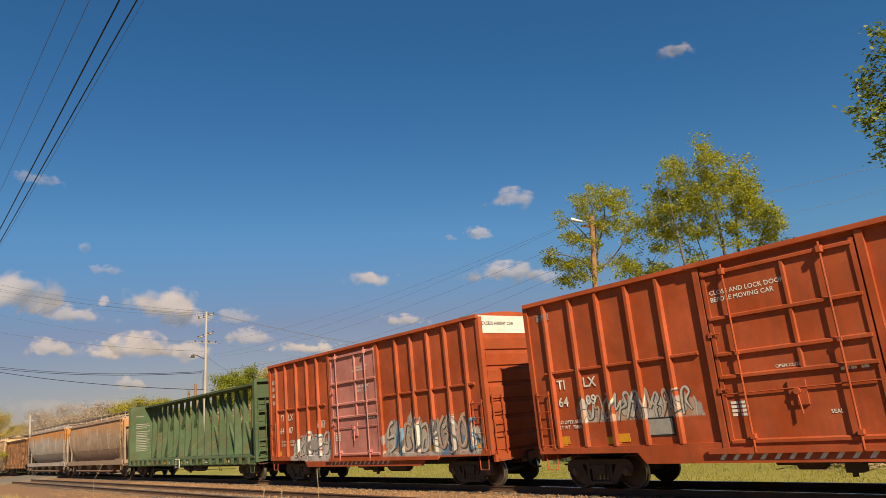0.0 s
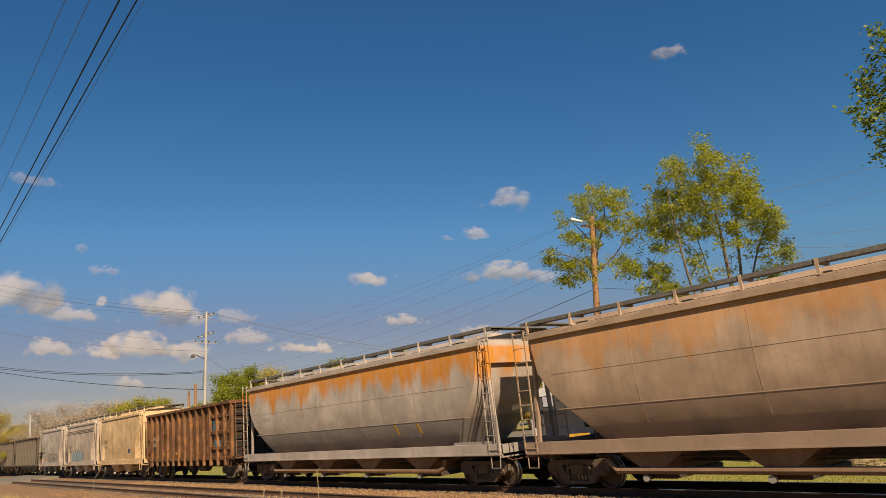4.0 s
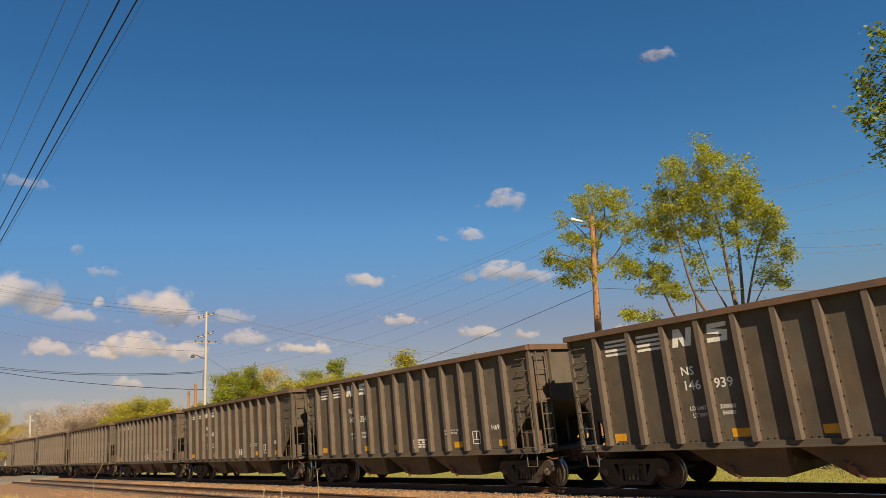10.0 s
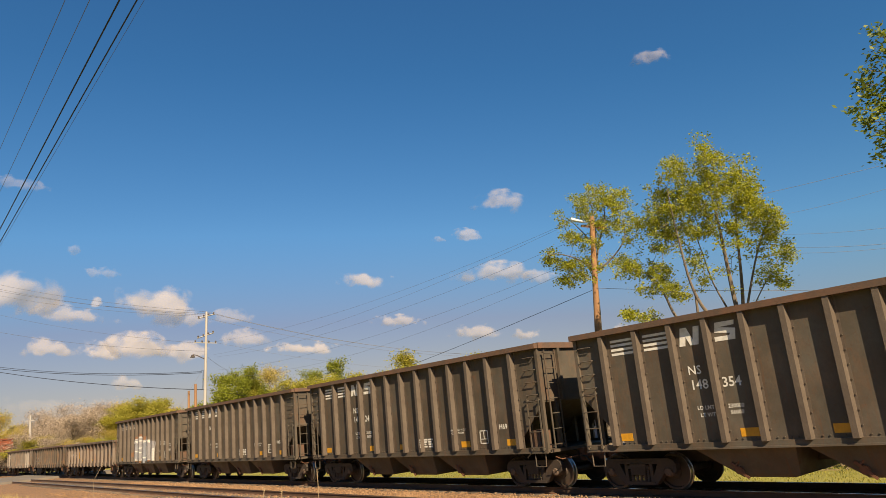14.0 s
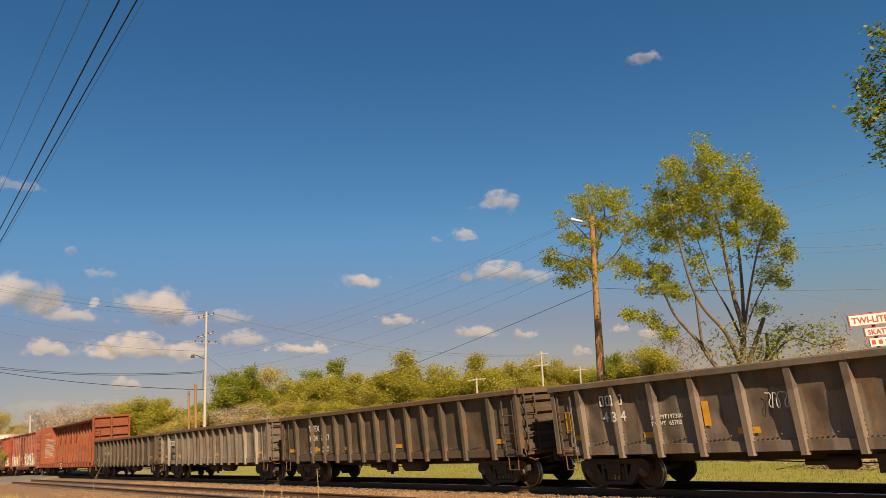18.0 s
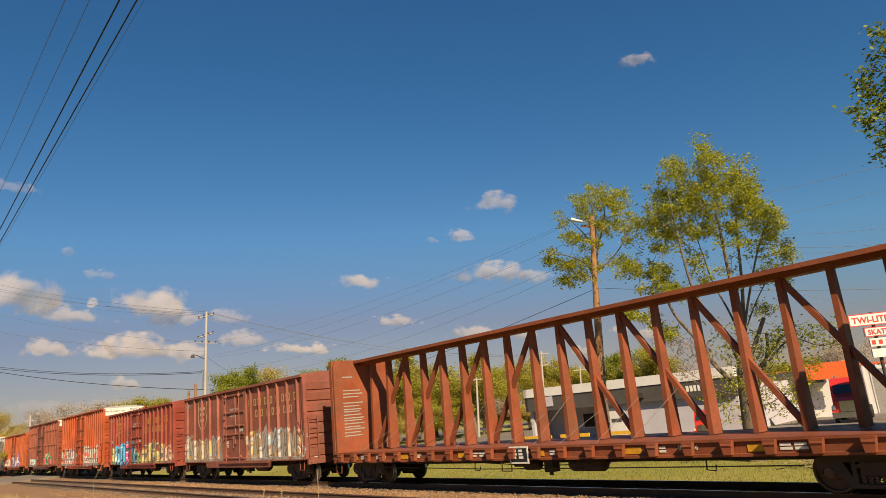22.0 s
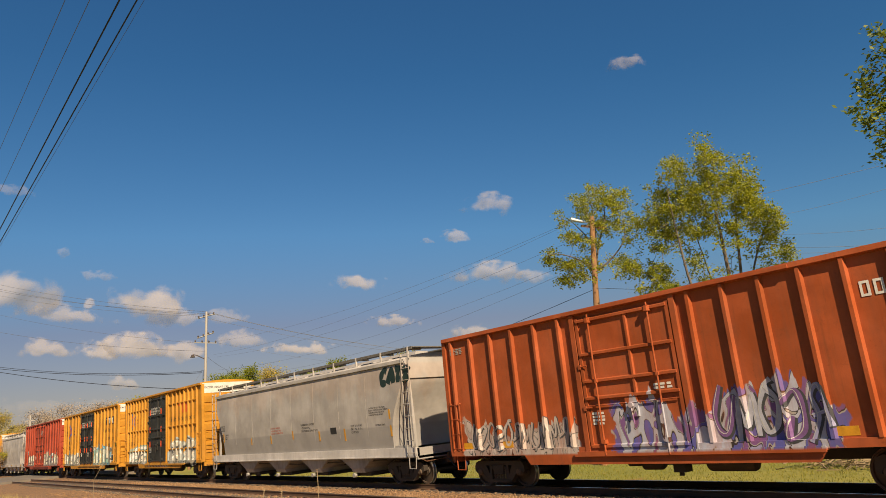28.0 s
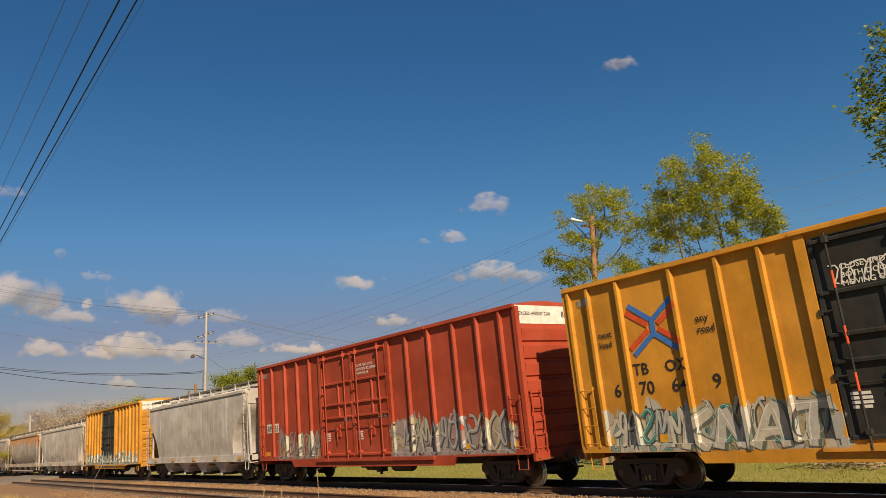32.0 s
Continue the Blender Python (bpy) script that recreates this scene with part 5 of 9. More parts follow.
    for sx in (-1, 1):
        turn = 0 if sx > 0 else 180
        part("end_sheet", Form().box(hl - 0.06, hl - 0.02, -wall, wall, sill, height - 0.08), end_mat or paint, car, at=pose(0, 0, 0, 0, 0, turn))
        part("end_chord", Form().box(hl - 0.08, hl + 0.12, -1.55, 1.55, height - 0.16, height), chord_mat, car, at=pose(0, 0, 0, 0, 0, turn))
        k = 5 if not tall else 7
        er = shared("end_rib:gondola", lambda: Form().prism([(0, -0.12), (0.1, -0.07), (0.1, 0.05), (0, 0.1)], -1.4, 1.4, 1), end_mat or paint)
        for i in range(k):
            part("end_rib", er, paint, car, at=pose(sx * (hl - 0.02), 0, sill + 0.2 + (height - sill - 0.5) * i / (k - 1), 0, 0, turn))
        h = height - sill - 0.15
        ladder(car, "gon", 0.44, 0, h, 4 if not tall else 8, pose(sx * (hl - 0.42), -wall - 0.03, sill), paint)
        ladder(car, "gon", 0.44, 0, h, 4 if not tall else 8, pose(sx * (hl - 0.42), wall + 0.03, sill, 0, 0, 180), paint)
        ladder(car, "gon", 0.44, 0, h, 4 if not tall else 8, pose(sx * (hl + 0.1), sx * -1.18, sill, 0, 0, 90 if sx > 0 else -90), paint)
        stirrup(car, sx * (hl - 0.42), RUST, -1.5, sill)
    if tall:
        for z in (sill + 0.55, sill + 1.35, sill + 2.2):
            for a, b in ((hl - 3.1, hl - 0.1), (-hl + 0.1, -hl + 0.9)):
                if z > sill + 2 and a < 0:
                    continue
                part("side_rail", Form().prism([(0, -0.1), (-0.09, -0.08), (-0.09, 0.07), (0, 0.1)], a, b, 0), paint, car, at=pose(0, -wall, z))
    for x, w in ((0.3, 0.5), (2.5, 0.45), (4.9, 0.5), (8.2, 0.5), (2 * hl - 1.6, 0.6)):
        part("reflector_tape", Form().box(-hl + x + 0.25, -hl + x + 0.25 + w, -wall - 0.018, -wall - 0.014, sill + (0.32 if not tall else 0.3), sill + 0.45), YELLOW, car)
    draft_gear(car, hl)
    brake_gear(car, 0.2)
    bogies(car, hl - 1.4, tall)
    return car, hl


# ---------------------------------------------------------------- ground and tracks
GROUND = -0.62


def ground_material():
    m, n, l, b = mat_base("meadow", 0.9)
    v = coords(n, l, (1, 1, 1))
    big = steps(n, l, noise_tex(n, l, v, 0.12, 4), 0.35, 0.65)
    mid = steps(n, l, noise_tex(n, l, v, 0.9, 6, 0.7), 0.35, 0.7)
    fine = noise_tex(n, l, v, 14, 6, 0.75)
    c = blend(n, l, big, (0.23, 0.225, 0.028), (0.34, 0.285, 0.055))
    c = blend(n, l, calc(n, l, "MULTIPLY", mid, 0.4), c, (0.12, 0.15, 0.02))
    clay = steps(n, l, noise_tex(n, l, v, 0.33, 5, 0.6), 0.60, 0.68)
    c = blend(n, l, calc(n, l, "MULTIPLY", clay, 0.8), c, (0.33, 0.13, 0.045))
    c = blend(n, l, calc(n, l, "MULTIPLY", fine, 0.25), c, (0.08, 0.10, 0.015))
    l.new(c, b.inputs["Base Color"])
    bumped(n, l, b, fine, 0.8, 0.06)
    return m


def gravel_material():
    m, n, l, b = mat_base("ballast", 0.9)
    v = coords(n, l, (1, 1, 1))
    vo = n.new("ShaderNodeTexVoronoi")
    vo.inputs["Scale"].default_value = 17
    l.new(v, vo.inputs["Vector"])
    sc = n.new("ShaderNodeSeparateColor")
    l.new(vo.outputs["Color"], sc.inputs[0])
    c = blend(n, l, sc.outputs[0], (0.27, 0.145, 0.062), (0.36, 0.205, 0.098))
    c = blend(n, l, steps(n, l, vo.outputs["Distance"], 0.40, 0.85), c, (0.13, 0.075, 0.04))
    c = blend(n, l, calc(n, l, "MULTIPLY", steps(n, l, noise_tex(n, l, v, 0.8, 5), 0.4, 0.7), 0.5), c, (0.20, 0.13, 0.08))
    l.new(c, b.inputs["Base Color"])
    bumped(n, l, b, calc(n, l, "SUBTRACT", 1.0, vo.outputs["Distance"]), 1.0, 0.05)
    return m


GRASS_GROUND = ground_material()
BALLAST = gravel_material()
RAIL_SIDE = surface("rail_web", (0.13, 0.07, 0.04), (0.07, 0.045, 0.03), 3.0, 0.8, 0.1, 0.3)
RAIL_TOP = plain("rail_running_surface", (0.55, 0.53, 0.50), 0.22, 0.95)
TIE_WOOD = surface("creosoted_timber", (0.10, 0.075, 0.055), (0.19, 0.15, 0.11), 4.0, 0.9, 0.0, 0.6, (1, 6, 1), random_tint=0.35)
ASPHALT = surface("worn_asphalt", (0.20, 0.17, 0.135), (0.14, 0.12, 0.10), 0.8, 0.9, 0.0, 0.3)


def build_ground():
    fm = Form()
    rings = [0, 15, 30, 45, 60, 80, 110, 160, 250, 400, 800, 1600, 3200, 4600]
    k = 48
    v, f = [(-20, 0, GROUND)], []
    for r in rings[1:]:
        for i in range(k):
            a = 2 * math.pi * i / k
            x, y = -20 + r * math.cos(a), r * math.sin(a)
            z = GROUND + (0 if r < 40 else 0.12 * noise.noise(Vector((x * 0.03, y * 0.03, 0))))
            v.append((x, y, z))
    f += [(0, 1 + i, 1 + (i + 1) % k) for i in range(k)]
    for j in range(len(rings) - 2):
        f += [(1 + j * k + i, 1 + (j + 1) * k + i, 1 + (j + 1) * k + (i + 1) % k, 1 + j * k + (i + 1) % k) for i in range(k)]
    ob = new("ground", fm.put(v, f).mesh("ground", GRASS_GROUND))
    tagged(ob, "green spring grass with patches of red clay", "ground", kind="structure")
    bed = Form()
    prof = [(-9.2, GROUND - 0.05), (-7.0, -0.25), (-6.3, -0.19), (2.0, -0.19), (2.7, -0.26), (4.0, GROUND - 0.05)]
    xs = [-420 + 4 * i for i in range(150)]
    rings = []
    v, f = [], []
    for x in xs:
        for j, (y, z) in enumerate(prof):
            v.append((x, y + (0.25 * noise.noise(Vector((x * 0.3, j, 0))) if j in (0, 5) else 0), z))
    q = len(prof)
    f = [(i * q + j, (i + 1) * q + j, (i + 1) * q + j + 1, i * q + j + 1) for i in range(len(xs) - 1) for j in range(q - 1)]
    tagged(new("track_bed", bed.put(v, f).mesh("track_bed", BALLAST)), "pale crushed stone ballast under two tracks", "ballast", kind="structure")


build_ground()


def rail_form(a, b):
    prof = [(-0.07, -0.172), (0.07, -0.172), (0.07, -0.155), (0.012, -0.14), (0.012, -0.045), (0.036, -0.03), (0.036, -0.004), (0.026, 0.0), (-0.026, 0.0), (-0.036, -0.004), (-0.036, -0.03), (-0.012, -0.045), (-0.012, -0.14), (-0.07, -0.155)]
    return Form().prism(prof, a, b, 0)


def build_track(y0, name, label, tie_range):
    tr = thing(name, label, "railway track", kind="structure", at=pose(0, y0, 0))
    for sy in (-0.755, 0.755):
        me = rail_form(-420, 180).mesh("rail", RAIL_SIDE)
        me.materials.append(RAIL_TOP)
        for p in me.polygons:
            if p.center.z > -0.003:
                p.material_index = 1
        part("rail", me, RAIL_SIDE, tr, at=pose(0, sy, 0))
    tie = Form().box(-0.115, 0.115, -1.3, 1.3, -0.34, -0.165).mesh("tie", TIE_WOOD)
    plate = Form().box(-0.09, 0.09, -0.17, 0.17, -0.175, -0.155).tube((0.05, 0.1, -0.16), (0.05, 0.1, -0.13), 0.02, 6).mesh("tie_plate", RUST)
    rnd = random.Random(3)
    x = tie_range[0]
    while x < tie_range[1]:
        t = part("tie", tie, TIE_WOOD, tr, at=pose(x + rnd.uniform(-0.02, 0.02), rnd.uniform(-0.04, 0.04), rnd.uniform(-0.01, 0.006), 0, 0, rnd.uniform(-1, 1)))
        if x > -40:
            for sy in (-0.755, 0.755):
                part("tie_plate", plate, RUST, t, at=pose(0, sy, 0.004))
        x += 0.53
    return tr


NEAR_TRACK, FAR_TRACK = -4.12, 0.0
build_track(FAR_TRACK, "railway_track", "railway track with worn steel rails under the train", (-70, -4))
build_track(NEAR_TRACK, "railway_track", "empty railway track with rusty rails beside the train", (-70, -8))


def scatter_stones():
    rnd = random.Random(11)
    v, f = [], []
    octa = [(1, 0, 0), (-1, 0, 0), (0, 1, 0), (0, -1, 0), (0, 0, 1), (0, 0, -1)]
    of = [(0, 2, 4), (2, 1, 4), (1, 3, 4), (3, 0, 4), (2, 0, 5), (1, 2, 5), (3, 1, 5), (0, 3, 5)]
    for i in range(16000):
        x = -8 - 42 * rnd.random() ** 1.4
        y = rnd.choice((rnd.uniform(-3.3, -1.0), rnd.uniform(-7.2, -4.9), rnd.uniform(-4.7, -3.5), rnd.uniform(-3.2, -1.5)))
        s = rnd.uniform(0.018, 0.038)
        k = len(v)
        m = Euler((rnd.random() * 6, rnd.random() * 6, rnd.random() * 6)).to_matrix()
        for p in octa:
            q = m @ Vector((p[0] * s * rnd.uniform(0.7, 1.2), p[1] * s * rnd.uniform(0.6, 1.1), p[2] * s * rnd.uniform(0.5, 0.9)))
            v.append((x + q.x, y + q.y, -0.175 + q.z))
        f += [tuple(k + j for j in t) for t in of]
    me = bpy.data.meshes.new("ballast_stones")
    me.from_pydata(v, [], f)
    me.materials.append(STONE)
    tagged(new("ballast_stones", me), "loose pale angular ballast stones between the rails", "gravel", kind="stuff")


def island_material(name, cols, rough=0.9, translucent=0.0):
    m, n, l, b = mat_base(name, rough)
    g = n.new("ShaderNodeNewGeometry")
    ramp = n.new("ShaderNodeValToRGB")
    el = ramp.color_ramp.elements
    el[0].color, el[1].color = (*cols[0], 1), (*cols[-1], 1)
    for i, c in enumerate(cols[1:-1], 1):
        e = el.new(i / (len(cols) - 1))
        e.color = (*c, 1)
    l.new(g.outputs["Random Per Island"], ramp.inputs[0])
    c = ramp.outputs[0]
    v = coords(n, l, (1, 1, 1))
    c = blend(n, l, calc(n, l, "MULTIPLY", steps(n, l, noise_tex(n, l, v, 0.5, 3), 0.35, 0.7), 0.45), c, tuple(x * 0.55 for x in cols[0]))
    l.new(c, b.inputs["Base Color"])
    if translucent:
        tr = n.new("ShaderNodeBsdfTranslucent")
        l.new(c, tr.inputs["Color"])
        mx = n.new("ShaderNodeMixShader")
        mx.inputs[0].default_value = translucent
        l.new(b.outputs[0], mx.inputs[1])
        l.new(tr.outputs[0], mx.inputs[2])
        l.new(mx.outputs[0], n["Material Output"].inputs["Surface"])
    return m


STONE = island_material("ballast_stone", [(0.24, 0.135, 0.062), (0.34, 0.20, 0.10), (0.29, 0.17, 0.085), (0.40, 0.26, 0.145)])
scatter_stones()

# level crossing and the paved yard behind
tagged(new("road", Form().prism([(-110, GROUND + 0.03), (-14, GROUND + 0.05), (-8, -0.06), (-6.5, 0.012), (2.0, 0.012), (3.5, -0.06), (9, GROUND + 0.05), (90, GROUND + 0.03), (90, GROUND - 0.2), (-110, GROUND - 0.2)], -94, -77, 0).mesh("road", ASPHALT)),
       "pale worn asphalt road over a level crossing", "road", kind="structure")
tagged(new("pavement", Form().box(-62, 30, 18.6, 75, GROUND - 0.1, GROUND + 0.03).mesh("pavement", ASPHALT)), "sunlit pale asphalt yard in front of the shops", "pavement", kind="structure")


# ---------------------------------------------------------------- grass
def blades(name, label, count, area, height, mat, seed, lean=0.35, width=0.012):
    rnd = random.Random(seed)
    v, f = [], []
    for i in range(count):
        x, y, z = area(rnd)
        h = height * rnd.uniform(0.5, 1.25)
        a = rnd.uniform(0, 6.28)
        dx, dy = math.cos(a) * width, math.sin(a) * width
        lx, ly = rnd.gauss(0, lean) * h, rnd.gauss(0, lean) * h
        k = len(v)
        v += [(x - dx, y - dy, z), (x + dx, y + dy, z), (x + lx * 0.4 + dx * 0.7, y + ly * 0.4 + dy * 0.7, z + h * 0.6), (x + lx * 0.4 - dx * 0.7, y + ly * 0.4 - dy * 0.7, z + h * 0.6), (x + lx, y + ly, z + h)]
        f += [(k, k + 1, k + 2, k + 3), (k + 3, k + 2, k + 4)]
    me = bpy.data.meshes.new(name)
    me.from_pydata(v, [], f)
    me.materials.append(mat)
    return tagged(new(name, me), label, "grass", kind="stuff")


BLADE_GREEN = island_material("grass_blade", [(0.22, 0.22, 0.025), (0.30, 0.275, 0.038), (0.26, 0.25, 0.03), (0.34, 0.28, 0.06)], 0.8, 0.4)
BLADE_DRY = island_material("dry_grass_blade", [(0.42, 0.30, 0.12), (0.55, 0.42, 0.20), (0.34, 0.24, 0.10)], 0.85, 0.3)
blades("grass", "short green lawn grass beyond the track", 42000, lambda r: (r.uniform(-48, 4), 3.8 + 15 * r.random() ** 1.3, GROUND), 0.075, BLADE_GREEN, 5, 0.5, 0.010)
blades("dry_grass", "tall straw-coloured dry grass on the bank", 5000, lambda r: (r.uniform(-76, -44), r.uniform(-12.0, -8.0), GROUND), 0.55, BLADE_DRY, 6, 0.3, 0.012)


# ---------------------------------------------------------------- trees
BARK = surface("bark", (0.15, 0.115, 0.085), (0.20, 0.16, 0.12), 5.0, 0.95, 0.0, 0.8, (1, 1, 0.3))
LEAF_SPRING = island_material("spring_leaf", [(0.38, 0.35, 0.04), (0.48, 0.43, 0.055), (0.42, 0.39, 0.045), (0.52, 0.44, 0.07)], 0.7, 0.55)
LEAF_DARK = island_material("green_leaf", [(0.25, 0.28, 0.022), (0.34, 0.35, 0.03), (0.29, 0.32, 0.026)], 0.7, 0.55)
LEAF_OLIVE = island_material("budding_leaf", [(0.54, 0.43, 0.10), (0.60, 0.47, 0.12), (0.48, 0.41, 0.09)], 0.75, 0.5)
LEAF_BARE = island_material("bare_twig", [(0.42, 0.33, 0.25), (0.50, 0.40, 0.30), (0.38, 0.31, 0.23)], 0.9, 0.3)


def limb(fm, p, q, r0, r1, k=7):
    fm.tube(p, q, r0, k, r1)


def grow(fm, tips, p, d, length, r, depth, rnd, spread, up=0.15):
    segs = 3
    for i in range(segs):
        d = (d + Vector((rnd.gauss(0, 0.12), rnd.gauss(0, 0.12), rnd.gauss(up * 0.3, 0.06)))).normalized()
        q = p + d * length / segs
        limb(fm, p, q, r, r * 0.86, 7 if depth > 2 else 5 if depth > 1 else 4)
        p, r = q, r * 0.86
        if depth <= 2:
            tips.append((p, d))
    if depth == 0:
        tips.append((p, d))
        return
    for i in range(rnd.choice((2, 3, 3))):
        s = Vector((rnd.gauss(0, 1), rnd.gauss(0, 1), rnd.gauss(0.15, 0.6))).normalized()
        nd = (d + s * spread + Vector((0, 0, up))).normalized()
        grow(fm, tips, p, nd, length * rnd.uniform(0.62, 0.85), r * rnd.uniform(0.5, 0.72), depth - 1, rnd, spread, up)


def leaf_mesh(name, tips, per, reach, size, mat, rnd):
    """Small four-cornered leaves in a loose clump round every twig end."""
    rs = np.random.RandomState(rnd.randrange(1 << 30))
    c = np.repeat(np.array([tuple(p) for p, d in tips]), per, axis=0)
    k = len(c)
    c = c + rs.normal(size=(k, 3)) * np.array((1, 1, 0.8)) * reach
    a = rs.normal(size=(k, 3)) * np.array((1, 1, 0.6))
    a /= np.linalg.norm(a, axis=1)[:, None]
    b = np.cross(a, rs.normal(size=(k, 3)))
    b /= np.linalg.norm(b, axis=1)[:, None]
    s = (size * rs.uniform(0.6, 1.3, k))[:, None]
    v = np.stack((c - a * s, c + b * s * 0.5, c + a * s, c - b * s * 0.5), axis=1).reshape(-1, 3)
    me = bpy.data.meshes.new(name)
    me.from_pydata(v.tolist(), [], np.arange(4 * k).reshape(-1, 4).tolist())
    me.materials.append(mat)
    return me


def far_tree_meshes(kind, seed, mat, per, size, reach, round_=1.0):
    """Meshes of a tree 10 m high: trunk with limbs, and a crown of leaves in uneven clumps."""
    rnd = random.Random(seed)
    fm, tips = Form(), []
    p = Vector((0, 0, -0.4))
    top = Vector((rnd.gauss(0, 0.2), rnd.gauss(0, 0.2), 3.2))
    limb(fm, p, top, 0.26, 0.18, 8)
    limb(fm, top, top + Vector((0.2, 0.1, 3.0)), 0.18, 0.08, 6)
    grow(fm, tips, top + Vector((0, 0, 1.5)), Vector((0, 0, 1)), 1.9, 0.11, 2, rnd, 0.8)
    for i in range(7):
        a = i * 0.9 + rnd.uniform(-0.3, 0.3)
        z = rnd.uniform(1.8, 5.0)
        d = Vector((math.cos(a), math.sin(a), rnd.uniform(0.25, 0.9))).normalized()
        grow(fm, tips, Vector((0, 0, z)), d, rnd.uniform(1.3, 2.0) * round_, 0.09, 2, rnd, 0.75)
    return fm.mesh("trunk", BARK), leaf_mesh("crown", tips, per, reach, size, mat, rnd)


FAR_KINDS = {
    "spring": [far_tree_meshes("spring", s, LEAF_SPRING, 64, 0.105, 0.42) for s in (1, 2, 3)],
    "dark": [far_tree_meshes("dark", s, LEAF_DARK, 72, 0.105, 0.38) for s in (4, 5)],
    "olive": [far_tree_meshes("olive", s, LEAF_OLIVE, 56, 0.09, 0.46, 1.1) for s in (6, 7, 8)],
    "bare": [far_tree_meshes("bare", s, LEAF_BARE, 34, 0.085, 0.45, 1.1) for s in (9, 10)],
    "screen": [far_tree_meshes("screen", s, LEAF_DARK, 12, 0.26, 0.5) for s in (11, 12)],
}
TREE_WORDS = {"spring": "tall tree in fresh yellow-green spring leaf at the wood's edge", "dark": "tall tree with a dense dark green rounded crown",
              "olive": "budding tree with a thin olive-yellow crown", "bare": "bare spring tree with thin brown twigs"}


def far_tree(x, top_y, dist, kind, rnd, width=1.0):
    meshes = rnd.choice(FAR_KINDS[kind])
    top = toward(x, top_y, dist)
    h = top.z - GROUND
    s = h / 9.2
    t = thing("tree", TREE_WORDS[kind], "tree", "trees of the far wood", at=pose(top.x, top.y, GROUND, 0, 0, rnd.uniform(0, 360)) @ Matrix.Diagonal((s * width, s * width, s, 1)))
    part("trunk", meshes[0], BARK, t)
    part("crown", meshes[1], LEAF_SPRING, t)


def tree_line():
    rnd = random.Random(21)
    rows = [(-30, 738, 150, "olive"), (8, 732, 140, "olive"), (38, 752, 150, "spring"), (62, 730, 150, "bare"), (84, 722, 140, "bare"), (108, 735, 130, "bare"), (132, 712, 130, "bare"), (152, 716, 140, "bare"), (176, 718, 140, "bare"), (200, 708, 140, "bare"), (215, 716, 130, "olive"),
            (225, 712, 130, "spring"), (255, 702, 125, "spring"), (285, 706, 130, "spring"), (310, 722, 125, "olive"), (335, 728, 110, "spring"),
            (385, 662, 100, "dark"), (425, 653, 98, "dark"), (455, 664, 100, "spring"), (485, 655, 105, "olive"), (515, 668, 100, "spring"), (548, 654, 100, "dark"), (580, 662, 95, "spring"),
            (605, 637, 100, "dark"), (635, 655, 100, "spring"), (665, 672, 95, "olive"), (700, 650, 90, "spring"), (735, 620, 92, "spring"), (762, 645, 92, "spring"), (795, 662, 100, "bare"),
            (830, 628, 85, "spring"), (862, 652, 90, "spring"), (905, 640, 105, "spring"), (940, 636, 110, "olive"), (975, 636, 110, "spring"), (1015, 648, 110, "spring"), (1045, 650, 110, "spring"),
            (1082, 628, 90, "dark"), (1108, 632, 90, "spring"), (1140, 612, 85, "spring"), (1170, 632, 85, "spring"), (1215, 655, 90, "spring"), (1260, 665, 95, "spring"), (1310, 650, 90, "olive"),
            (1370, 640, 80, "spring"), (1420, 628, 75, "spring"), (1480, 590, 70, "bare"), (1600, 620, 80, "spring")]
    for x, y, d, kind in rows:
        far_tree(x, y, d, kind, rnd, rnd.uniform(0.95, 1.2))
    # undergrowth along the foot of the wood
    x = 20
    while x < 1180:
        far_tree(x, 722 + (40 if x < 330 else 0) - (x - 330) * 0.03 + rnd.uniform(-14, 14), rnd.uniform(82, 92) + (25 if x < 330 else 0), rnd.choice(("olive", "spring", "olive", "bare")), rnd, 1.9)
        x += rnd.uniform(24, 34)


tree_line()


def guide(fm, nodes, foot, pts, r0, r1):
    """A smoothly bent limb through directions of view (x, y, distance); its places join the nodes."""
    ps = curve([toward(*p) - foot for p in pts], 5)
    for k in range(len(ps) - 1):
        ra, rb = (r0 + (r1 - r0) * t / (len(ps) - 1) for t in (k, k + 1))
        fm.tube(ps[k], ps[k + 1], ra, 8 if ra > 0.06 else 6, rb)
    nodes += [tuple(p) for p in ps[len(ps) // 3:]]


def fill_crown(fm, nodes, foot, rows, dist, rnd, gate=-0.2):
    """Twig ends in uneven clumps, each joined by a thin twig to the nearest wood; returns the twig ends."""
    ends = []
    for x, y, rx, ry, k in rows:
        for i in range(k):
            p = toward(x + max(-1.1, min(1.1, rnd.gauss(0, 0.6))) * rx, y + max(-1.1, min(1.1, rnd.gauss(0, 0.6))) * ry, dist + rnd.gauss(0, 0.8)) - foot
            if noise.noise(p * 1.1) > gate:
                ends.append(p)
    wood = np.array(nodes)
    start = [float(np.min(np.sum((wood - np.array(p)) ** 2, axis=1))) for p in ends]
    tips = []
    for g, p in sorted(zip(start, ends), key=lambda q: q[0]):
        q = np.array(p)
        near = Vector(wood[int(np.argmin(np.sum((wood - q) ** 2, axis=1)))])
        gap = (p - near).length
        if gap > 0.08:
            mid = (p + near) / 2 + Vector((rnd.gauss(0, 0.07), rnd.gauss(0, 0.07), rnd.gauss(-0.03, 0.05))) * gap
            fm.tube(near, mid, 0.008 + 0.010 * min(gap, 1.2), 4, 0.008)
            fm.tube(mid, p, 0.008, 4, 0.004)
            wood = np.vstack([wood, q, np.array(mid)])
        tips.append((p, (p - near).normalized() if gap > 1e-4 else Vector((0, 0, 1))))
    return tips


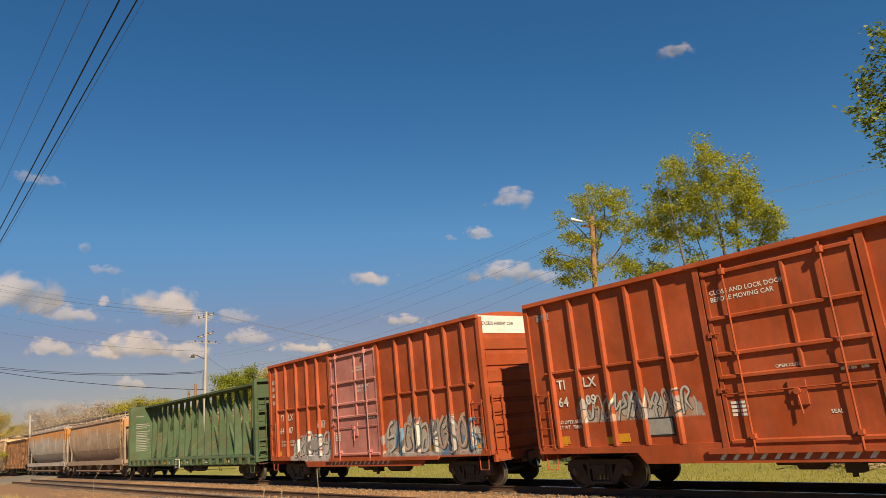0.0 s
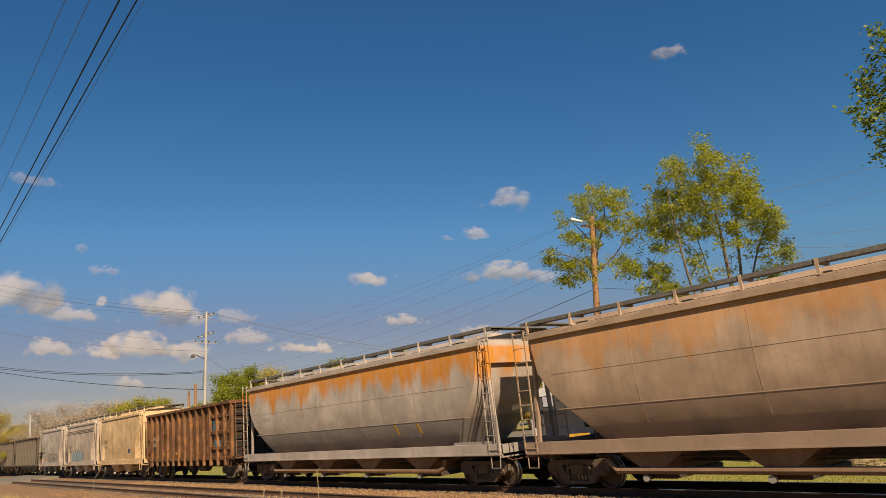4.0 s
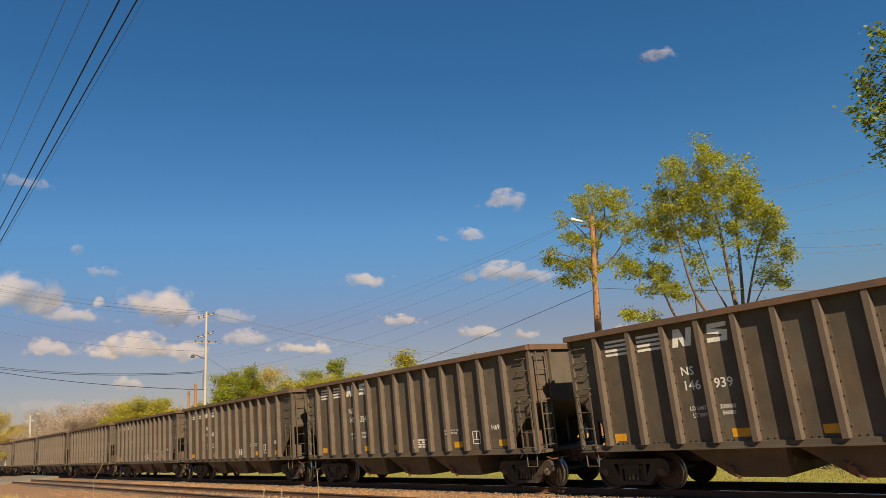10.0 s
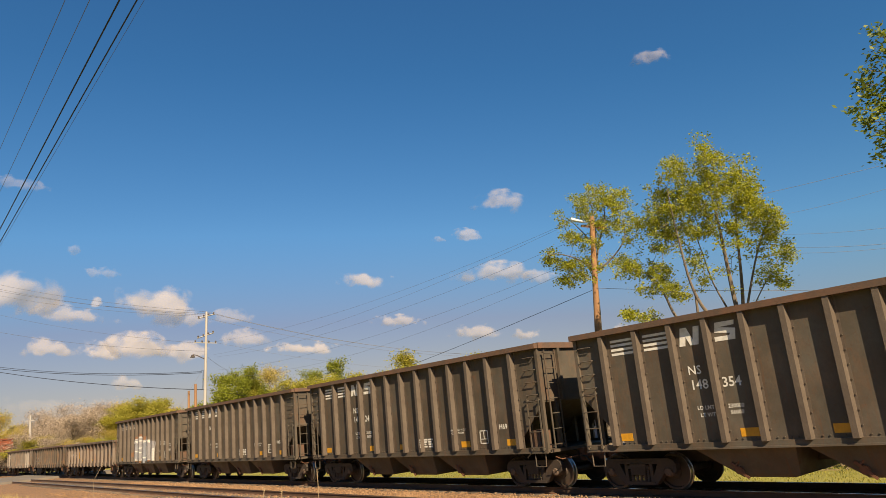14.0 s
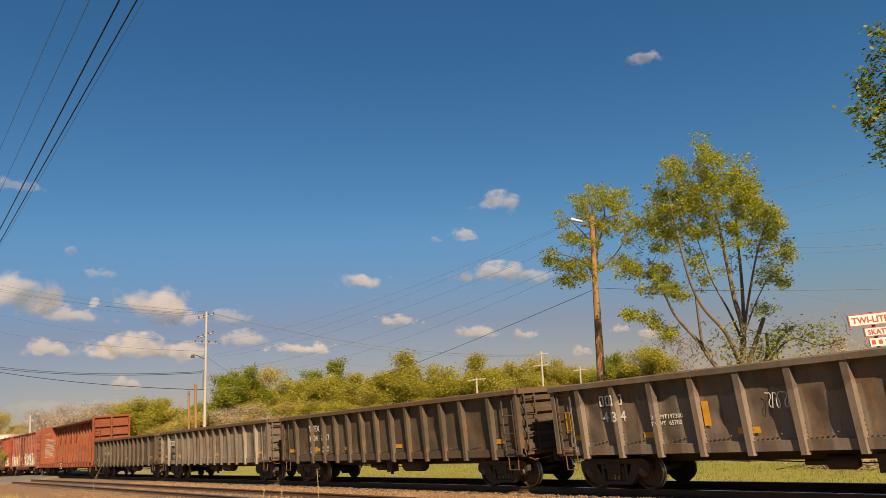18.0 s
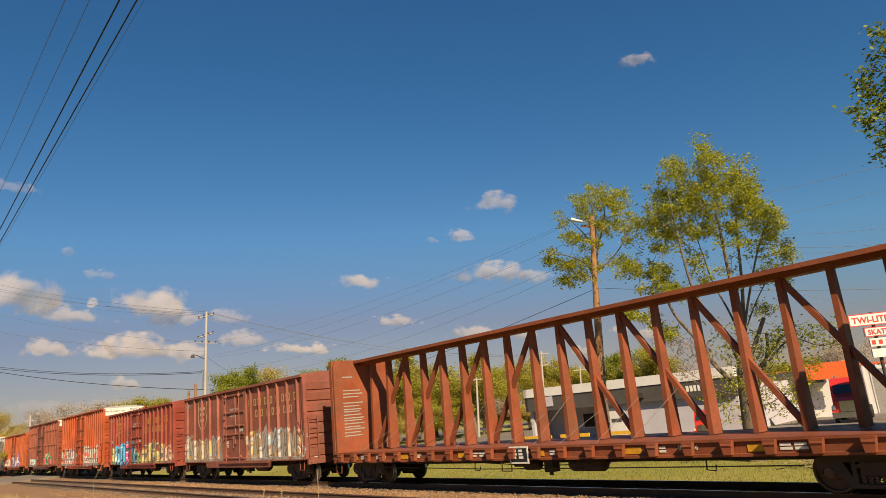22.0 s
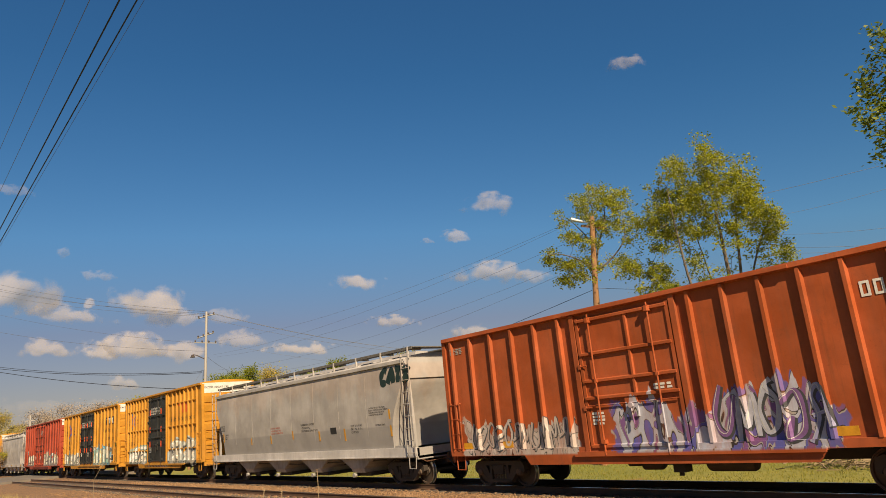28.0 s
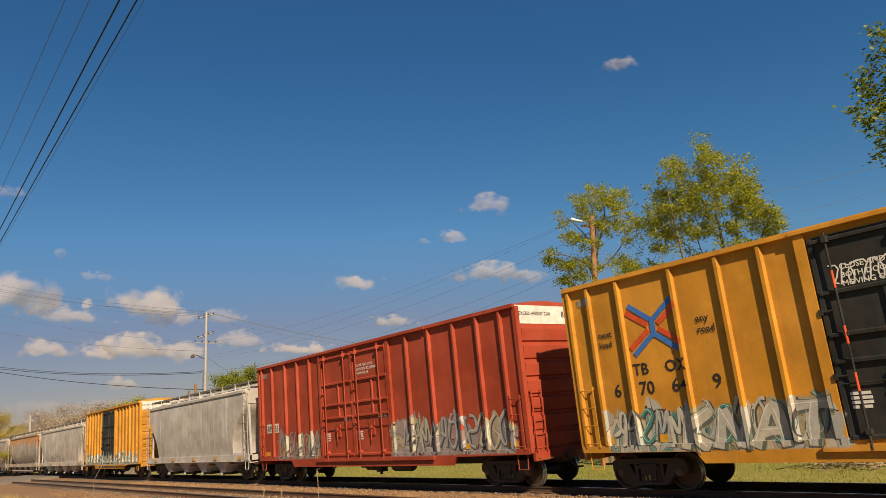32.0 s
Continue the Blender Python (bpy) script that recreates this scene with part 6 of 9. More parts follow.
LEAF_YOUNG = island_material("young_leaf", [(0.20, 0.23, 0.010), (0.44, 0.43, 0.018), (0.32, 0.34, 0.012), (0.50, 0.46, 0.022)], 0.55, 0.5)
LEAF_BUD = island_material("red_bud", [(0.24, 0.13, 0.09), (0.33, 0.19, 0.12), (0.20, 0.17, 0.06)], 0.8, 0.2)


def shade_tree():
    """The forked tree beyond the track, cut back at the top of several limbs."""
    rnd = random.Random(17)
    foot = Vector((-13.75, 11.05, GROUND - 0.1))
    t = thing("tree", "forked roadside tree in fresh yellow-green leaf with cut-back limbs", "tree", at=Matrix.Translation(foot))
    fm, nodes = Form(), []
    D = 30.4
    root = toward(1322, 690, D) - foot
    fm.tube((0, 0, -0.3), root, 0.42, 12, 0.34)
    fm.tube(root, toward(1315, 636, D) - foot, 0.34, 12, 0.24)
    for pts, r0, r1 in (
            ([(1315, 650, D), (1314, 580, D), (1300, 530, D), (1283, 450, D), (1270, 390, D), (1255, 330, D), (1244, 262, D)], 0.20, 0.02),
            ([(1316, 620, D), (1316, 560, D + 0.3), (1312, 490, D + 0.5), (1305, 420, D + 0.6), (1300, 350, D + 0.8), (1296, 300, D + 1)], 0.15, 0.02),
            ([(1318, 575, D), (1328, 510, D - 0.2), (1342, 440, D - 0.4), (1362, 390, D - 0.5), (1380, 372, D - 0.6)], 0.09, 0.015),
            ([(1318, 590, D), (1340, 530, D + 0.5), (1372, 470, D + 0.8), (1396, 430, D + 1)], 0.05, 0.012),
            ([(1308, 640, D), (1285, 590, D - 0.4), (1245, 545, D - 0.7), (1222, 500, D - 0.9), (1205, 440, D - 1), (1190, 380, D - 1.1), (1180, 330, D - 1.2)], 0.15, 0.02),
            ([(1300, 680, D), (1262, 642, D + 0.3), (1236, 605, D + 0.5), (1196, 560, D + 0.7), (1175, 520, D + 0.9), (1150, 490, D + 1), (1118, 470, D + 1)], 0.17, 0.02),
            ([(1244, 620, D + 0.4), (1236, 560, D + 0.2), (1230, 515, D + 0.1)], 0.10, 0.07),
            ([(1312, 600, D), (1292, 555, D + 0.6), (1262, 500, D + 0.9), (1240, 440, D + 1.2), (1215, 370, D + 1.4)], 0.09, 0.015),
            ([(1318, 660, D), (1336, 610, D - 0.3), (1352, 562, D - 0.4)], 0.16, 0.11),
            ([(1340, 690, D), (1358, 625, D + 0.3), (1356, 590, D + 0.3)], 0.12, 0.09),
            ([(1345, 650, D + 0.3), (1380, 600, D + 0.2), (1404, 578, D + 0.1)], 0.10, 0.08),
            ([(1360, 640, D), (1400, 600, D), (1450, 612, D), (1480, 605, D)], 0.06, 0.02),
            ([(1300, 690, D), (1340, 720, D - 0.5), (1400, 690, D - 0.6), (1440, 640, D - 0.7)], 0.05, 0.015),
            ([(1310, 700, D), (1270, 690, D - 0.5), (1220, 660, D - 0.6)], 0.04, 0.012)):
        guide(fm, nodes, foot, pts, r0 * 0.66, r1 * 0.7)
    crown = [(1243, 265, 13, 22, 22), (1262, 280, 16, 16, 14), (1190, 300, 20, 20, 30), (1240, 308, 34, 24, 66), (1298, 302, 28, 20, 40), (1325, 325, 17, 20, 26),
             (1170, 345, 24, 22, 44), (1215, 340, 34, 24, 76), (1270, 340, 40, 26, 96), (1318, 352, 20, 18, 32), (1154, 384, 13, 28, 46), (1190, 376, 34, 22, 64), (1242, 380, 36, 20, 60), (1292, 376, 36, 20, 60),
             (1175, 410, 26, 14, 40), (1215, 412, 30, 12, 28), (1262, 405, 24, 14, 26), (1306, 405, 22, 12, 22), (1350, 374, 20, 16, 40), (1376, 386, 13, 14, 20), (1344, 400, 22, 12, 26), (1366, 415, 13, 10, 12),
             (1198, 440, 28, 14, 18), (1225, 462, 18, 12, 9), (1300, 432, 28, 12, 10), (1340, 440, 24, 18, 13), (1396, 440, 10, 20, 16), (1376, 455, 18, 18, 14), (1360, 490, 22, 12, 15), (1382, 500, 12, 7, 10),
             (1118, 474, 24, 14, 34), (1154, 486, 26, 16, 52), (1186, 512, 22, 12, 28), (1140, 515, 13, 10, 14), (1206, 526, 14, 7, 11), (1240, 490, 18, 18, 8), (1160, 440, 15, 12, 10),
             (1114, 558, 13, 6, 18), (1146, 563, 15, 7, 18), (1166, 577, 12, 7, 12), (1180, 592, 16, 10, 16), (1268, 470, 40, 40, 16), (1340, 548, 30, 8, 12)]
    low = [(1390, 592, 30, 24, 44), (1432, 592, 40, 20, 44), (1365, 612, 22, 22, 22), (1470, 585, 26, 26, 26), (1350, 690, 60, 50, 100), (1420, 670, 40, 50, 80), (1290, 700, 40, 40, 50), (1300, 610, 45, 40, 60), (1340, 640, 40, 40, 50)]
    bud = [(1190, 606, 34, 18, 40), (1235, 620, 30, 16, 30), (1220, 660, 40, 26, 36)]
    tips = fill_crown(fm, nodes, foot, crown, D, rnd)
    me = leaf_mesh("crown", tips, 42, 0.14, 0.058, LEAF_YOUNG, rnd)
    tips2 = fill_crown(fm, nodes, foot, low, D, rnd, -0.3)
    tips3 = fill_crown(fm, nodes, foot, bud, D, rnd, -0.4)
    part("trunk", fm, BARK, t, smooth=True)
    part("crown", me, LEAF_YOUNG, t)
    part("shoot_foliage", leaf_mesh("shoot_foliage", tips2, 10, 0.16, 0.06, LEAF_YOUNG, rnd), LEAF_YOUNG, t)
    part("bud_foliage", leaf_mesh("bud_foliage", tips3, 9, 0.14, 0.045, LEAF_BUD, rnd), LEAF_BUD, t)


shade_tree()


def wood_behind():
    """The trees that close the place behind the camera."""
    rnd = random.Random(77)
    for i in range(26):
        x = -95 + i * 7.0 + rnd.uniform(-2, 2)
        y = -40 - rnd.uniform(0, 10) - (0.0 if x < 20 else 6)
        m = rnd.choice(FAR_KINDS["screen"])
        s = rnd.uniform(1.3, 1.7)
        t = thing("tree", "tall leafy tree of the wood facing the track", "tree", "trees of the near wood", at=pose(x, y, GROUND, 0, 0, rnd.uniform(0, 360)) @ Matrix.Diagonal((s * 1.2, s * 1.2, s, 1)))
        part("trunk", m[0], BARK, t)
        part("crown", m[1], LEAF_DARK, t)


wood_behind()


def pole_tree():
    """The slimmer tree round the street-lamp pole."""
    rnd = random.Random(29)
    D = 33.6
    foot = toward(1078, 790, D)
    foot.z = GROUND
    t = thing("tree", "slender tree in young green leaf around a lamp pole", "tree", at=Matrix.Translation(foot))
    fm, nodes = Form(), []
    fm.tube((0, 0, -0.3), toward(1068, 663, D) - foot, 0.10, 9, 0.09)
    for pts, r0, r1 in (([(1068, 663, D), (1061, 560, D), (1055, 480, D), (1060, 430, D), (1070, 390, D), (1066, 345, D)], 0.09, 0.015), ([(1056, 490, D), (1040, 470, D - 0.4), (1020, 458, D - 0.7), (990, 450, D - 1), (968, 452, D - 1)], 0.05, 0.012),
                        ([(1056, 470, D), (1045, 430, D + 0.5), (1020, 400, D + 0.8), (1000, 385, D + 1)], 0.05, 0.012), ([(1058, 450, D), (1050, 380, D - 0.5), (1040, 340, D - 0.6)], 0.04, 0.012), ([(1056, 480, D), (1085, 455, D), (1105, 420, D), (1100, 370, D)], 0.05, 0.012)):
        guide(fm, nodes, foot, pts, r0, r1)
    rows = [(1066, 348, 30, 20, 60), (1096, 366, 20, 24, 42), (1045, 376, 22, 18, 30), (1112, 395, 16, 14, 22), (1020, 350, 12, 7, 8), (1030, 366, 10, 9, 10), (1066, 400, 30, 16, 40), (1110, 420, 14, 12, 16),
            (1128, 402, 11, 16, 14), (1014, 420, 20, 12, 26), (1045, 430, 24, 12, 32), (984, 450, 16, 9, 20), (1004, 470, 24, 11, 38), (1046, 465, 24, 11, 32), (969, 460, 9, 9, 13), (1000, 496, 13, 9, 20), (1030, 490, 20, 9, 22),
            (1090, 462, 20, 10, 16), (1112, 470, 12, 8, 10), (990, 382, 5, 18, 7), (1140, 440, 10, 10, 8), (1000, 400, 10, 8, 6)]
    tips = fill_crown(fm, nodes, foot, rows, D, rnd)
    part("trunk", fm, BARK, t, smooth=True)
    part("crown", leaf_mesh("crown", tips, 38, 0.135, 0.058, LEAF_YOUNG, rnd), LEAF_YOUNG, t)


pole_tree()


def corner_tree():
    """The tree whose outer twigs hang at the edge of the view."""
    rnd = random.Random(41)
    foot = Vector((2.6, 10.2, GROUND))
    t = thing("tree", "tall tree with dark green leaves on hanging outer twigs", "tree", at=Matrix.Translation(foot))
    fm, tips = Form(), []
    limb(fm, Vector((0, 0, -0.2)), Vector((0, 0, 6.5)), 0.3, 0.22, 10)
    for tx, ty in ((1560, 90), (1540, 125), (1542, 170), (1520, 195), (1548, 235), (1555, 65), (1562, 190), (1530, 150), (1535, 215), (1560, 260)):
        q = toward(tx + rnd.uniform(-4, 4), ty, 25.5) - foot
        s = Vector((0, 0, rnd.uniform(6.0, 8.2)))
        mid = (s + q) / 2 + Vector((0, 0, 0.5))
        limb(fm, s, mid, 0.09, 0.05, 6)
        limb(fm, mid, q, 0.05, 0.012, 5)
        for k in range(4):
            tips.append((mid.lerp(q, 0.55 + 0.15 * k), (q - mid).normalized()))
            tips.append((mid.lerp(q, 0.75 + 0.09 * k) + Vector((rnd.gauss(0, 0.15), rnd.gauss(0, 0.15), rnd.gauss(0, 0.2))), (q - mid).normalized()))
    for i in range(7):
        grow(fm, tips, Vector((0, 0, 6.2)), Vector((0.6 + rnd.gauss(0, 0.4), 0.4 + rnd.gauss(0, 0.5), 0.8)).normalized(), 2.2, 0.1, 2, rnd, 0.6)
    part("trunk", fm, BARK, t, smooth=True)
    part("crown", leaf_mesh("crown", tips, 40, 0.17, 0.085, LEAF_MID, rnd), LEAF_MID, t)


LEAF_MID = island_material("mid_leaf", [(0.08, 0.12, 0.012), (0.18, 0.23, 0.018), (0.28, 0.30, 0.03)], 0.6, 0.4)
corner_tree()


# ---------------------------------------------------------------- poles and wires
POLE_WOOD = surface("weathered_pole", (0.36, 0.19, 0.085), (0.20, 0.11, 0.06), 2.5, 0.9, 0.0, 0.5, (4, 4, 0.3))
POLE_WHITE = surface("whitened_pole", (0.44, 0.41, 0.375), (0.32, 0.29, 0.26), 2.5, 0.85, 0.0, 0.3, (4, 4, 0.3))
WIRE = plain("cable_black", (0.012, 0.012, 0.014), 0.6)
WIRE_OLD = plain("weathered_cable", (0.13, 0.13, 0.14), 0.6)
PORCELAIN = plain("insulator", (0.10, 0.08, 0.07), 0.3)
ALU = plain("painted_aluminium", (0.62, 0.62, 0.60), 0.4, 0.3)
EAST = Vector((0.76, 0.65, 0))


def lamp_pole():
    base, top = Vector((-20.35, 9.95, GROUND)), toward(1047, 384, 33.1)
    t = thing("street_lamp", "brown wooden utility pole with a street lamp arm", "street lamp", at=Matrix.Translation(base))
    h = top - base
    part("pole", Form().tube((0, 0, -0.3), h, 0.17, 12, 0.12), POLE_WOOD, t, smooth=True)
    a = toward(1045, 396, 33.1) - base
    b = toward(1012, 389, 33.0) - base
    part("lamp_arm", Form().tube(a, b, 0.03, 8), ALU, t)
    d = (a - b).normalized()
    part("lamp_head", Form().tube(b - d * 0.05, b + d * 0.55, 0.10, 10, 0.06), ALU, t, smooth=True)
    part("cross_arm", Form().beam(toward(1028, 400, 33.1) - base, toward(1072, 404, 33.3) - base, 0.09, 0.11), POLE_WOOD, t)
    return base


def white_pole():
    base = Vector((-67.3, 9.4, GROUND))
    t = thing("utility_pole", "white-washed utility pole with three cross arms and a lamp", "utility pole", at=Matrix.Translation(base))
    D = 72.0
    top = toward(365.5, 552, D) - base
    part("pole", Form().tube((0, 0, -0.3), top, 0.17, 12, 0.11), POLE_WHITE, t, smooth=True)
    for y, x0, x1, dy in ((560, 350, 380, -8), (594, 349, 379, -10), (607, 343, 384, 1)):
        p, q = toward(x0, y - dy / 2, D) - base, toward(x1, y + dy / 2, D) - base
        arm = part("cross_arm", Form().beam(p, q, 0.075, 0.085), GREYP, t)
        for i in range(4):
            c = p.lerp(q, 0.06 + 0.88 * i / 3)
            part("insulator", Form().lathe([(0.03, 0.0), (0.09, 0.05), (0.05, 0.1), (0.10, 0.14), (0.04, 0.24)], 8, 2), PORCELAIN, arm, at=Matrix.Translation(c))
    a, b, c = toward(363, 636, D) - base, toward(348, 629, D) - base, toward(341, 628, D) - base
    part("lamp_arm", Form().pipe([a, b, c], 0.05, 6), STEEL_DARK, t)
    part("lamp_head", Form().tube(c, c + Vector((0, 0, -0.28)), 0.1, 10, 0.24), STEEL_DARK, t)
    part("cable_drop", Form().pipe([toward(362, 690, D) - base + Vector((0.1, -0.2, 0)), toward(364, 655, D) - base + Vector((0, -0.25, 0)), toward(357, 656, D) - base], 0.03, 5), WIRE, t)


lamp_pole()
white_pole()


def plain_pole(x, y_top, dist, mat, label, r=0.15, arms=(), x_foot=None):
    top = toward(x, y_top, dist)
    foot = toward(x if x_foot is None else x_foot, y_top + 60, dist)
    base = Vector((foot.x, foot.y, GROUND))
    t = thing("utility_pole", label, "utility pole", at=Matrix.Translation(base))
    part("pole", Form().tube((0, 0, -0.3), top - base, r, 10, r * 0.75), mat, t, smooth=True)
    for y, half in arms:
        p = toward(x, y, dist) - base
        part("cross_arm", Form().beam(p - EAST * half, p + EAST * half, 0.12, 0.12), mat, t)


plain_pole(346, 680, 69.5, POLE_WOOD, "short brown wooden pole beside the crossing", 0.16)
plain_pole(334, 692, 74, POLE_WOOD, "brown wooden pole near the crossing", 0.14)
plain_pole(54, 735, 120, POLE_WHITE, "pale utility pole with a transformer near the woods", 0.2, ((745, 0.8),))
plain_pole(957, 622, 88, POLE_WHITE, "pale utility pole with cross arms before the wood", 0.16, ((627, 1.0), (647, 1.0)))
plain_pole(843, 668, 80, POLE_WHITE, "low pale pole with one cross arm before the wood", 0.14, ((672, 1.1),))
plain_pole(1026, 648, 88, POLE_WHITE, "pale pole with a cross arm behind the trees", 0.14, ((655, 0.8),))


def wire(points, r, label, sag=0.0):
    """A cable through directions of view at given distances, hanging a little between them."""
    fm = Form()
    ps = [toward(x, y, d) for x, y, d in points]
    out = []
    for p, q in zip(ps[:-1], ps[1:]):
        for i in range(14):
            t = i / 14
            out.append(p.lerp(q, t) - Vector((0, 0, sag * 4 * t * (1 - t))))
    out.append(ps[-1])
    fm.pipe(out, r * 0.62 if label == W1 else r * 0.8, 5)
    tagged(new("overhead_wire", fm.mesh("overhead_wire", WIRE if label == W2 else WIRE_OLD, True)), label, "cable", "overhead wires")


W1 = "thin black overhead wire"
W2 = "thick black overhead cable"
for x0, y0, x1, y1, r in ((-20, 310, 135, -45, 0.010), (-20, 382, 180, -45, 0.010), (-20, 444, 235, -45, 0.020), (-20, 464, 268, -45, 0.018), (-20, 470, 282, -45, 0.007)):
    wire([(x0, y0, 30), (x1, y1, 12)], r, W2 if r > 0.015 else W1)
for (x0, y0), (x1, y1), r in (((-20, 500), (366, 552), 0.025), ((-20, 508), (358, 558), 0.025), ((-20, 512), (378, 556), 0.025), ((-20, 520), (352, 560), 0.02), ((-20, 553), (345, 607), 0.02), ((-20, 585), (362, 622), 0.025)):
    wire([(x0, y0, 110), (x1, y1, 72)], r, W1, 0.5)
wire([(-20, 651, 95), (357, 660, 72)], 0.035, W2, 0.5)
wire([(-20, 656, 95), (362, 690, 72)], 0.04, W2, 0.4)
wire([(-20, 648, 95), (357, 658, 72)], 0.03, W2, 0.5)
for (x0, y0), (x1, y1), r in (((366, 552), (957, 628), 0.025), ((378, 556), (963, 627), 0.025), ((352, 560), (951, 630), 0.02), ((384, 607), (957, 648), 0.015), ((362, 628), (480, 652), 0.02)):
    wire([(x0, y0, 72), (x1, y1, 88)], r, W1, 1.4)
for (x0, y0), (x1, y1) in (((380, 605), (1000, 397)), ((378, 628), (1000, 400)), ((384, 632), (1000, 432)), ((388, 655), (985, 476)), ((460, 660), (985, 490))):
    wire([(x0, y0, 72), (x1, y1, 33.5)], 0.010, W1, 0.9)
wire([(366, 690, 72), (560, 715, 60), (660, 672, 50), (1048, 514, 33)], 0.016, W2, 0.1)
wire([(355, 660, 72), (318, 720, 70)], 0.015, W1)
for (x0, y0), (x1, y1), r in (((1048, 510), (1620, 510), 0.016), ((1072, 402), (1620, 278), 0.014), ((1360, 385), (1620, 318), 0.010), ((1380, 415), (1620, 396), 0.010), ((1380, 437), (1620, 426), 0.014), ((1380, 448), (1620, 433), 0.010), ((1370, 512), (1620, 548), 0.008)):
    wire([(x0, y0, 33), (x1, y1, 34)], r, W1, 0.12)


# ---------------------------------------------------------------- shops, trucks and the sign beyond the track
WALL_GREY = surface("pale_grey_render", (0.52, 0.50, 0.55), (0.44, 0.42, 0.46), 0.8, 0.85, 0.0, 0.1)
FASCIA = surface("dark_fascia", (0.09, 0.08, 0.075), (0.06, 0.055, 0.05), 1.0, 0.6, 0.0, 0.1)
WALL_WHITE = surface("white_cladding", (0.72, 0.70, 0.68), (0.62, 0.60, 0.57), 1.2, 0.7, 0.0, 0.2)
RED_PAINT = plain("truck_red", (0.55, 0.03, 0.02), 0.35)
ORANGE_SIGN = plain("orange_panel", (0.75, 0.14, 0.03), 0.5)
GLASS, gn, gl, gb = mat_base("dark_glass", 0.08)
gb.inputs["Base Color"].default_value = (0.02, 0.025, 0.03, 1)
CHROME = plain("chrome", (0.6, 0.6, 0.6), 0.2, 1.0)
YELLOW_BAR = plain("yellow_rail_paint", (0.70, 0.40, 0.03), 0.5)


def tool_shop():
    ang = math.degrees(math.atan2(1.51, 11.68))
    b = thing("shop_building", "low grey shop building with a dark sign fascia", "building", at=pose(-38.67, 25.0, GROUND, 0, 0, ang))
    Lb, h = 16.5, 4.2
    for x0, x1, y0, y1 in ((0, 0.25, 0.01, 13.8), (6.2, Lb, 0, 0.25), (0.25, 6.2, 2.4, 2.6), (6.2, 6.4, 0.25, 2.5), (Lb - 0.25, Lb, 0.25, 13.8), (0, Lb, 13.8, 14)):
        part("wall", Form().box(x0, x1, y0, y1, 0, 3.0), WALL_GREY, b)
    part("fascia", Form().box(-0.15, Lb + 0.1, -0.35, -0.1, 2.45, 3.55).box(-0.15, 0.1, -0.35, 14, 2.45, 3.55), FASCIA, b)
    part("parapet", Form().box(-0.2, Lb + 0.15, -0.42, 0.1, 3.55, h).box(-0.2, 0.1, -0.42, 14, 3.55, h), WALL_WHITE, b)
    part("roof", Form().box(0, Lb, 0, 14, 3.0, 3.3), FASCIA, b)
    part("soffit", Form().box(0, 6.2, -0.3, 2.5, 2.9, 3.0), WALL_GREY, b)
    for x in (1.2, 6.1):
        part("porch_post", Form().box(x - 0.07, x + 0.07, -0.2, -0.06, 0, 2.45), FASCIA, b)
    w = part("window", Form().box(3.4, 4.3, 2.33, 2.42, 0.9, 1.9), GLASS, b)
    part("window_sill", Form().box(3.3, 4.4, 2.26, 2.4, 0.82, 0.9), WALL_WHITE, w)
    d = part("door", Form().box(6.9, 8.3, -0.05, 0.03, 0, 2.2), WALL_WHITE, b)
    part("door_sign", Form().box(7.2, 8.0, -0.065, -0.05, 1.2, 1.45), FASCIA, d)
    part("downpipe", Form().tube((9.0, -0.08, 0), (9.0, -0.08, 2.5), 0.05, 8), FASCIA, b)
    part("wall_light", Form().box(9.8, 10.2, -0.55, -0.3, 2.75, 3.1), STEEL_DARK, b)
    fm = Form().box(11.6, 12.2, -0.37, -0.352, 2.78, 3.3)
    part("fascia_emblem", fm, WHITE, b)
    for i, k in enumerate((0.30, 0.10, 0.32, 0.34, 0.28, 0.26, 0.26, 0.10, 0.28)):
        x = 12.75 + i * 0.27
        part("fascia_mark", Form().box(x, x + k * 0.58, -0.37, -0.352, 2.86, 3.24), WHITE, b)
    part("notice_board", Form().box(1.6, 2.5, -0.4, -0.36, 2.75, 3.5), WALL_GREY, b)
    for x0, x1 in ((4.2, 6.6), (7.3, 10.0), (0.8, 3.4)):
        g = thing("guard_rail", "yellow painted guard rail in the shop yard", "barrier", "yard guard rails", at=pose(-38.67, 25.0, GROUND + 0.03, 0, 0, ang) @ pose(0, -2.4, 0))
        part("rail", Form().box(x0, x1, -0.06, 0.06, 0.42, 0.66), YELLOW_BAR, g)
        for x in (x0 + 0.2, x1 - 0.2):
            part("post", Form().box(x - 0.05, x + 0.05, -0.05, 0.05, 0, 0.45), YELLOW_BAR, g)


def warehouse():
    o = toward(1262, 760, 62)
    b = thing("warehouse", "white clad warehouse with a red roof band", "building", at=pose(o.x, o.y, GROUND, 0, 0, 14))
    Lb, h = 34.0, toward(1380, 662, 64).z - GROUND
    part("wall", Form().box(0, Lb, 0, 16, 0, h), WALL_WHITE, b)
    part("roof_band", Form().box(-0.05, Lb, -0.08, 0.2, h, h + 0.12), ORANGE_SIGN, b)
    part("canopy", Form().box(1.0, 9.0, -1.6, 0, 2.6, 3.6), FASCIA, b)
    cl = Form()
    x = 9.2
    while x < Lb:
        cl.box(x, x + 0.12, -0.05, 0.0, 0, h)
        x += 0.45
    tagged(part("cladding_rib", cl, WALL_WHITE, b), kind="stuff")
    part("orange_panel", Form().box(7.8, 10.8, -1.75, -1.62, 2.8, 4.0), ORANGE_SIGN, b, "orange sign panel")
    part("roller_door", Form().box(12, 15, -0.06, -0.005, 0, 3.2), GREYP, b)


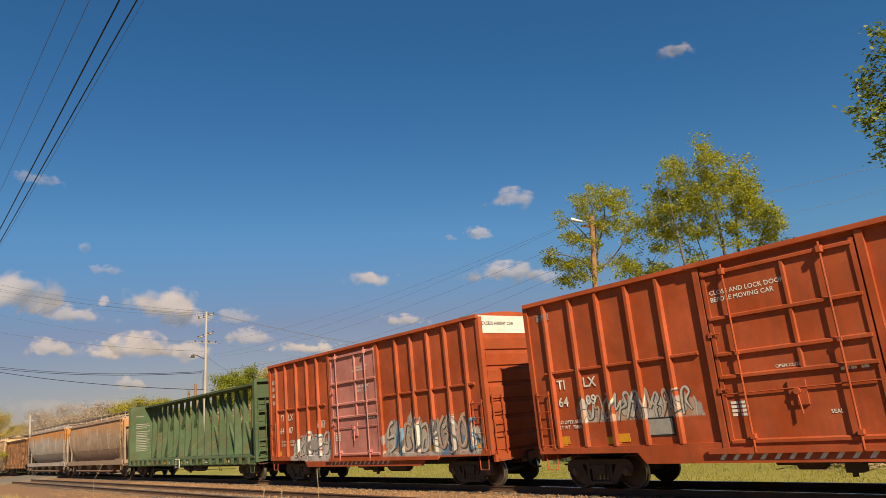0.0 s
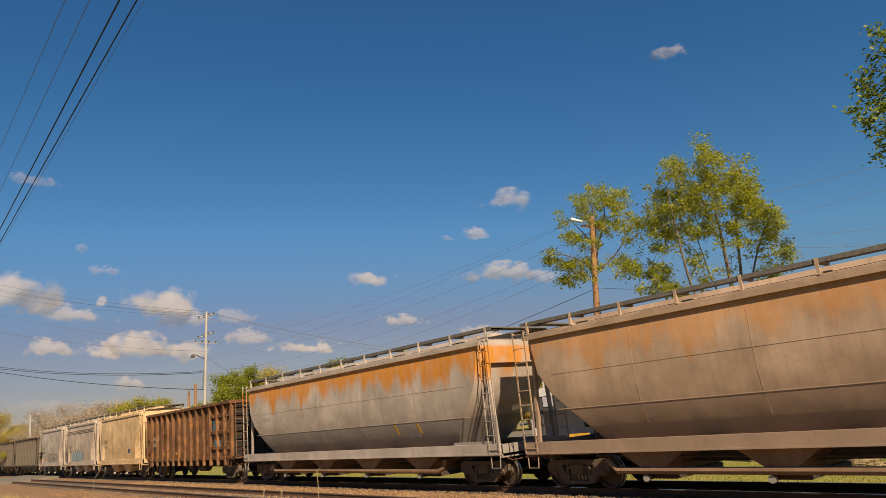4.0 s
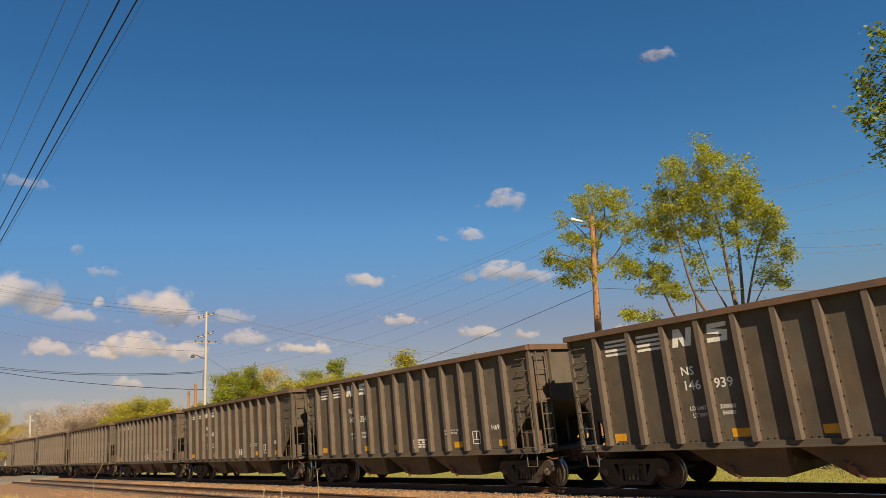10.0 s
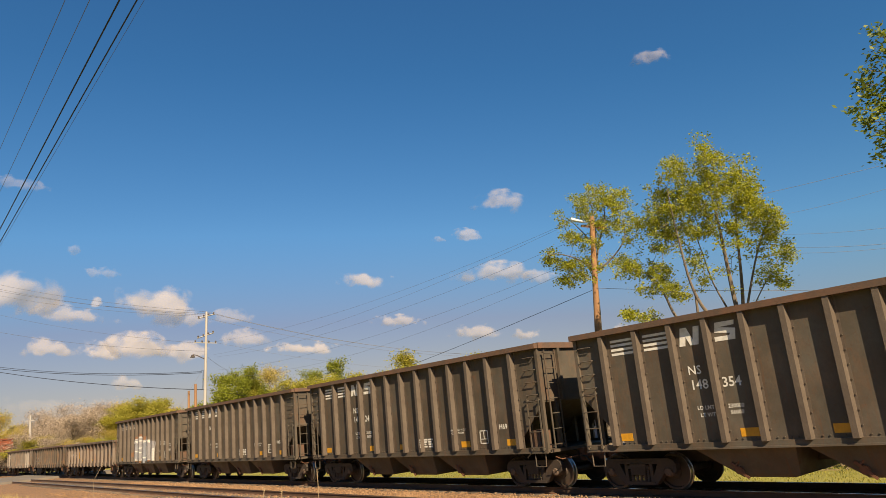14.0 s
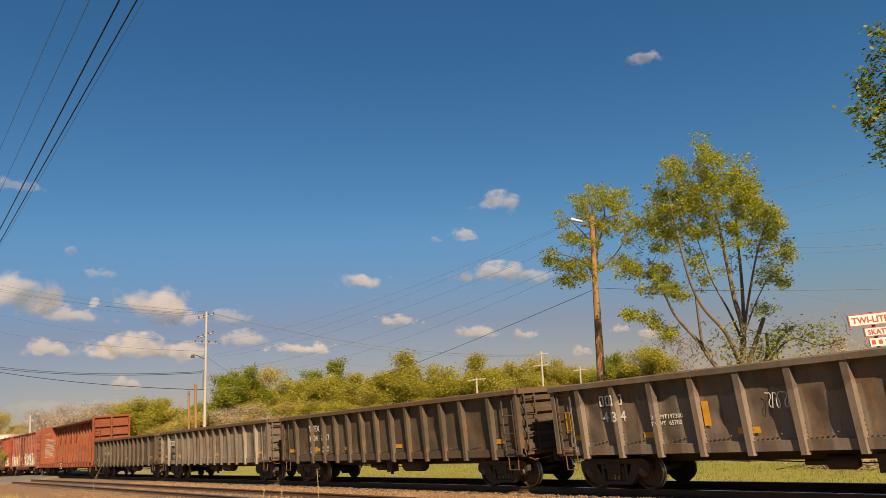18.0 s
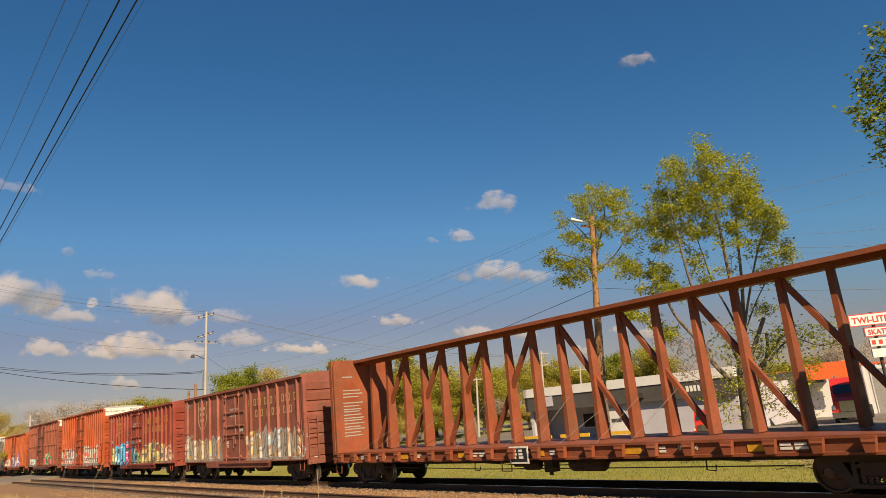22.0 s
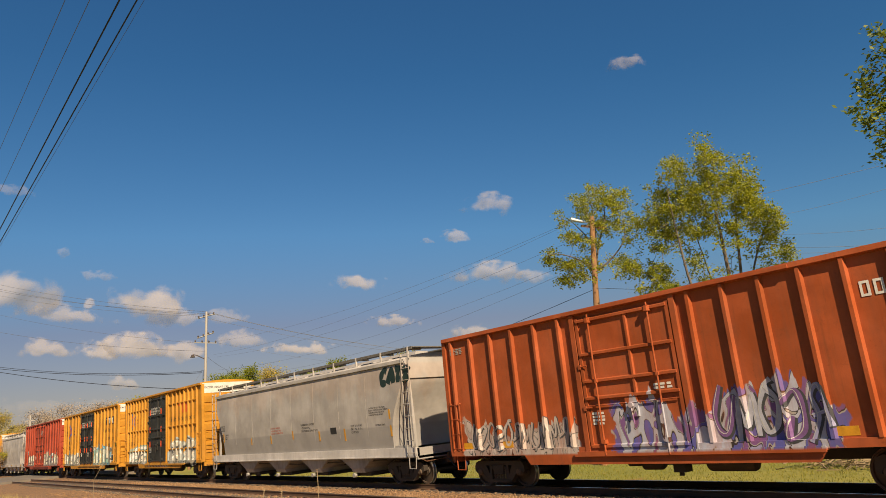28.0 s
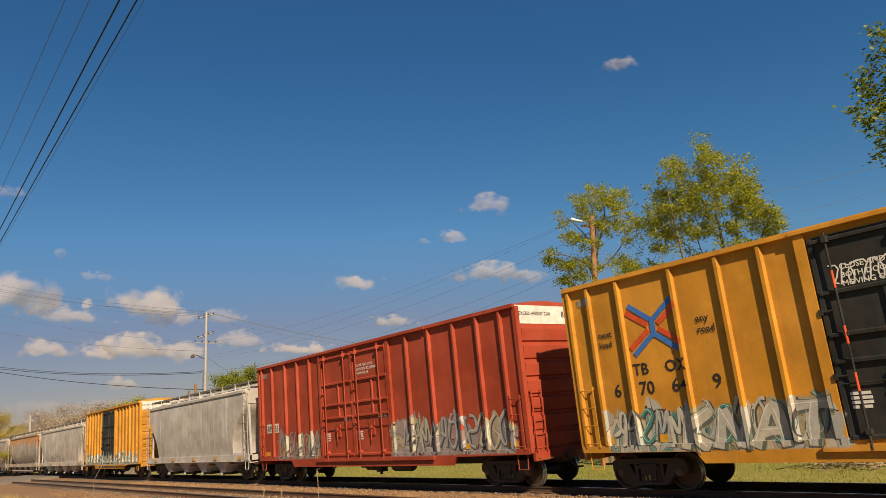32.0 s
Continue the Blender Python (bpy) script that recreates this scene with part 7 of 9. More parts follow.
def truck(x, y_base, dist, turn, size=1.0):
    o = toward(x, y_base, dist)
    t = thing("truck", "red semi truck with a long hood parked in the yard", "truck", "parked red trucks", at=pose(o.x, o.y, GROUND + 0.03, 0, 0, turn) @ Matrix.Diagonal((size, size, size, 1)))
    cab = part("cab", Form().prism([(-1.1, 0.9), (1.0, 0.9), (1.0, 2.1), (0.6, 2.95), (-0.2, 3.35), (-1.1, 3.4)], -1.15, 1.15, 1), RED_PAINT, t)
    part("windscreen", Form().put([(1.01, -1.0, 2.15), (1.01, 1.0, 2.15), (0.66, 0.95, 2.85), (0.66, -0.95, 2.85)], [(0, 1, 2, 3)]), GLASS, cab)
    part("side_window", Form().box(-0.3, 0.55, -1.165, -1.15, 2.05, 2.65), GLASS, cab)
    part("hood", Form().prism([(1.0, 0.9), (2.6, 0.85), (2.65, 1.6), (2.3, 1.85), (1.0, 2.1)], -0.85, 0.85, 1), RED_PAINT, t)
    part("grille", Form().box(2.62, 2.7, -0.55, 0.55, 0.85, 1.65), CHROME, t)
    part("bumper", Form().box(2.55, 2.85, -1.15, 1.15, 0.4, 0.82), CHROME, t)
    for y in (-0.95, 0.95):
        part("headlight", Form().box(2.3, 2.6, y - 0.15, y + 0.15, 1.0, 1.3), WHITE, t)
        part("fender", Form().prism([(1.0, 0.7), (1.2, 1.25), (1.9, 1.35), (2.5, 1.2), (2.6, 0.8), (2.3, 0.9), (1.9, 1.1), (1.4, 1.0)], y - 0.2, y + 0.2, 1), RED_PAINT, t)
        w = part("wheel", Form().lathe([(0.2, -0.14), (0.5, -0.14), (0.52, 0), (0.5, 0.14), (0.2, 0.14)], 20), BLACK_RUBBER, t, at=pose(1.85, y, 0.52))
        part("rim", Form().lathe([(0.05, -0.15), (0.28, -0.15), (0.28, 0.15), (0.05, 0.15)], 14), CHROME, w)
        for x2 in (-2.2, -3.5):
            w = part("wheel", Form().lathe([(0.2, -0.25), (0.5, -0.25), (0.52, 0), (0.5, 0.25), (0.2, 0.25)], 20), BLACK_RUBBER, t, at=pose(x2, y, 0.52))
    part("chassis", Form().box(-4.2, 1.0, -0.45, 0.45, 0.6, 0.9), STEEL_DARK, t)
    part("exhaust_stack", Form().tube((-1.3, -0.9, 0.9), (-1.3, -0.9, 3.6), 0.08, 10), CHROME, t, smooth=True)


tool_shop()
warehouse()
truck(1512, 742, 53, -75, 0.82)
truck(1252, 770, 47, -70, 0.48)


def rink_sign():
    D = 48
    a = toward(1500, 566, D)
    t = thing("roadside_sign", "white roadside sign boards with red words on two poles", "sign", at=pose(a.x, a.y, GROUND, 0, 0, 38))
    z0 = a.z - GROUND
    u = 1.0

    def board(x0, x1, z, h, words, size):
        b = part("sign_board", Form().box(x0, x1, -0.09, 0.09, z - h / 2, z + h / 2), WALL_WHITE, t)
        part("board_trim", Form().box(x0, x1, -0.1, -0.09, z + h / 2 - 0.05, z + h / 2).box(x0, x1, -0.1, -0.09, z - h / 2, z - h / 2 + 0.05).box(x0, x0 + 0.05, -0.1, -0.09, z - h / 2, z + h / 2), SIGN_RED, b)
        if words:
            part("sign_words", text_mesh(words, size, SIGN_RED), SIGN_RED, b, at=pose(x0 + 0.18, -0.115, z - size / 2, 90, 0, 0) @ Matrix.Diagonal((0.95, 1, 1, 1)))
    board(0.0, 4.6, z0 - 0.12, 0.72, "TWI-LITE", 0.38)
    board(0.72, 4.2, z0 - 0.88, 0.56, "SKATE", 0.31)
    bd = Form().box(0.9, 4.2, -0.09, 0.09, z0 - 1.75, z0 - 1.27)
    b = part("sign_board", bd, WALL_WHITE, t)
    for i in range(8):
        part("sign_bar", Form().box(0.99 + i * 0.38, 1.2 + i * 0.38, -0.1, -0.092, z0 - 1.64, z0 - 1.38), SIGN_RED, b)
    part("sign_board", Form().box(0.9, 4.2, -0.09, 0.09, z0 - 2.4, z0 - 1.9), WALL_WHITE, t)
    for x in (1.4, 3.8):
        part("sign_pole", Form().tube((x, 0.2, -0.2), (x, 0.2, z0 + 0.3), 0.1, 10), STEEL_DARK, t)


SIGN_RED = plain("sign_red", (0.60, 0.04, 0.03), 0.5)
rink_sign()


def brush_pile():
    rnd = random.Random(8)
    c = toward(1515, 838, 27)
    fm = Form()
    for i in range(230):
        p = Vector((c.x + rnd.gauss(0, 1.0), c.y + rnd.gauss(0, 0.8), GROUND + 0.05 + abs(rnd.gauss(0, 0.28))))
        d = Vector((rnd.gauss(0, 1), rnd.gauss(0, 1), rnd.gauss(0, 0.25))).normalized() * rnd.uniform(0.25, 0.8)
        fm.tube(p - d * 0.5, p + d * 0.5, rnd.uniform(0.008, 0.022), 4)
    tagged(new("brush_pile", fm.mesh("brush_pile", DEAD_WOOD)), "heap of cut dead branches and straw on the grass", "brush pile", kind="stuff")


DEAD_WOOD = surface("dead_branches", (0.36, 0.27, 0.16), (0.22, 0.15, 0.09), 6, 0.9, 0, 0.3)
brush_pile()


def weeds():
    """Tall dry stalks standing between the camera and the tracks."""
    for x0, y0, x1, y1, d in ((565, 900, 561, 832, 14), (463, 895, 468, 866, 13), (166, 850, 184, 818, 30), (497, 900, 499, 868, 13)):
        p, q = toward(x0, y0, d), toward(x1, y1, d)
        foot = Vector((p.x, p.y, GROUND))
        w = thing("weed_stalk", "thin dry weed stalk with a withered head", "weed", "dry weed stalks", at=Matrix.Translation(foot))
        part("stalk", Form().pipe([Vector((0, 0, -0.05)), (p - foot).lerp(q - foot, 0.0), (p - foot).lerp(q - foot, 0.5) + Vector((0.01, 0, 0)), q - foot], 0.006, 5), DEAD_WOOD, w)
        hd = Form()
        rnd = random.Random(int(x0))
        for k in range(10):
            s = (p - foot).lerp(q - foot, rnd.uniform(0.8, 1.02))
            hd.tube(s, s + Vector((rnd.gauss(0, 0.03), rnd.gauss(0, 0.03), rnd.uniform(0.0, 0.05))), 0.004, 4, 0.001)
        part("seed_head", hd, DEAD_WOOD, w)


weeds()


# ---------------------------------------------------------------- clouds
def cloud_material():
    m = bpy.data.materials.new("cloud_vapour")
    m.use_nodes = True
    n, l = m.node_tree.nodes, m.node_tree.links
    n.remove(n["Principled BSDF"])
    tc = n.new("ShaderNodeTexCoord")
    oi = n.new("ShaderNodeObjectInfo")
    off = n.new("ShaderNodeVectorMath")
    off.operation = "MULTIPLY_ADD"
    l.new(oi.outputs["Random"], off.inputs[0])
    off.inputs[1].default_value = (37, 0, 19)
    l.new(tc.outputs["Object"], off.inputs[2])
    sep = n.new("ShaderNodeSeparateXYZ")
    l.new(tc.outputs["UV"], sep.inputs[0])
    ux = calc(n, l, "SUBTRACT", calc(n, l, "MULTIPLY", sep.outputs[0], 2.0), 1.0)
    uz = calc(n, l, "SUBTRACT", calc(n, l, "MULTIPLY", sep.outputs[1], 2.0), 1.0)
    zz = calc(n, l, "ADD", uz, calc(n, l, "MULTIPLY", calc(n, l, "MINIMUM", uz, 0.0), 0.7))
    rr = calc(n, l, "SQRT", calc(n, l, "ADD", calc(n, l, "MULTIPLY", ux, ux), calc(n, l, "MULTIPLY", zz, zz)))
    puff = noise_tex(n, l, off.outputs[0], 1.0, 5, 0.5, 0.15)
    vo = n.new("ShaderNodeTexVoronoi")
    vo.feature = "SMOOTH_F1"
    vo.inputs["Scale"].default_value = 2.2
    l.new(off.outputs[0], vo.inputs["Vector"])
    lobes = calc(n, l, "SUBTRACT", 0.45, vo.outputs["Distance"])
    edge = calc(n, l, "ADD", calc(n, l, "SUBTRACT", 0.68, rr), calc(n, l, "ADD", calc(n, l, "MULTIPLY", calc(n, l, "SUBTRACT", puff, 0.5), 1.5), calc(n, l, "MULTIPLY", lobes, 0.35)))
    r = n.new("ShaderNodeMapRange")
    r.interpolation_type = "SMOOTHSTEP"
    r.inputs["From Min"].default_value, r.inputs["From Max"].default_value = 0.0, 0.42
    l.new(edge, r.inputs["Value"])
    cut = calc(n, l, "MULTIPLY", r.outputs[0], steps(n, l, rr, 1.0, 0.88), True)
    cut = calc(n, l, "MULTIPLY", cut, steps(n, l, uz, -0.85, -0.15), True)
    dif = n.new("ShaderNodeBsdfDiffuse")
    dif.inputs["Color"].default_value = (0.45, 0.41, 0.41, 1)
    trl = n.new("ShaderNodeBsdfTranslucent")
    trl.inputs["Color"].default_value = (0.60, 0.56, 0.60, 1)
    both = n.new("ShaderNodeMixShader")
    both.inputs[0].default_value = 0.30
    l.new(dif.outputs[0], both.inputs[1])
    l.new(trl.outputs[0], both.inputs[2])
    tp = n.new("ShaderNodeBsdfTransparent")
    mx = n.new("ShaderNodeMixShader")
    l.new(calc(n, l, "MULTIPLY", cut, calc(n, l, "MULTIPLY", oi.outputs["Alpha"], 0.86)), mx.inputs[0])
    l.new(tp.outputs[0], mx.inputs[1])
    l.new(both.outputs[0], mx.inputs[2])
    l.new(mx.outputs[0], n["Material Output"].inputs["Surface"])
    return m


VAPOUR = cloud_material()
CLOUDS = []


def cloud(x, y, w, h, dx, dy, dense, seed):
    """A puff of cumulus: a lumpy dome, soft at its rim, that drifts by (dx, dy) of the view in the whole clip."""
    fm = Form()
    asp = w * 0.62 / (h * 0.72)
    nx, nz = 34, 20
    v, span = [], []
    for j in range(nz + 1):
        for i in range(nx + 1):
            a, c = -1 + 2 * i / nx, -1 + 2 * j / nz
            r2 = a * a + c * c
            lump = noise.fractal(Vector((a * asp * 1.1 + seed * 5.1, c * 1.1, seed)), 1.2, 2.0, 3)
            v.append((a * asp * 1.05, -max(0.0, 1 - r2) * 0.8 - 0.22 * lump, c * 1.05))
            span.append((i / nx, j / nz))
    f = [(j * (nx + 1) + i, j * (nx + 1) + i + 1, (j + 1) * (nx + 1) + i + 1, (j + 1) * (nx + 1) + i) for j in range(nz) for i in range(nx)]
    me = fm.put(v, f).mesh("cloud", VAPOUR, True)
    uv = me.uv_layers.new(name="span")
    for lp in me.loops:
        uv.data[lp.index].uv = span[lp.vertex_index]
    ob = tagged(new("cloud", me), "small white fair-weather cloud with a soft ragged rim", "cloud", "fair-weather clouds")
    dist = 3000
    rows = []
    for t, px, py in ((0.0, x, y), (32.0, x + dx, y + dy)):
        p = toward(px, py, dist)
        way = p - Vector(EYE)
        rng = way.length
        rows.append((t, pose(p.x, p.y, p.z, 0, 5.3, math.degrees(math.atan2(-way.x, way.y)))))
    k = h * 0.72 * rng / 1200
    ob.scale = (k, k, k)
    ob.color = (1, 1, 1, dense)
    CLOUDS.append((ob, rows))


for i, row in enumerate(((1197, 102, 72, 40, -98, 23, 0.42), (905, 362, 104, 50, -43, 10, 0.48), (843, 420, 62, 30, -46, 6, 0.48), (797, 424, 26, 14, -46, 6, 0.25), (658, 502, 116, 46, -26, 7, 0.68), (895, 490, 185, 48, -26, 0, 0.58),
                         (968, 496, 90, 34, -26, 0, 0.4), (715, 571, 100, 26, -20, 2, 0.55), (850, 592, 110, 32, -20, 2, 0.55), (543, 620, 130, 30, -15, 2, 0.7), (450, 603, 90, 42, -16, 5, 0.5), (292, 550, 140, 70, -28, -1, 0.78),
                         (330, 570, 130, 40, -28, -1, 0.5), (420, 566, 90, 34, -20, 0, 0.35), (20, 530, 150, 80, -4, 0, 0.72), (108, 560, 140, 38, -4, 2, 0.6), (258, 620, 120, 56, -10, 2, 0.8), (180, 628, 90, 36, -10, 0, 0.7),
                         (90, 622, 100, 34, -10, 2, 0.6), (325, 628, 100, 44, -10, 0, 0.65), (65, 323, 84, 26, -65, 20, 0.25), (146, 442, 24, 22, -43, 10, 0.22), (188, 482, 60, 22, -15, 12, 0.25), (183, 540, 24, 24, -30, 5, 0.55),
                         (232, 684, 66, 28, -15, 0, 0.45), (75, 722, 150, 30, -8, 2, 0.14), (935, 595, 66, 26, -10, 0, 0.5), (1100, 585, 44, 20, -10, 0, 0.5), (1150, 594, 70, 26, -10, 0, 0.6), (1035, 625, 50, 22, -8, 0, 0.5),
                         (180, 720, 110, 26, -6, 0, 0.1))):
    cloud(*row, i + 1)


# ---------------------------------------------------------------- the train, from its head to its tail
ORANGE_RED = (0.325, 0.064, 0.019)
DEEP_RED = (0.30, 0.045, 0.02)
BROWN_RED = (0.22, 0.060, 0.035)
TTX = (0.47, 0.215, 0.022)
SILVERY = ((0.42, 0.40, 0.37), (0.50, 0.47, 0.42), (0.33, 0.31, 0.30), (0.45, 0.30, 0.22))
MULTI = ((0.05, 0.28, 0.42), (0.50, 0.44, 0.28), (0.42, 0.10, 0.12), (0.35, 0.50, 0.55), (0.55, 0.50, 0.46))


def side_text(car, hl, rows, y=-1.520):
    """rows: (words, metres from the rear end, height of the foot, capital height, material)."""
    for w, x, z, s, m in rows:
        letters(car, w, x - hl, z, s, m, y)


def evenly(a, b, k):
    return [a + (b - a) * i / (k - 1) for i in range(k)]


# orange-red box cars
car, hl = box_car("box_car", "orange-red high box car with silver graffiti along its foot", 1.16, -13.49, 5.17, ORANGE_RED,
                  [0.73, 1.67, 2.58, 3.52, 4.44, 10.2, 11.13, 12.07, 12.98, 13.92], (5.6, 8.92), rails=[(3.12, [(0.5, 5.2), (9.0, 14.2)])], excess=True,
                  tags=[(-5.85, -2.3, 1.72, 2.5, SILVERY, 0.5, 1)], dirty=0.25)
side_text(car, hl, [("TI", 0.86, 2.66, 0.26, WHITE), ("LX", 1.76, 2.66, 0.26, WHITE), ("213500\n 70500", 1.2, 1.75, 0.09, WHITE), ("64", 0.84, 2.2, 0.26, WHITE), ("09", 1.78, 2.2, 0.26, WHITE), ("LD LMT\nLT WT", 0.78, 1.75, 0.09, WHITE)])
side_text(car, hl, [("CLOSE AND LOCK DOORS\nBEFORE MOVING CAR", 5.75, 4.35, 0.105, WHITE), ("OPEN CLOSE", 6.9, 2.6, 0.07, WHITE), ("SEAL", 7.8, 1.62, 0.08, WHITE)], -1.562)
part("data_frame", Form().box(3.5 - hl, 4.28 - hl, -1.512, -1.504, 1.32, 1.76), BLACKP, car)
part("data_panel", Form().box(3.54 - hl, 4.24 - hl, -1.518, -1.512, 1.36, 1.72), GREYP, car)
for x in (0.72, 2.65):
    part("load_plate", Form().box(x - hl, x + 0.34 - hl, -1.512, -1.504, 1.22, 1.42), YELLOW, car)

car, hl = box_car("box_car", "orange-red high box car with a faded pink door and graffiti", -15.52, -30.17, 5.27, ORANGE_RED,
                  [0.71, 1.62, 2.61, 3.57, 4.48, 10.2, 11.1, 12.05, 12.98, 13.9], (5.6, 8.92), rails=[(3.15, [(0.5, 5.0), (9.3, 14.2)])], excess=True, door_colour=(0.40, 0.16, 0.14),
                  tags=[(-5.3, -2.0, 0.9, 2.15, ((0.50, 0.48, 0.46), (0.42, 0.40, 0.40), (0.46, 0.45, 0.44)), 0.55, 2), (1.7, 7.0, 1.0, 2.3, SILVERY + ((0.10, 0.22, 0.36),), 0.42, 3)], dirty=0.25)
side_text(car, hl, [("TI", 1.0, 2.68, 0.27, WHITE), ("LX", 1.72, 2.68, 0.27, WHITE), ("64", 0.92, 2.12, 0.27, WHITE), ("87", 1.75, 2.12, 0.27, WHITE), ("LD LMT\nLT WT", 1.0, 1.72, 0.1, WHITE), ("215300\n 70700", 1.82, 1.72, 0.1, WHITE)])
part("data_panel", Form().box(3.65 - hl, 4.4 - hl, -1.53, -1.506, 1.35, 1.78), GREYP, car)
for i, (z, w) in enumerate(((4.35, 0.3), (4.05, 0.35), (3.75, 0.32), (3.42, 0.3))):
    scrawl(car, 0.22 - hl, z, w, 0.2, WHITE, 101 + i, -1.51, 4, 0.022)
scrawl(car, 4.3 - hl, 2.2, 0.6, 0.35, WHITE, 106, -1.506, 5, 0.025)
side_text(car, hl, [("DOOR OPENING\nW 12-0  H 12-3", 7.35, 3.6, 0.1, WHITE), ("CLOSE & LOCK DOORS\nBEFORE MOVING CAR", 7.25, 4.35, 0.075, WHITE)], -1.562)

centre_beam("centre_beam_car", "empty green centre-beam lumber flat car", -32.1, -52.7, (0.058, 0.105, 0.052), True, 4.88)

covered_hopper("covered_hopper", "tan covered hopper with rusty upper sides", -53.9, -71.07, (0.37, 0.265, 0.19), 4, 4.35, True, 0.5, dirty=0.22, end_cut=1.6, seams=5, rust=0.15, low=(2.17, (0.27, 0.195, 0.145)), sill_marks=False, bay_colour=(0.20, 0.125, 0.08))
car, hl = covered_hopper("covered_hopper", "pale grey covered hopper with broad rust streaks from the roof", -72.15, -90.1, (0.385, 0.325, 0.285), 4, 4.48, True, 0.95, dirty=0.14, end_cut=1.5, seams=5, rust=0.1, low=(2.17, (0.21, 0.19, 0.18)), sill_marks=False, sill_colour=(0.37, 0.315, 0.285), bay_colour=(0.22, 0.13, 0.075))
side_text(car, hl, [("NAHX", 2.15, 2.72, 0.2, GREYP)], -1.592)
for x in (12.6, 13.9):
    laid(car, "yellow_stripe", Form().prism([(x - hl, 1.75), (x - hl + 0.12, 1.75), (x - hl, 2.1), (x - hl - 0.12, 2.1)], -1.504, -1.5, 1).mesh("yellow_stripe", YELLOW))

# end colour holds soot and also the shade from the car ahead, painted in
gon_car, gh = gondola("gondola", "tall rusty brown ribbed gondola with dented sides", -91.65, -105.33, (0.17, 0.080, 0.034), 4.05, 13, dirty=0.5, rust=0.7, mottle=0.75, tall=True, dents=0.2, sill=1.15, end_mat=surface("soot_and_shade_end_paint", (0.012, 0.010, 0.009), (0.03, 0.018, 0.012), 2.0, 0.7, 0.0, 0.4))
side_text(gon_car, gh, [("MWCX", 1.08, 2.36, 0.24, WHITE)], -1.475)
BLUE_PANEL = plain("blue_data_panel", (0.03, 0.06, 0.16), 0.5)
SPRAY_CYAN2 = plain("sprayed_sky_blue", (0.04, 0.28, 0.50), 0.5)
scrawl(gon_car, gh - 2.75, 2.45, 0.65, 0.7, SPRAY_CYAN2, 81, -1.47, 3, 0.035)
scrawl(gon_car, gh - 2.55, 1.75, 0.95, 0.35, SPRAY_CYAN2, 82, -1.47, 4, 0.045)
side_text(gon_car, gh, [("101133", 1.05, 2.0, 0.24, WHITE)], -1.475)

car, hl = covered_hopper("covered_hopper", "cream yellow two-bay covered hopper with faint scrawls", -106.5, -117.35, (0.53, 0.37, 0.205), 2, 4.42, False, 0.0, dusty=True, dirty=0.1, rust=0.12, end_cut=1.2, sill_marks=False)
side_text(car, hl, [("CEMX", 1.5, 2.55, 0.24, BLACKP), ("11530", 1.55, 2.12, 0.24, BLACKP)], -1.592)
laid(car, "data_panel", Form().box(7.65 - hl, 8.12 - hl, -1.534, -1.53, 1.74, 2.02).mesh("data_panel", BLUE_PANEL))
for i, (x, w, h) in enumerate(((2.5, 0.35, 0.5), (3.6, 0.7, 0.45), (5.1, 0.9, 0.4))):
    scrawl(car, x - hl, 1.7, w, h, GREYP, 110 + i, -1.535, 4, 0.022)
for x, z in ((0.35, 1.75), (3.2, 1.68), (4.7, 1.68), (6.6, 1.72), (8.9, 1.75)):
    laid(car, "yellow_stripe", Form().prism([(x - hl, z), (x - hl + 0.11, z), (x - hl + 0.08, z + 0.42), (x - hl - 0.03, z + 0.42)], -1.504, -1.5, 1).mesh("yellow_stripe", YELLOW))
car, hl = covered_hopper("covered_hopper", "pale grey-beige two-bay covered hopper with a blue graffito", -118.5, -129.05, (0.40, 0.325, 0.27), 2, 4.45, False, 0.0, dirty=0.14, rust=0.1, end_cut=1.2, sill_marks=False, eave_lines=(3.64, 3.75, 3.86),
                         tags=[(-2.9, 1.4, 1.30, 1.75, ((0.38, 0.44, 0.46), (0.30, 0.38, 0.46), (0.44, 0.44, 0.44)), 0.6, 4)])
graffito(car, -2.6, 0.9, 1.25, 2.15, [(0.27, 0.35, 0.40), (0.30, 0.37, 0.42), (0.24, 0.31, 0.40)], 52, y=-1.545, rim=(0.10, 0.12, 0.18), shapes="nxann", fat=0.52, gleam=(0.40, 0.46, 0.50))
side_text(car, hl, [("CMEX", 1.55, 2.45, 0.22, BLACKP), ("87019", 1.6, 2.05, 0.23, BLACKP)], -1.592)
car, hl = covered_hopper("covered_hopper", "light grey two-bay covered hopper with a black outlined graffito", -130.35, -140.9, (0.375, 0.315, 0.27), 2, 4.45, False, 0.0, dirty=0.1, rust=0.08, end_cut=1.2, sill_marks=False,
                         bay_colour=(0.12, 0.10, 0.085))
graffito(car, 4.1 - hl, 8.1 - hl, 1.12, 2.0, [(0.37, 0.31, 0.265)], 51, y=-1.56, shapes="erecoe", fat=0.50, rim=(0.02, 0.02, 0.022), gleam=(0.37, 0.31, 0.265))
for x in (0.95, 3.3, 5.0):
    laid(car, "reflector_tape", Form().box(x - hl, x - hl + 0.36, -1.535, -1.531, 1.62, 1.78).mesh("reflector_tape", YELLOW))
side_text(car, hl, [("CMEX", 1.55, 2.6, 0.22, BLACKP), ("150080", 1.6, 2.18, 0.25, BLACKP), ("LD LMT 234100", 1.75, 1.88, 0.09, BLACKP), ("LT WT   51900", 1.75, 1.72, 0.09, BLACKP)], -1.592)

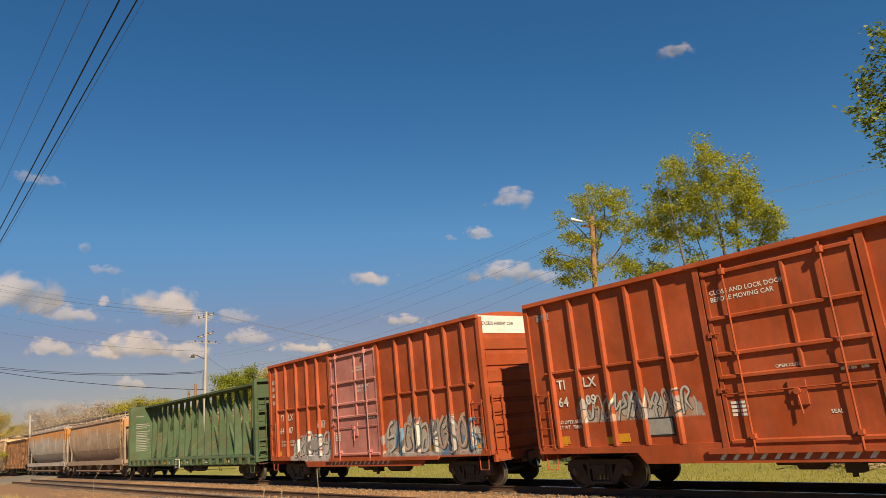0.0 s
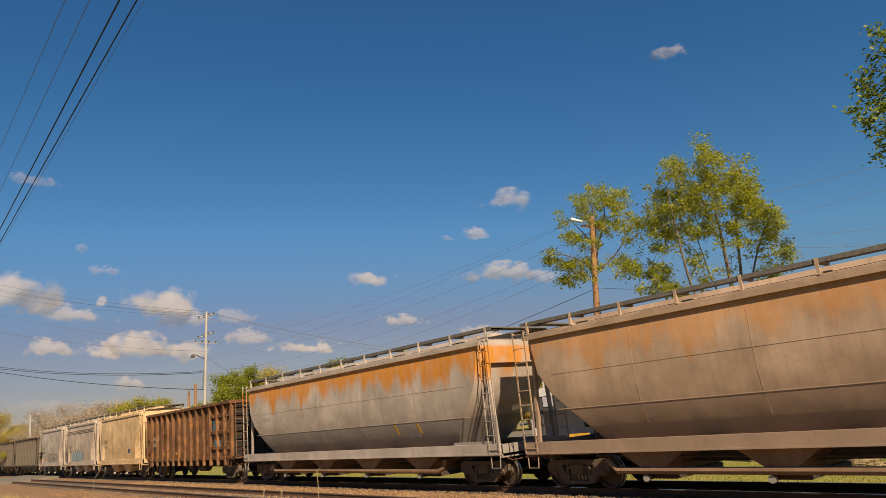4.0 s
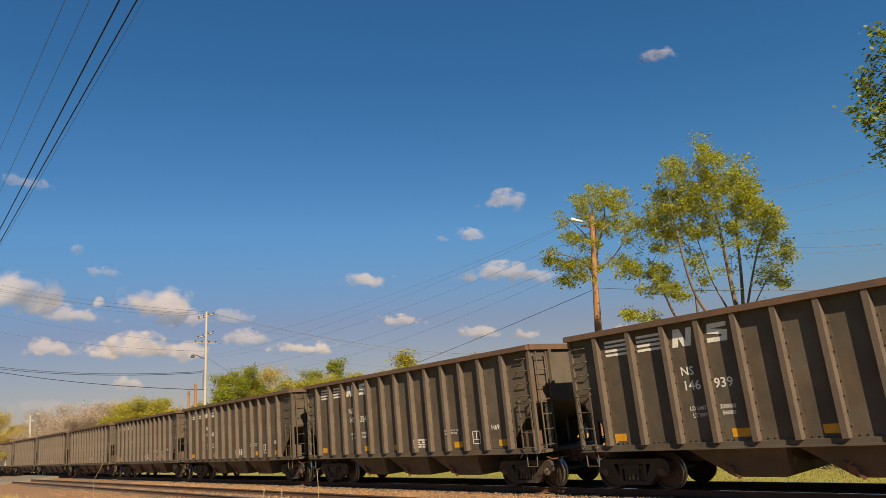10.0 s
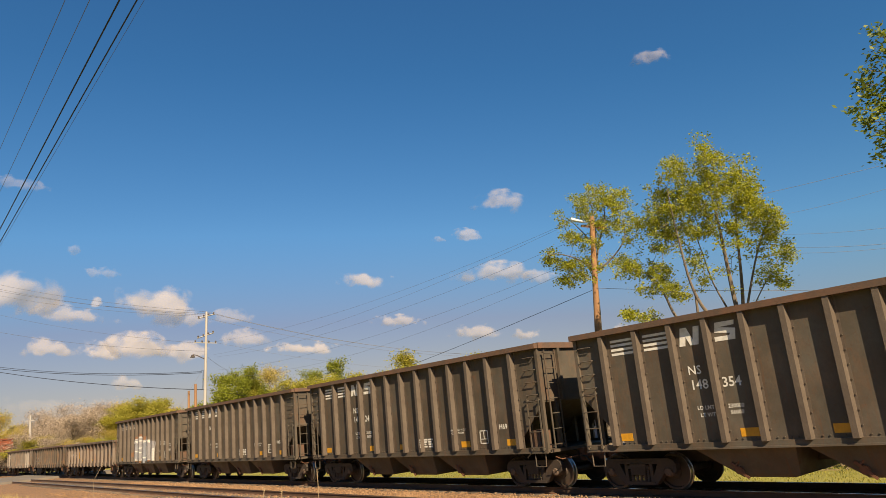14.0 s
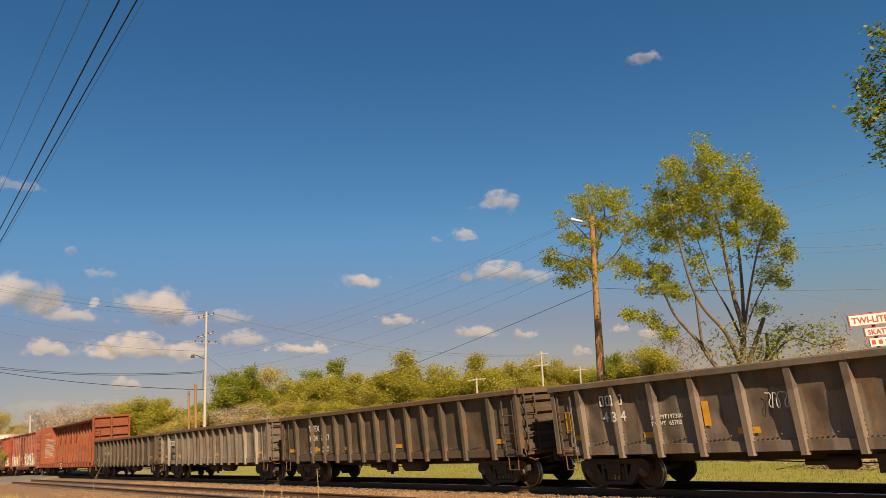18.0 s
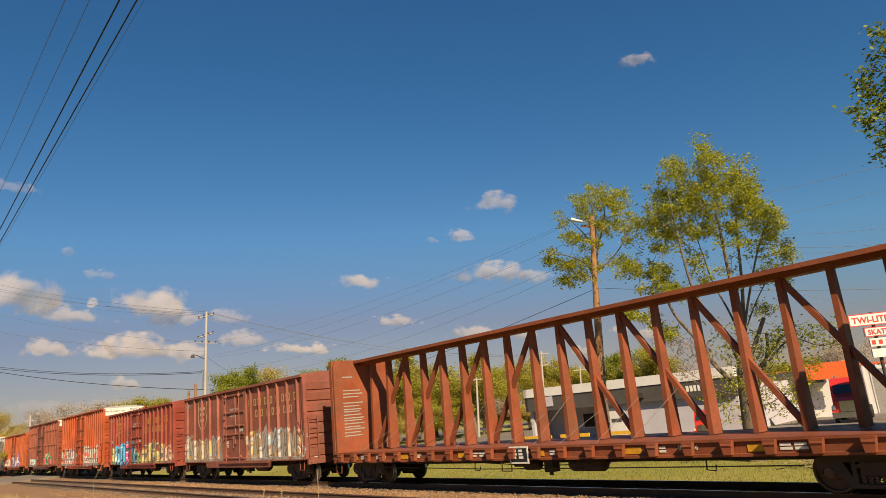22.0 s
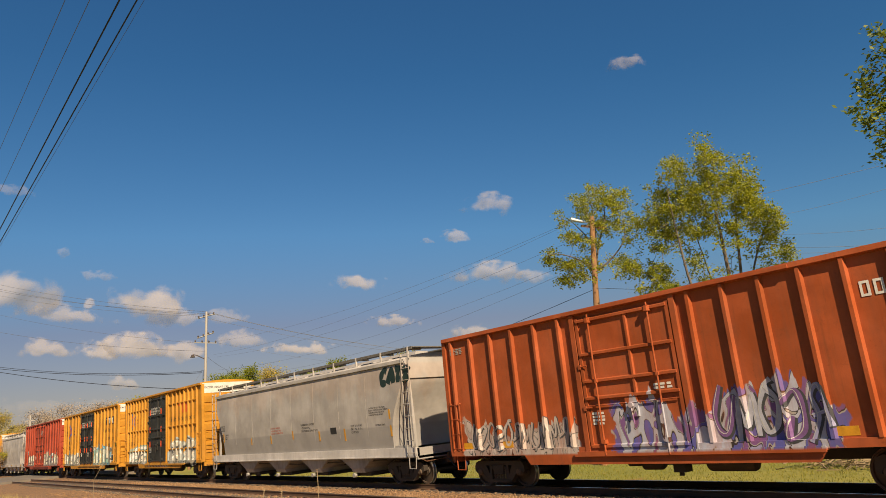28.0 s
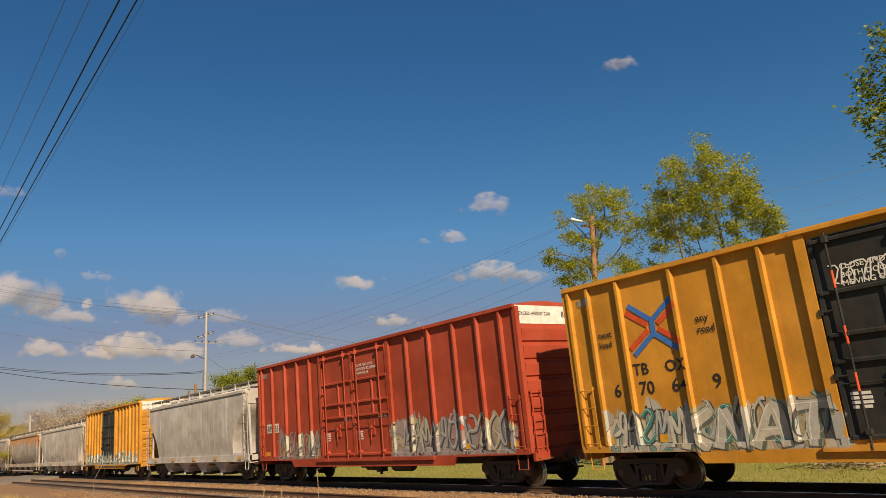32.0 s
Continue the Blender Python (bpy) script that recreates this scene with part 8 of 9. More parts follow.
# open coal hoppers
COAL = (0.074, 0.066, 0.053)
fronts = (-142.42, -156.95, -171.44, -186.08, -200.71, -215.13, -229.7, -244.3)
rears = (-155.45, -170.03, -184.75, -199.25, -213.77, -228.2, -242.8, -257.25)
numbers = (("146", "939"), ("145", "354"), ("147", "401"), ("148", "756"), ("148", "354"), ("14", "24"), ("", ""), ("147", "552"))
for i in range(8):
    coal, half = coal_hopper("coal_hopper", "black open coal hopper with white graffiti letters" if i == 7 else "black ribbed open coal hopper with white striped owner mark", fronts[i], rears[i],
                tuple(c * (1.0 + 0.12 * math.sin(i * 2.1)) for c in COAL), (), numbers[i], 0.4 if i % 3 else 0.3, seed=i)
    if i == 7:
        graffito(coal, 4.3 - half, 8.3 - half, 1.14, 2.5, [(0.20, 0.20, 0.22), (0.23, 0.22, 0.23), (0.18, 0.19, 0.22), (0.21, 0.20, 0.21)], 53, y=-1.516, rim=(0.42, 0.41, 0.39), shapes="aron", fat=0.50, gleam=(0.50, 0.49, 0.46), glow=(0.16, 0.075, 0.035))
        scrawl(coal, 10.0 - half, 2.05, 0.75, 0.28, WHITE, 91, -1.517, 6, 0.025)
        letters(coal, "EMPTY LOAD\n1/4 ADJ BLOCK", 11.15 - half, 2.1, 0.07, WHITE, -1.517)

# gondolas
MILL_POSTS = [1.33, 2.67] + [3.66 + 0.96 * i for i in range(9)] + [12.35, 13.65]
car, hl = gondola("gondola", "dark grey battered gondola with dented, worn sides", -258.3, -273.5, (0.115, 0.098, 0.084), 2.76, 13, patches=(-6.2, 1.108, 0.78, 2.2, (0.20, 0.16, 0.13)), dirty=0.4, rust=0.6, mottle=0.3, dents=0.16)
block_letters(car, 1.55 - hl, 2.12, 0.75, 0.26, 4, WHITE, -1.475)
side_text(car, hl, [("4134", 1.6, 1.72, 0.26, WHITE), ("LD LMT197300\nLT WT  65700", 3.0, 1.72, 0.1, WHITE)], -1.475)
scrawl(car, 5.9 - hl, 1.75, 0.5, 0.4, WHITE, 83, -1.50, 3, 0.02)
for x in (0.35, 4.4, 7.5, 10.7, 13.7):
    part("yellow_stripe", Form().box(x - hl, x - hl + 0.16, -1.482, -1.477, 1.5, 2.05), YELLOW, car)
car, hl = gondola("gondola", "dark brown-black ribbed mill gondola", -274.85, -289.68, (0.075, 0.063, 0.050), 2.84, 14, dirty=0.35, dents=0.07, chord_mat=RIB_BROWN, mottle=0.22, posts=MILL_POSTS)
side_text(car, hl, [("ITFX", 2.5, 2.1, 0.26, WHITE), ("804", 2.55, 1.72, 0.24, WHITE), ("617", 3.5, 1.72, 0.24, WHITE), ("LD LMT", 2.6, 1.4, 0.09, WHITE), ("LT WT", 2.6, 1.24, 0.09, WHITE), ("219100\n 66900", 3.55, 1.4, 0.09, WHITE)], -1.475)
car, hl = gondola("gondola", "worn light grey ribbed mill gondola", -291.1, -306.1, (0.135, 0.118, 0.10), 2.86, 14, patches=(-3.84, 0.96, 0.70, 2.5, (0.27, 0.235, 0.20)), dirty=0.45, rust=0.5, dents=0.08, chord_mat=RIB_BROWN, mottle=0.22, posts=MILL_POSTS)
side_text(car, hl, [("ITFX", 1.6, 2.34, 0.22, WHITE)], -1.475)
part("number_panel", Form().box(1.5 - hl, 2.5 - hl, -1.48, -1.475, 1.98, 2.27), WHITE, car)
side_text(car, hl, [("802810", 1.56, 2.02, 0.21, BLACKP)], -1.486)
part("stencil_patch", Form().box(1.5 - hl, 2.5 - hl, -1.479, -1.474, 1.15, 1.6), BLACKP, car)
side_text(car, hl, [("LD LMT\nLT WT", 1.85, 1.35, 0.09, WHITE), ("221400\n 64800", 3.0, 1.4, 0.09, WHITE)], -1.482)
car, hl = gondola("gondola", "black ribbed mill gondola with chalky scrawls", -307.3, -322.33, (0.075, 0.066, 0.055), 2.86, 14, dirty=0.35, dents=0.06, chord_mat=RIB_BROWN, mottle=0.22, posts=MILL_POSTS)
block_letters(car, 2.65 - hl, 2.05, 0.4, 0.24, 3, WHITE, -1.475)
CHALK = plain("chalk_paint", (0.30, 0.29, 0.27), 0.8)
for i, x in enumerate((1.7, 4.25, 5.15, 6.1, 7.05, 8.0, 8.9, 9.85, 10.8, 13.2)):
    scrawl(car, x - hl, 1.5, 0.55, 0.75, CHALK, 84 + i, -1.476, 2, 0.04)
side_text(car, hl, [("1804", 2.65, 1.68, 0.24, WHITE), ("630", 3.55, 1.68, 0.24, WHITE), ("LD LMT", 2.75, 1.36, 0.09, WHITE), ("LT WT", 2.75, 1.2, 0.09, WHITE)], -1.475)

car, hl = centre_beam("centre_beam_car", "empty red-brown centre-beam lumber flat car", -323.7, -344.8, (0.22, 0.057, 0.024), True, 4.86)
letters(car, "203001", -hl + 2.9, 0.94, 0.17, WHITE, -1.478)

# faded maroon box cars
W1TAG = ((0.42, 0.36, 0.28), (0.50, 0.34, 0.12), (0.45, 0.42, 0.38), (0.32, 0.38, 0.42), (0.36, 0.16, 0.10))
car, hl = box_car("box_car", "faded maroon box car with weathered graffiti along its foot", -347.1, -361.4, 4.58, (0.25, 0.078, 0.055), evenly(0.4, 4.9, 5) + evenly(9.0, 13.8, 6), (5.75, 8.35),
                  tags=[(-7.0, -1.6, 1.0, 2.35, W1TAG, 0.5, 7), (1.4, 7.1, 1.0, 2.45, W1TAG, 0.5, 8)], dirty=0.45, rust=0.5, tag_rim=(0.26, 0.15, 0.10))
for j, (words, z) in enumerate((("aaaaaaaaa", 3.55), ("aaaaaaa", 3.02))):
    block_letters(car, 1.55 + j * 0.75, z, 5.3 - j * 1.2, 0.34, 9 - 2 * j, CREAM_MARK := plain("cream_mark", (0.50, 0.34, 0.13), 0.7), gap=0.6)


FADED = plain("faded_mark", (0.52, 0.36, 0.28), 0.7)


def shield(car, x, z, s, mat):
    fm = Form()
    pts = [(-0.5, 0.55), (-0.25, 0.62), (0, 0.52), (0.25, 0.62), (0.5, 0.55), (0.42, 0.15), (0.5, -0.25), (0.25, -0.6), (0, -0.75), (-0.25, -0.6), (-0.5, -0.25), (-0.42, 0.15), (-0.5, 0.55)]
    for (a, b), (c, d) in zip(pts[:-1], pts[1:]):
        fm.beam((x + a * s, -1.512, z + b * s), (x + c * s, -1.512, z + d * s), 0.008, 0.04)
    for r, k in ((0.25, 0.62), (0.0, 0.5), (-0.25, 0.44)):
        n = 6
        for i in range(n):
            fm.box(x + (-k / 2 + k * i / n) * s, x + (-k / 2 + k * (i + 0.6) / n) * s, -1.514, -1.508, z + r * s - 0.07 * s, z + r * s + 0.07 * s)
    laid(car, "owner_shield", fm.mesh("owner_shield", mat))


shield(car, 2.6 - hl, 3.55, 1.25, FADED)
side_text(car, hl, [("WC", 0.82, 2.3, 0.27, FADED), ("278", 0.95, 1.88, 0.27, FADED), ("15", 1.85, 1.88, 0.27, FADED)])
side_text(car, hl, [("CLOSE AND LOCK\nDOORS BEFORE\nMOVING CAR", 6.5, 3.5, 0.1, WHITE)], -1.562)
car, hl = box_car("box_car", "maroon box car with a bold blue, pink and yellow graffito", -363.5, -377.65, 4.60, (0.24, 0.045, 0.028), [0.57, 1.23, 1.93, 2.63, 3.33, 4.01, 4.70] + evenly(8.9, 13.7, 7), (5.55, 8.2),
                  tags=[(-6.2, -5.2, 1.0, 2.1, ((0.20, 0.30, 0.12), (0.55, 0.45, 0.10)), 0.6, 9), (-0.9, 1.2, 1.0, 2.0, ((0.08, 0.25, 0.14), (0.50, 0.42, 0.12), (0.45, 0.30, 0.20)), 0.6, 29), (0.8, 5.2, 1.0, 2.3, ((0.45, 0.36, 0.10), (0.50, 0.42, 0.22), (0.10, 0.09, 0.07)), 0.5, 10), (5.0, 7.0, 1.0, 2.2, ((0.55, 0.28, 0.22), (0.48, 0.30, 0.18)), 0.4, 11)], dirty=0.3)
SHIELDTAG = dict(rim=(0.01, 0.02, 0.035), fat=0.30, gleam=(0.60, 0.66, 0.70), glow=(0.05, 0.30, 0.55))
graffito(car, 1.95 - hl, 5.35 - hl, 0.82, 2.36, [(0.10, 0.30, 0.48), (0.06, 0.30, 0.52), (0.50, 0.06, 0.20)], 40, shapes="nor", **SHIELDTAG)
graffito(car, 5.6 - hl, 7.3 - hl, 0.82, 2.36, [(0.04, 0.26, 0.46), (0.06, 0.32, 0.55)], 41, y=-1.562, shapes="te", **SHIELDTAG)
graffito(car, 0.95 - hl, 1.95 - hl, 0.95, 2.1, [(0.16, 0.30, 0.10), (0.55, 0.45, 0.12)], 44, rim=(0.10, 0.16, 0.06))
for x, z in ((3.55, 3.72), (4.35, 3.95), (4.38, 3.72), (4.36, 3.45), (4.6, 2.95)):
    part("stencil_patch", Form().box(x - hl, x + 0.26 - hl, -1.51, -1.504, z, z + 0.11), GREYP, car)
TAN_MARK = plain("tan_mark", (0.52, 0.40, 0.22), 0.6)
GOLD_MARK = plain("gold_mark", (0.58, 0.33, 0.05), 0.6)
shield(car, 2.62 - hl, 3.5, 1.18, GOLD_MARK)
for j, z in enumerate((3.5, 2.95)):
    block_letters(car, 1.5 + 0.25 * j, z, 4.9 - 0.4 * j, 0.36, 9 - 2 * j, GOLD_MARK, gap=0.6)
side_text(car, hl, [("WC", 0.72, 2.46, 0.25, WHITE), ("20", 0.74, 1.98, 0.25, TAN_MARK), ("356", 1.32, 1.96, 0.25, TAN_MARK), ("LD. LMT.\nLT. WT.", 0.66, 1.62, 0.09, WHITE), ("199300\n 63700", 1.35, 1.6, 0.09, WHITE)])
side_text(car, hl, [("CLOSE AND LOCK DOOR\nBEFORE MOVING CAR", 6.1, 3.6, 0.1, WHITE)], -1.562)

DWCTAG = ((0.36, 0.33, 0.31), (0.42, 0.40, 0.38), (0.40, 0.10, 0.08), (0.46, 0.44, 0.42))
car, hl = box_car("box_car", "orange-red high box car with a white roof and silver-red graffiti", -379.5, -393.95, 5.28, ORANGE_RED, [0.56, 1.33, 2.02, 2.66, 3.42, 4.12, 4.84, 8.89, 9.41, 10.08, 10.75, 11.42, 12.1, 12.78, 13.45, 14.05], (5.75, 8.5), rails=[(2.32, [(0.6, 5.2), (8.9, 13.4)]), (1.52, [(0.6, 5.2), (8.9, 13.4)])],
                  excess=True, tags=[(-6.6, -1.5, 0.85, 2.15, DWCTAG, 1.1, 12), (1.3, 6.4, 0.85, 2.35, DWCTAG, 1.1, 13)], dirty=0.2, roof_white=True)
side_text(car, hl, [("DW", 0.68, 2.95, 0.27, WHITE), ("C", 1.46, 2.93, 0.27, WHITE), ("40", 0.68, 2.40, 0.27, WHITE), ("97", 1.40, 2.38, 0.27, WHITE), ("81", 2.14, 2.36, 0.27, WHITE), ("LD LMT\nLT WT", 0.66, 1.95, 0.09, WHITE), ("214400\n 71600", 1.42, 1.95, 0.09, WHITE)])
letters_end(car, "DWC 40978", 0.45, 4.98, 0.17, hl + 0.016, BLACKP)
graffito(car, 1.6 - hl, 5.5 - hl, 0.85, 2.35, [(0.27, 0.25, 0.235), (0.30, 0.28, 0.26)], 45, rim=(0.40, 0.07, 0.06), shapes="ocra", fat=0.42, gleam=(0.50, 0.22, 0.20))
graffito(car, 8.7 - hl, 13.4 - hl, 0.85, 2.4, [(0.28, 0.26, 0.24), (0.30, 0.28, 0.26)], 46, rim=(0.40, 0.08, 0.06), shapes="tcoke", fat=0.46, gleam=(0.50, 0.30, 0.28))
side_text(car, hl, [("CLOSE AND LOCK\nDOORS BEFORE\nMOVING CAR", 7.1, 3.6, 0.1, WHITE)], -1.562)
car, hl = box_car("box_car", "brown-red high box car with ribbed sides and a green graffito", -395.95, -410.5, 5.26, BROWN_RED, evenly(0.35, 4.6, 7) + evenly(8.95, 14.0, 8), (4.95, 8.6), rails=[(4.35, [(0.3, 4.8), (8.8, 14.2)]), (2.95, [(0.3, 4.8), (8.8, 14.2)])],
                  excess=True, tags=[(-6.0, -2.6, 0.95, 1.95, ((0.42, 0.42, 0.40), (0.20, 0.38, 0.45), (0.5, 0.48, 0.45)), 0.42, 14), (1.6, 5.0, 1.1, 2.3, ((0.02, 0.28, 0.09), (0.03, 0.34, 0.12), (0.55, 0.06, 0.05), BROWN_RED), 0.5, 15)], dirty=0.35)
block_letters(car, 0.85 - hl, 2.35, 0.9, 0.26, 4, WHITE)
side_text(car, hl, [("15", 0.85, 1.95, 0.26, WHITE), ("90", 1.4, 1.95, 0.26, WHITE), ("2", 2.2, 1.95, 0.26, WHITE)])
car, hl = box_car("box_car", "orange box car with ribbed door and blue-violet graffiti", -412.6, -427.2, 4.70, (0.33, 0.072, 0.02), evenly(0.4, 5.0, 6) + evenly(9.0, 14.1, 7), (5.6, 8.5), leaves=1,
                  tags=[(-6.6, -2.2, 0.95, 2.0, ((0.42, 0.32, 0.28), (0.5, 0.42, 0.38)), 0.45, 16), (-0.9, 4.5, 0.95, 2.35, ((0.12, 0.12, 0.36), (0.32, 0.32, 0.48), (0.45, 0.45, 0.52), (0.20, 0.10, 0.25)), 0.45, 17)], dirty=0.2)
block_letters(car, 12.6 - hl, 3.75, 0.5, 0.3, 2, WHITE)

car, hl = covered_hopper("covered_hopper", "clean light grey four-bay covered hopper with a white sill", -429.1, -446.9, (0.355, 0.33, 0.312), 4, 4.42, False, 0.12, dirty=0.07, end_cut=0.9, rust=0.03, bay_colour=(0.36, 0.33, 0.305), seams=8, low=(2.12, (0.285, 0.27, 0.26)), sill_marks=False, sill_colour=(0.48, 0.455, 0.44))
block_letters(car, 1.05 - hl, 2.5, 0.55, 0.27, 4, BLACKP, -1.592)
side_text(car, hl, [("78157", 1.1, 2.08, 0.26, BLACKP)], -1.592)
graffito(car, 15.95 - hl, 17.75 - hl, 3.52, 4.12, [(0.012, 0.03, 0.026)], 54, y=-1.592, rim=(0.012, 0.03, 0.026), shapes="catx", fat=0.36, gleam=(0.012, 0.03, 0.026))
side_text(car, hl, [("HAMMERING ON SIDE\n   OF CAR WILL\nCONTAMINATE PRODUCT", 9.75, 2.38, 0.085, BLACKP), ("EXW 10-8  H 8-5\nEW    9-6  H 15-1\nCU FT 6221", 13.75, 2.16, 0.08, BLACKP),
                   ("CAUTION: DO NOT USE STEAM,\nBOILING WATER OR SHARP OBJECTS\nTO CLEAN, ENTER CAR WITH\nCLEAN SOFT SOLED SHOES", 15.05, 2.75, 0.055, BLACKP), ("EXTERIOR PAINT", 15.45, 2.12, 0.06, BLACKP)], -1.592)
side_text(car, hl, [("CAUTION - BEFORE\nUNLOADING ATTACH\nGROUND CONNECTION", 6.85, 2.36, 0.075, spray((0.45, 0.10, 0.06)))], -1.592)
laid(car, "data_panel", Form().box(12.2 - hl, 12.65 - hl, -1.592, -1.588, 1.95, 2.2).mesh("data_panel", BLACKP))
for x, z, tall in ((1.37, 1.95, 0.45), (4.66, 1.72, 0.32), (6.77, 1.72, 0.36), (8.92, 1.85, 0.36), (11.23, 1.70, 0.40), (13.22, 1.66, 0.46), (16.35, 1.72, 0.95)):
    laid(car, "reflector_tape", Form().prism([(x - hl, z), (x - hl + 0.1, z), (x - hl + 0.09, z + tall), (x - hl - 0.01, z + tall)], -1.504, -1.5, 1).mesh("reflector_tape", YELLOW))

# yellow pooled box cars with black doors
BLACK_DOOR = (0.018, 0.020, 0.020)
FTAG = ((0.46, 0.42, 0.34), (0.50, 0.46, 0.38), (0.34, 0.36, 0.34), (0.14, 0.26, 0.24))


def pool_emblem(car, x, z, s, blue, red):
    fm, fr = Form(), Form()
    for sx, sz in ((-1, 1), (1, 1), (-1, -1), (1, -1)):
        fm.beam((x + sx * 0.06 * s, -1.514, z + sz * 0.2 * s), (x + sx * 0.62 * s, -1.514, z + sz * 0.62 * s), 0.006, 0.13 * s)
        fr.beam((x + sx * 0.14 * s, -1.513, z + sz * 0.06 * s), (x + sx * 0.72 * s, -1.513, z + sz * 0.46 * s), 0.006, 0.13 * s)
    fm.box(x - 0.07 * s, x + 0.07 * s, -1.518, -1.511, z - 0.25 * s, z + 0.25 * s)
    laid(car, "emblem_blue", fm.mesh("emblem_blue", blue))
    laid(car, "emblem_red", fr.mesh("emblem_red", red))


def slab_mark(car, x, z, w, h, mat, y):
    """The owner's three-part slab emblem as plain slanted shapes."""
    u = w / 3
    fm = Form()
    for i in range(2):
        a = x + i * u
        fm.prism([(a, z + h * 0.74), (a + u * 0.96, z + h * 0.74), (a + u * 1.0, z + h), (a + u * 0.06, z + h)], y - 0.002, y + 0.002, 1)
        fm.prism([(a + u * 0.28, z), (a + u * 0.68, z), (a + u * 0.74, z + h * 0.74), (a + u * 0.34, z + h * 0.74)], y - 0.002, y + 0.002, 1)
    a = x + 2 * u
    fm.prism([(a - u * 0.05, z), (a + u * 0.30, z), (a + u * 1.0, z + h), (a + u * 0.65, z + h)], y - 0.002, y + 0.002, 1)
    fm.prism([(a + u * 0.60, z), (a + u * 1.0, z), (a + u * 0.45, z + h), (a + u * 0.05, z + h)], y - 0.0035, y - 0.0005, 1)
    laid(car, "owner_mark", fm.mesh("owner_mark", mat))


BLUE_MARK = plain("blue_mark", (0.05, 0.16, 0.50), 0.5)
RED_MARK = plain("red_mark", (0.62, 0.08, 0.02), 0.5)
for fr, re, hgt, posts, door, lv, num, excess, tagset in (
        (-448.6, -463.2, 5.33, [0.64, 1.29, 1.93, 2.57, 3.21, 3.86, 4.5, 9.1, 9.88, 10.58, 11.22, 11.87, 12.54, 13.19, 13.88], (5.3, 8.7), 1, ("5", "05", "56", "2"), True, [(-5.9, -2.4, 0.95, 1.9, FTAG, 1.0, 18), (2.1, 6.3, 0.95, 1.7, FTAG, 1.0, 19)]),
        (-465.2, -482.77, 5.33, [0.15, 0.8, 1.75, 3.3, 4.5, 5.5, 6.3, 11.1, 11.9, 12.95, 13.9, 14.85, 15.8, 16.75], (6.5, 10.85), 2, ("6", "70", "64", "9"), True,
         [(-8.0, -2.4, 0.95, 2.1, FTAG + ((0.05, 0.22, 0.20),), 0.6, 20), (2.2, 7.2, 0.95, 2.45, FTAG + ((0.03, 0.30, 0.45), (0.50, 0.36, 0.20), (0.04, 0.25, 0.40)), 0.65, 21)])):
    car, hl = box_car("box_car", "yellow high box car with black plug doors and graffiti", fr, re, hgt, TTX, posts, door, excess=excess, door_colour=BLACK_DOOR, leaves=lv, tags=tagset, dirty=0.18, rust=0.1,
                      rails=[(z, [(0.7, 4.9), (9.1, 13.9)]) for z in (1.80, 3.13, 4.47)] if lv == 1 else ())
    ex, es = (1.95, 0.82) if lv == 1 else (2.6, 1.0)
    pool_emblem(car, ex - hl, 3.82 if lv == 1 else 3.9, es, BLUE_MARK, RED_MARK)
    side_text(car, hl, [("next\nload", 0.80 if lv == 1 else 0.95, 3.83, 0.14 if lv == 1 else 0.17, BLACKP), ("any\nroad", 2.70 if lv == 1 else 3.75, 3.83, 0.14 if lv == 1 else 0.17, BLACKP)])
    for w, x in zip(("FB", "OX") if lv == 1 else ("TB", "OX"), (1.38, 2.10) if lv == 1 else (1.85, 2.75)):
        letters(car, w, x - hl, 2.66 if lv == 1 else 2.8, 0.28, BLACKP)
    letters_end(car, "FBOX 505562" if lv == 1 else "TBOX 670649", 0.35, hgt - 0.34, 0.13, hl + 0.016, BLACKP)
    for w, x in zip(num, (0.9, 1.26, 1.86, 2.78) if lv == 1 else (1.2, 1.95, 2.85, 3.9)):
        letters(car, w, x - hl, 2.18 if lv == 1 else 2.32, 0.28 if lv == 1 else 0.32, BLACKP)
    e0 = 9.4 if lv == 1 else 11.6
    if lv == 1:
        letters(car, "Railcar Pooling Experts", 9.5 - hl, 3.42, 0.27, BLACKP, -1.507, wide=1.12)
        slab_mark(car, 10.72 - hl, 3.86, 1.6, 0.58, RED_MARK, -1.507)
        graffito(car, 9.35 - hl, 13.7 - hl, 0.92, 2.25, [(0.40, 0.38, 0.33), (0.42, 0.38, 0.30), (0.36, 0.37, 0.34)], 47, rim=(0.03, 0.03, 0.035), shapes="orkao", fat=0.40, gleam=(0.62, 0.62, 0.60), glow=(0.30, 0.34, 0.34))
        graffito(car, 1.3 - hl, 5.0 - hl, 0.92, 2.1, [(0.48, 0.47, 0.45), (0.52, 0.50, 0.46)], 48, rim=(0.10, 0.16, 0.14), shapes="nate", fat=0.24, gleam=(0.65, 0.64, 0.60), glow=(0.22, 0.28, 0.22))
    else:
        laid(car, "owner_panel", Form().box(14.1 - hl, 16.4 - hl, -1.508, -1.504, 3.94, 4.5).mesh("owner_panel", BLACKP))
        slab_mark(car, 14.3 - hl, 4.02, 1.95, 0.40, WHITE, -1.512)
        letters(car, "Railcar Pooling", 13.75 - hl, 3.4, 0.30, BLACKP, -1.507, wide=0.92)
        letters(car, "Experts", 14.5 - hl, 2.83, 0.30, BLACKP, -1.507, wide=0.92)
        block_letters(car, 14.46 - hl, 2.28, 1.4, 0.24, 7, BLACKP, -1.507)
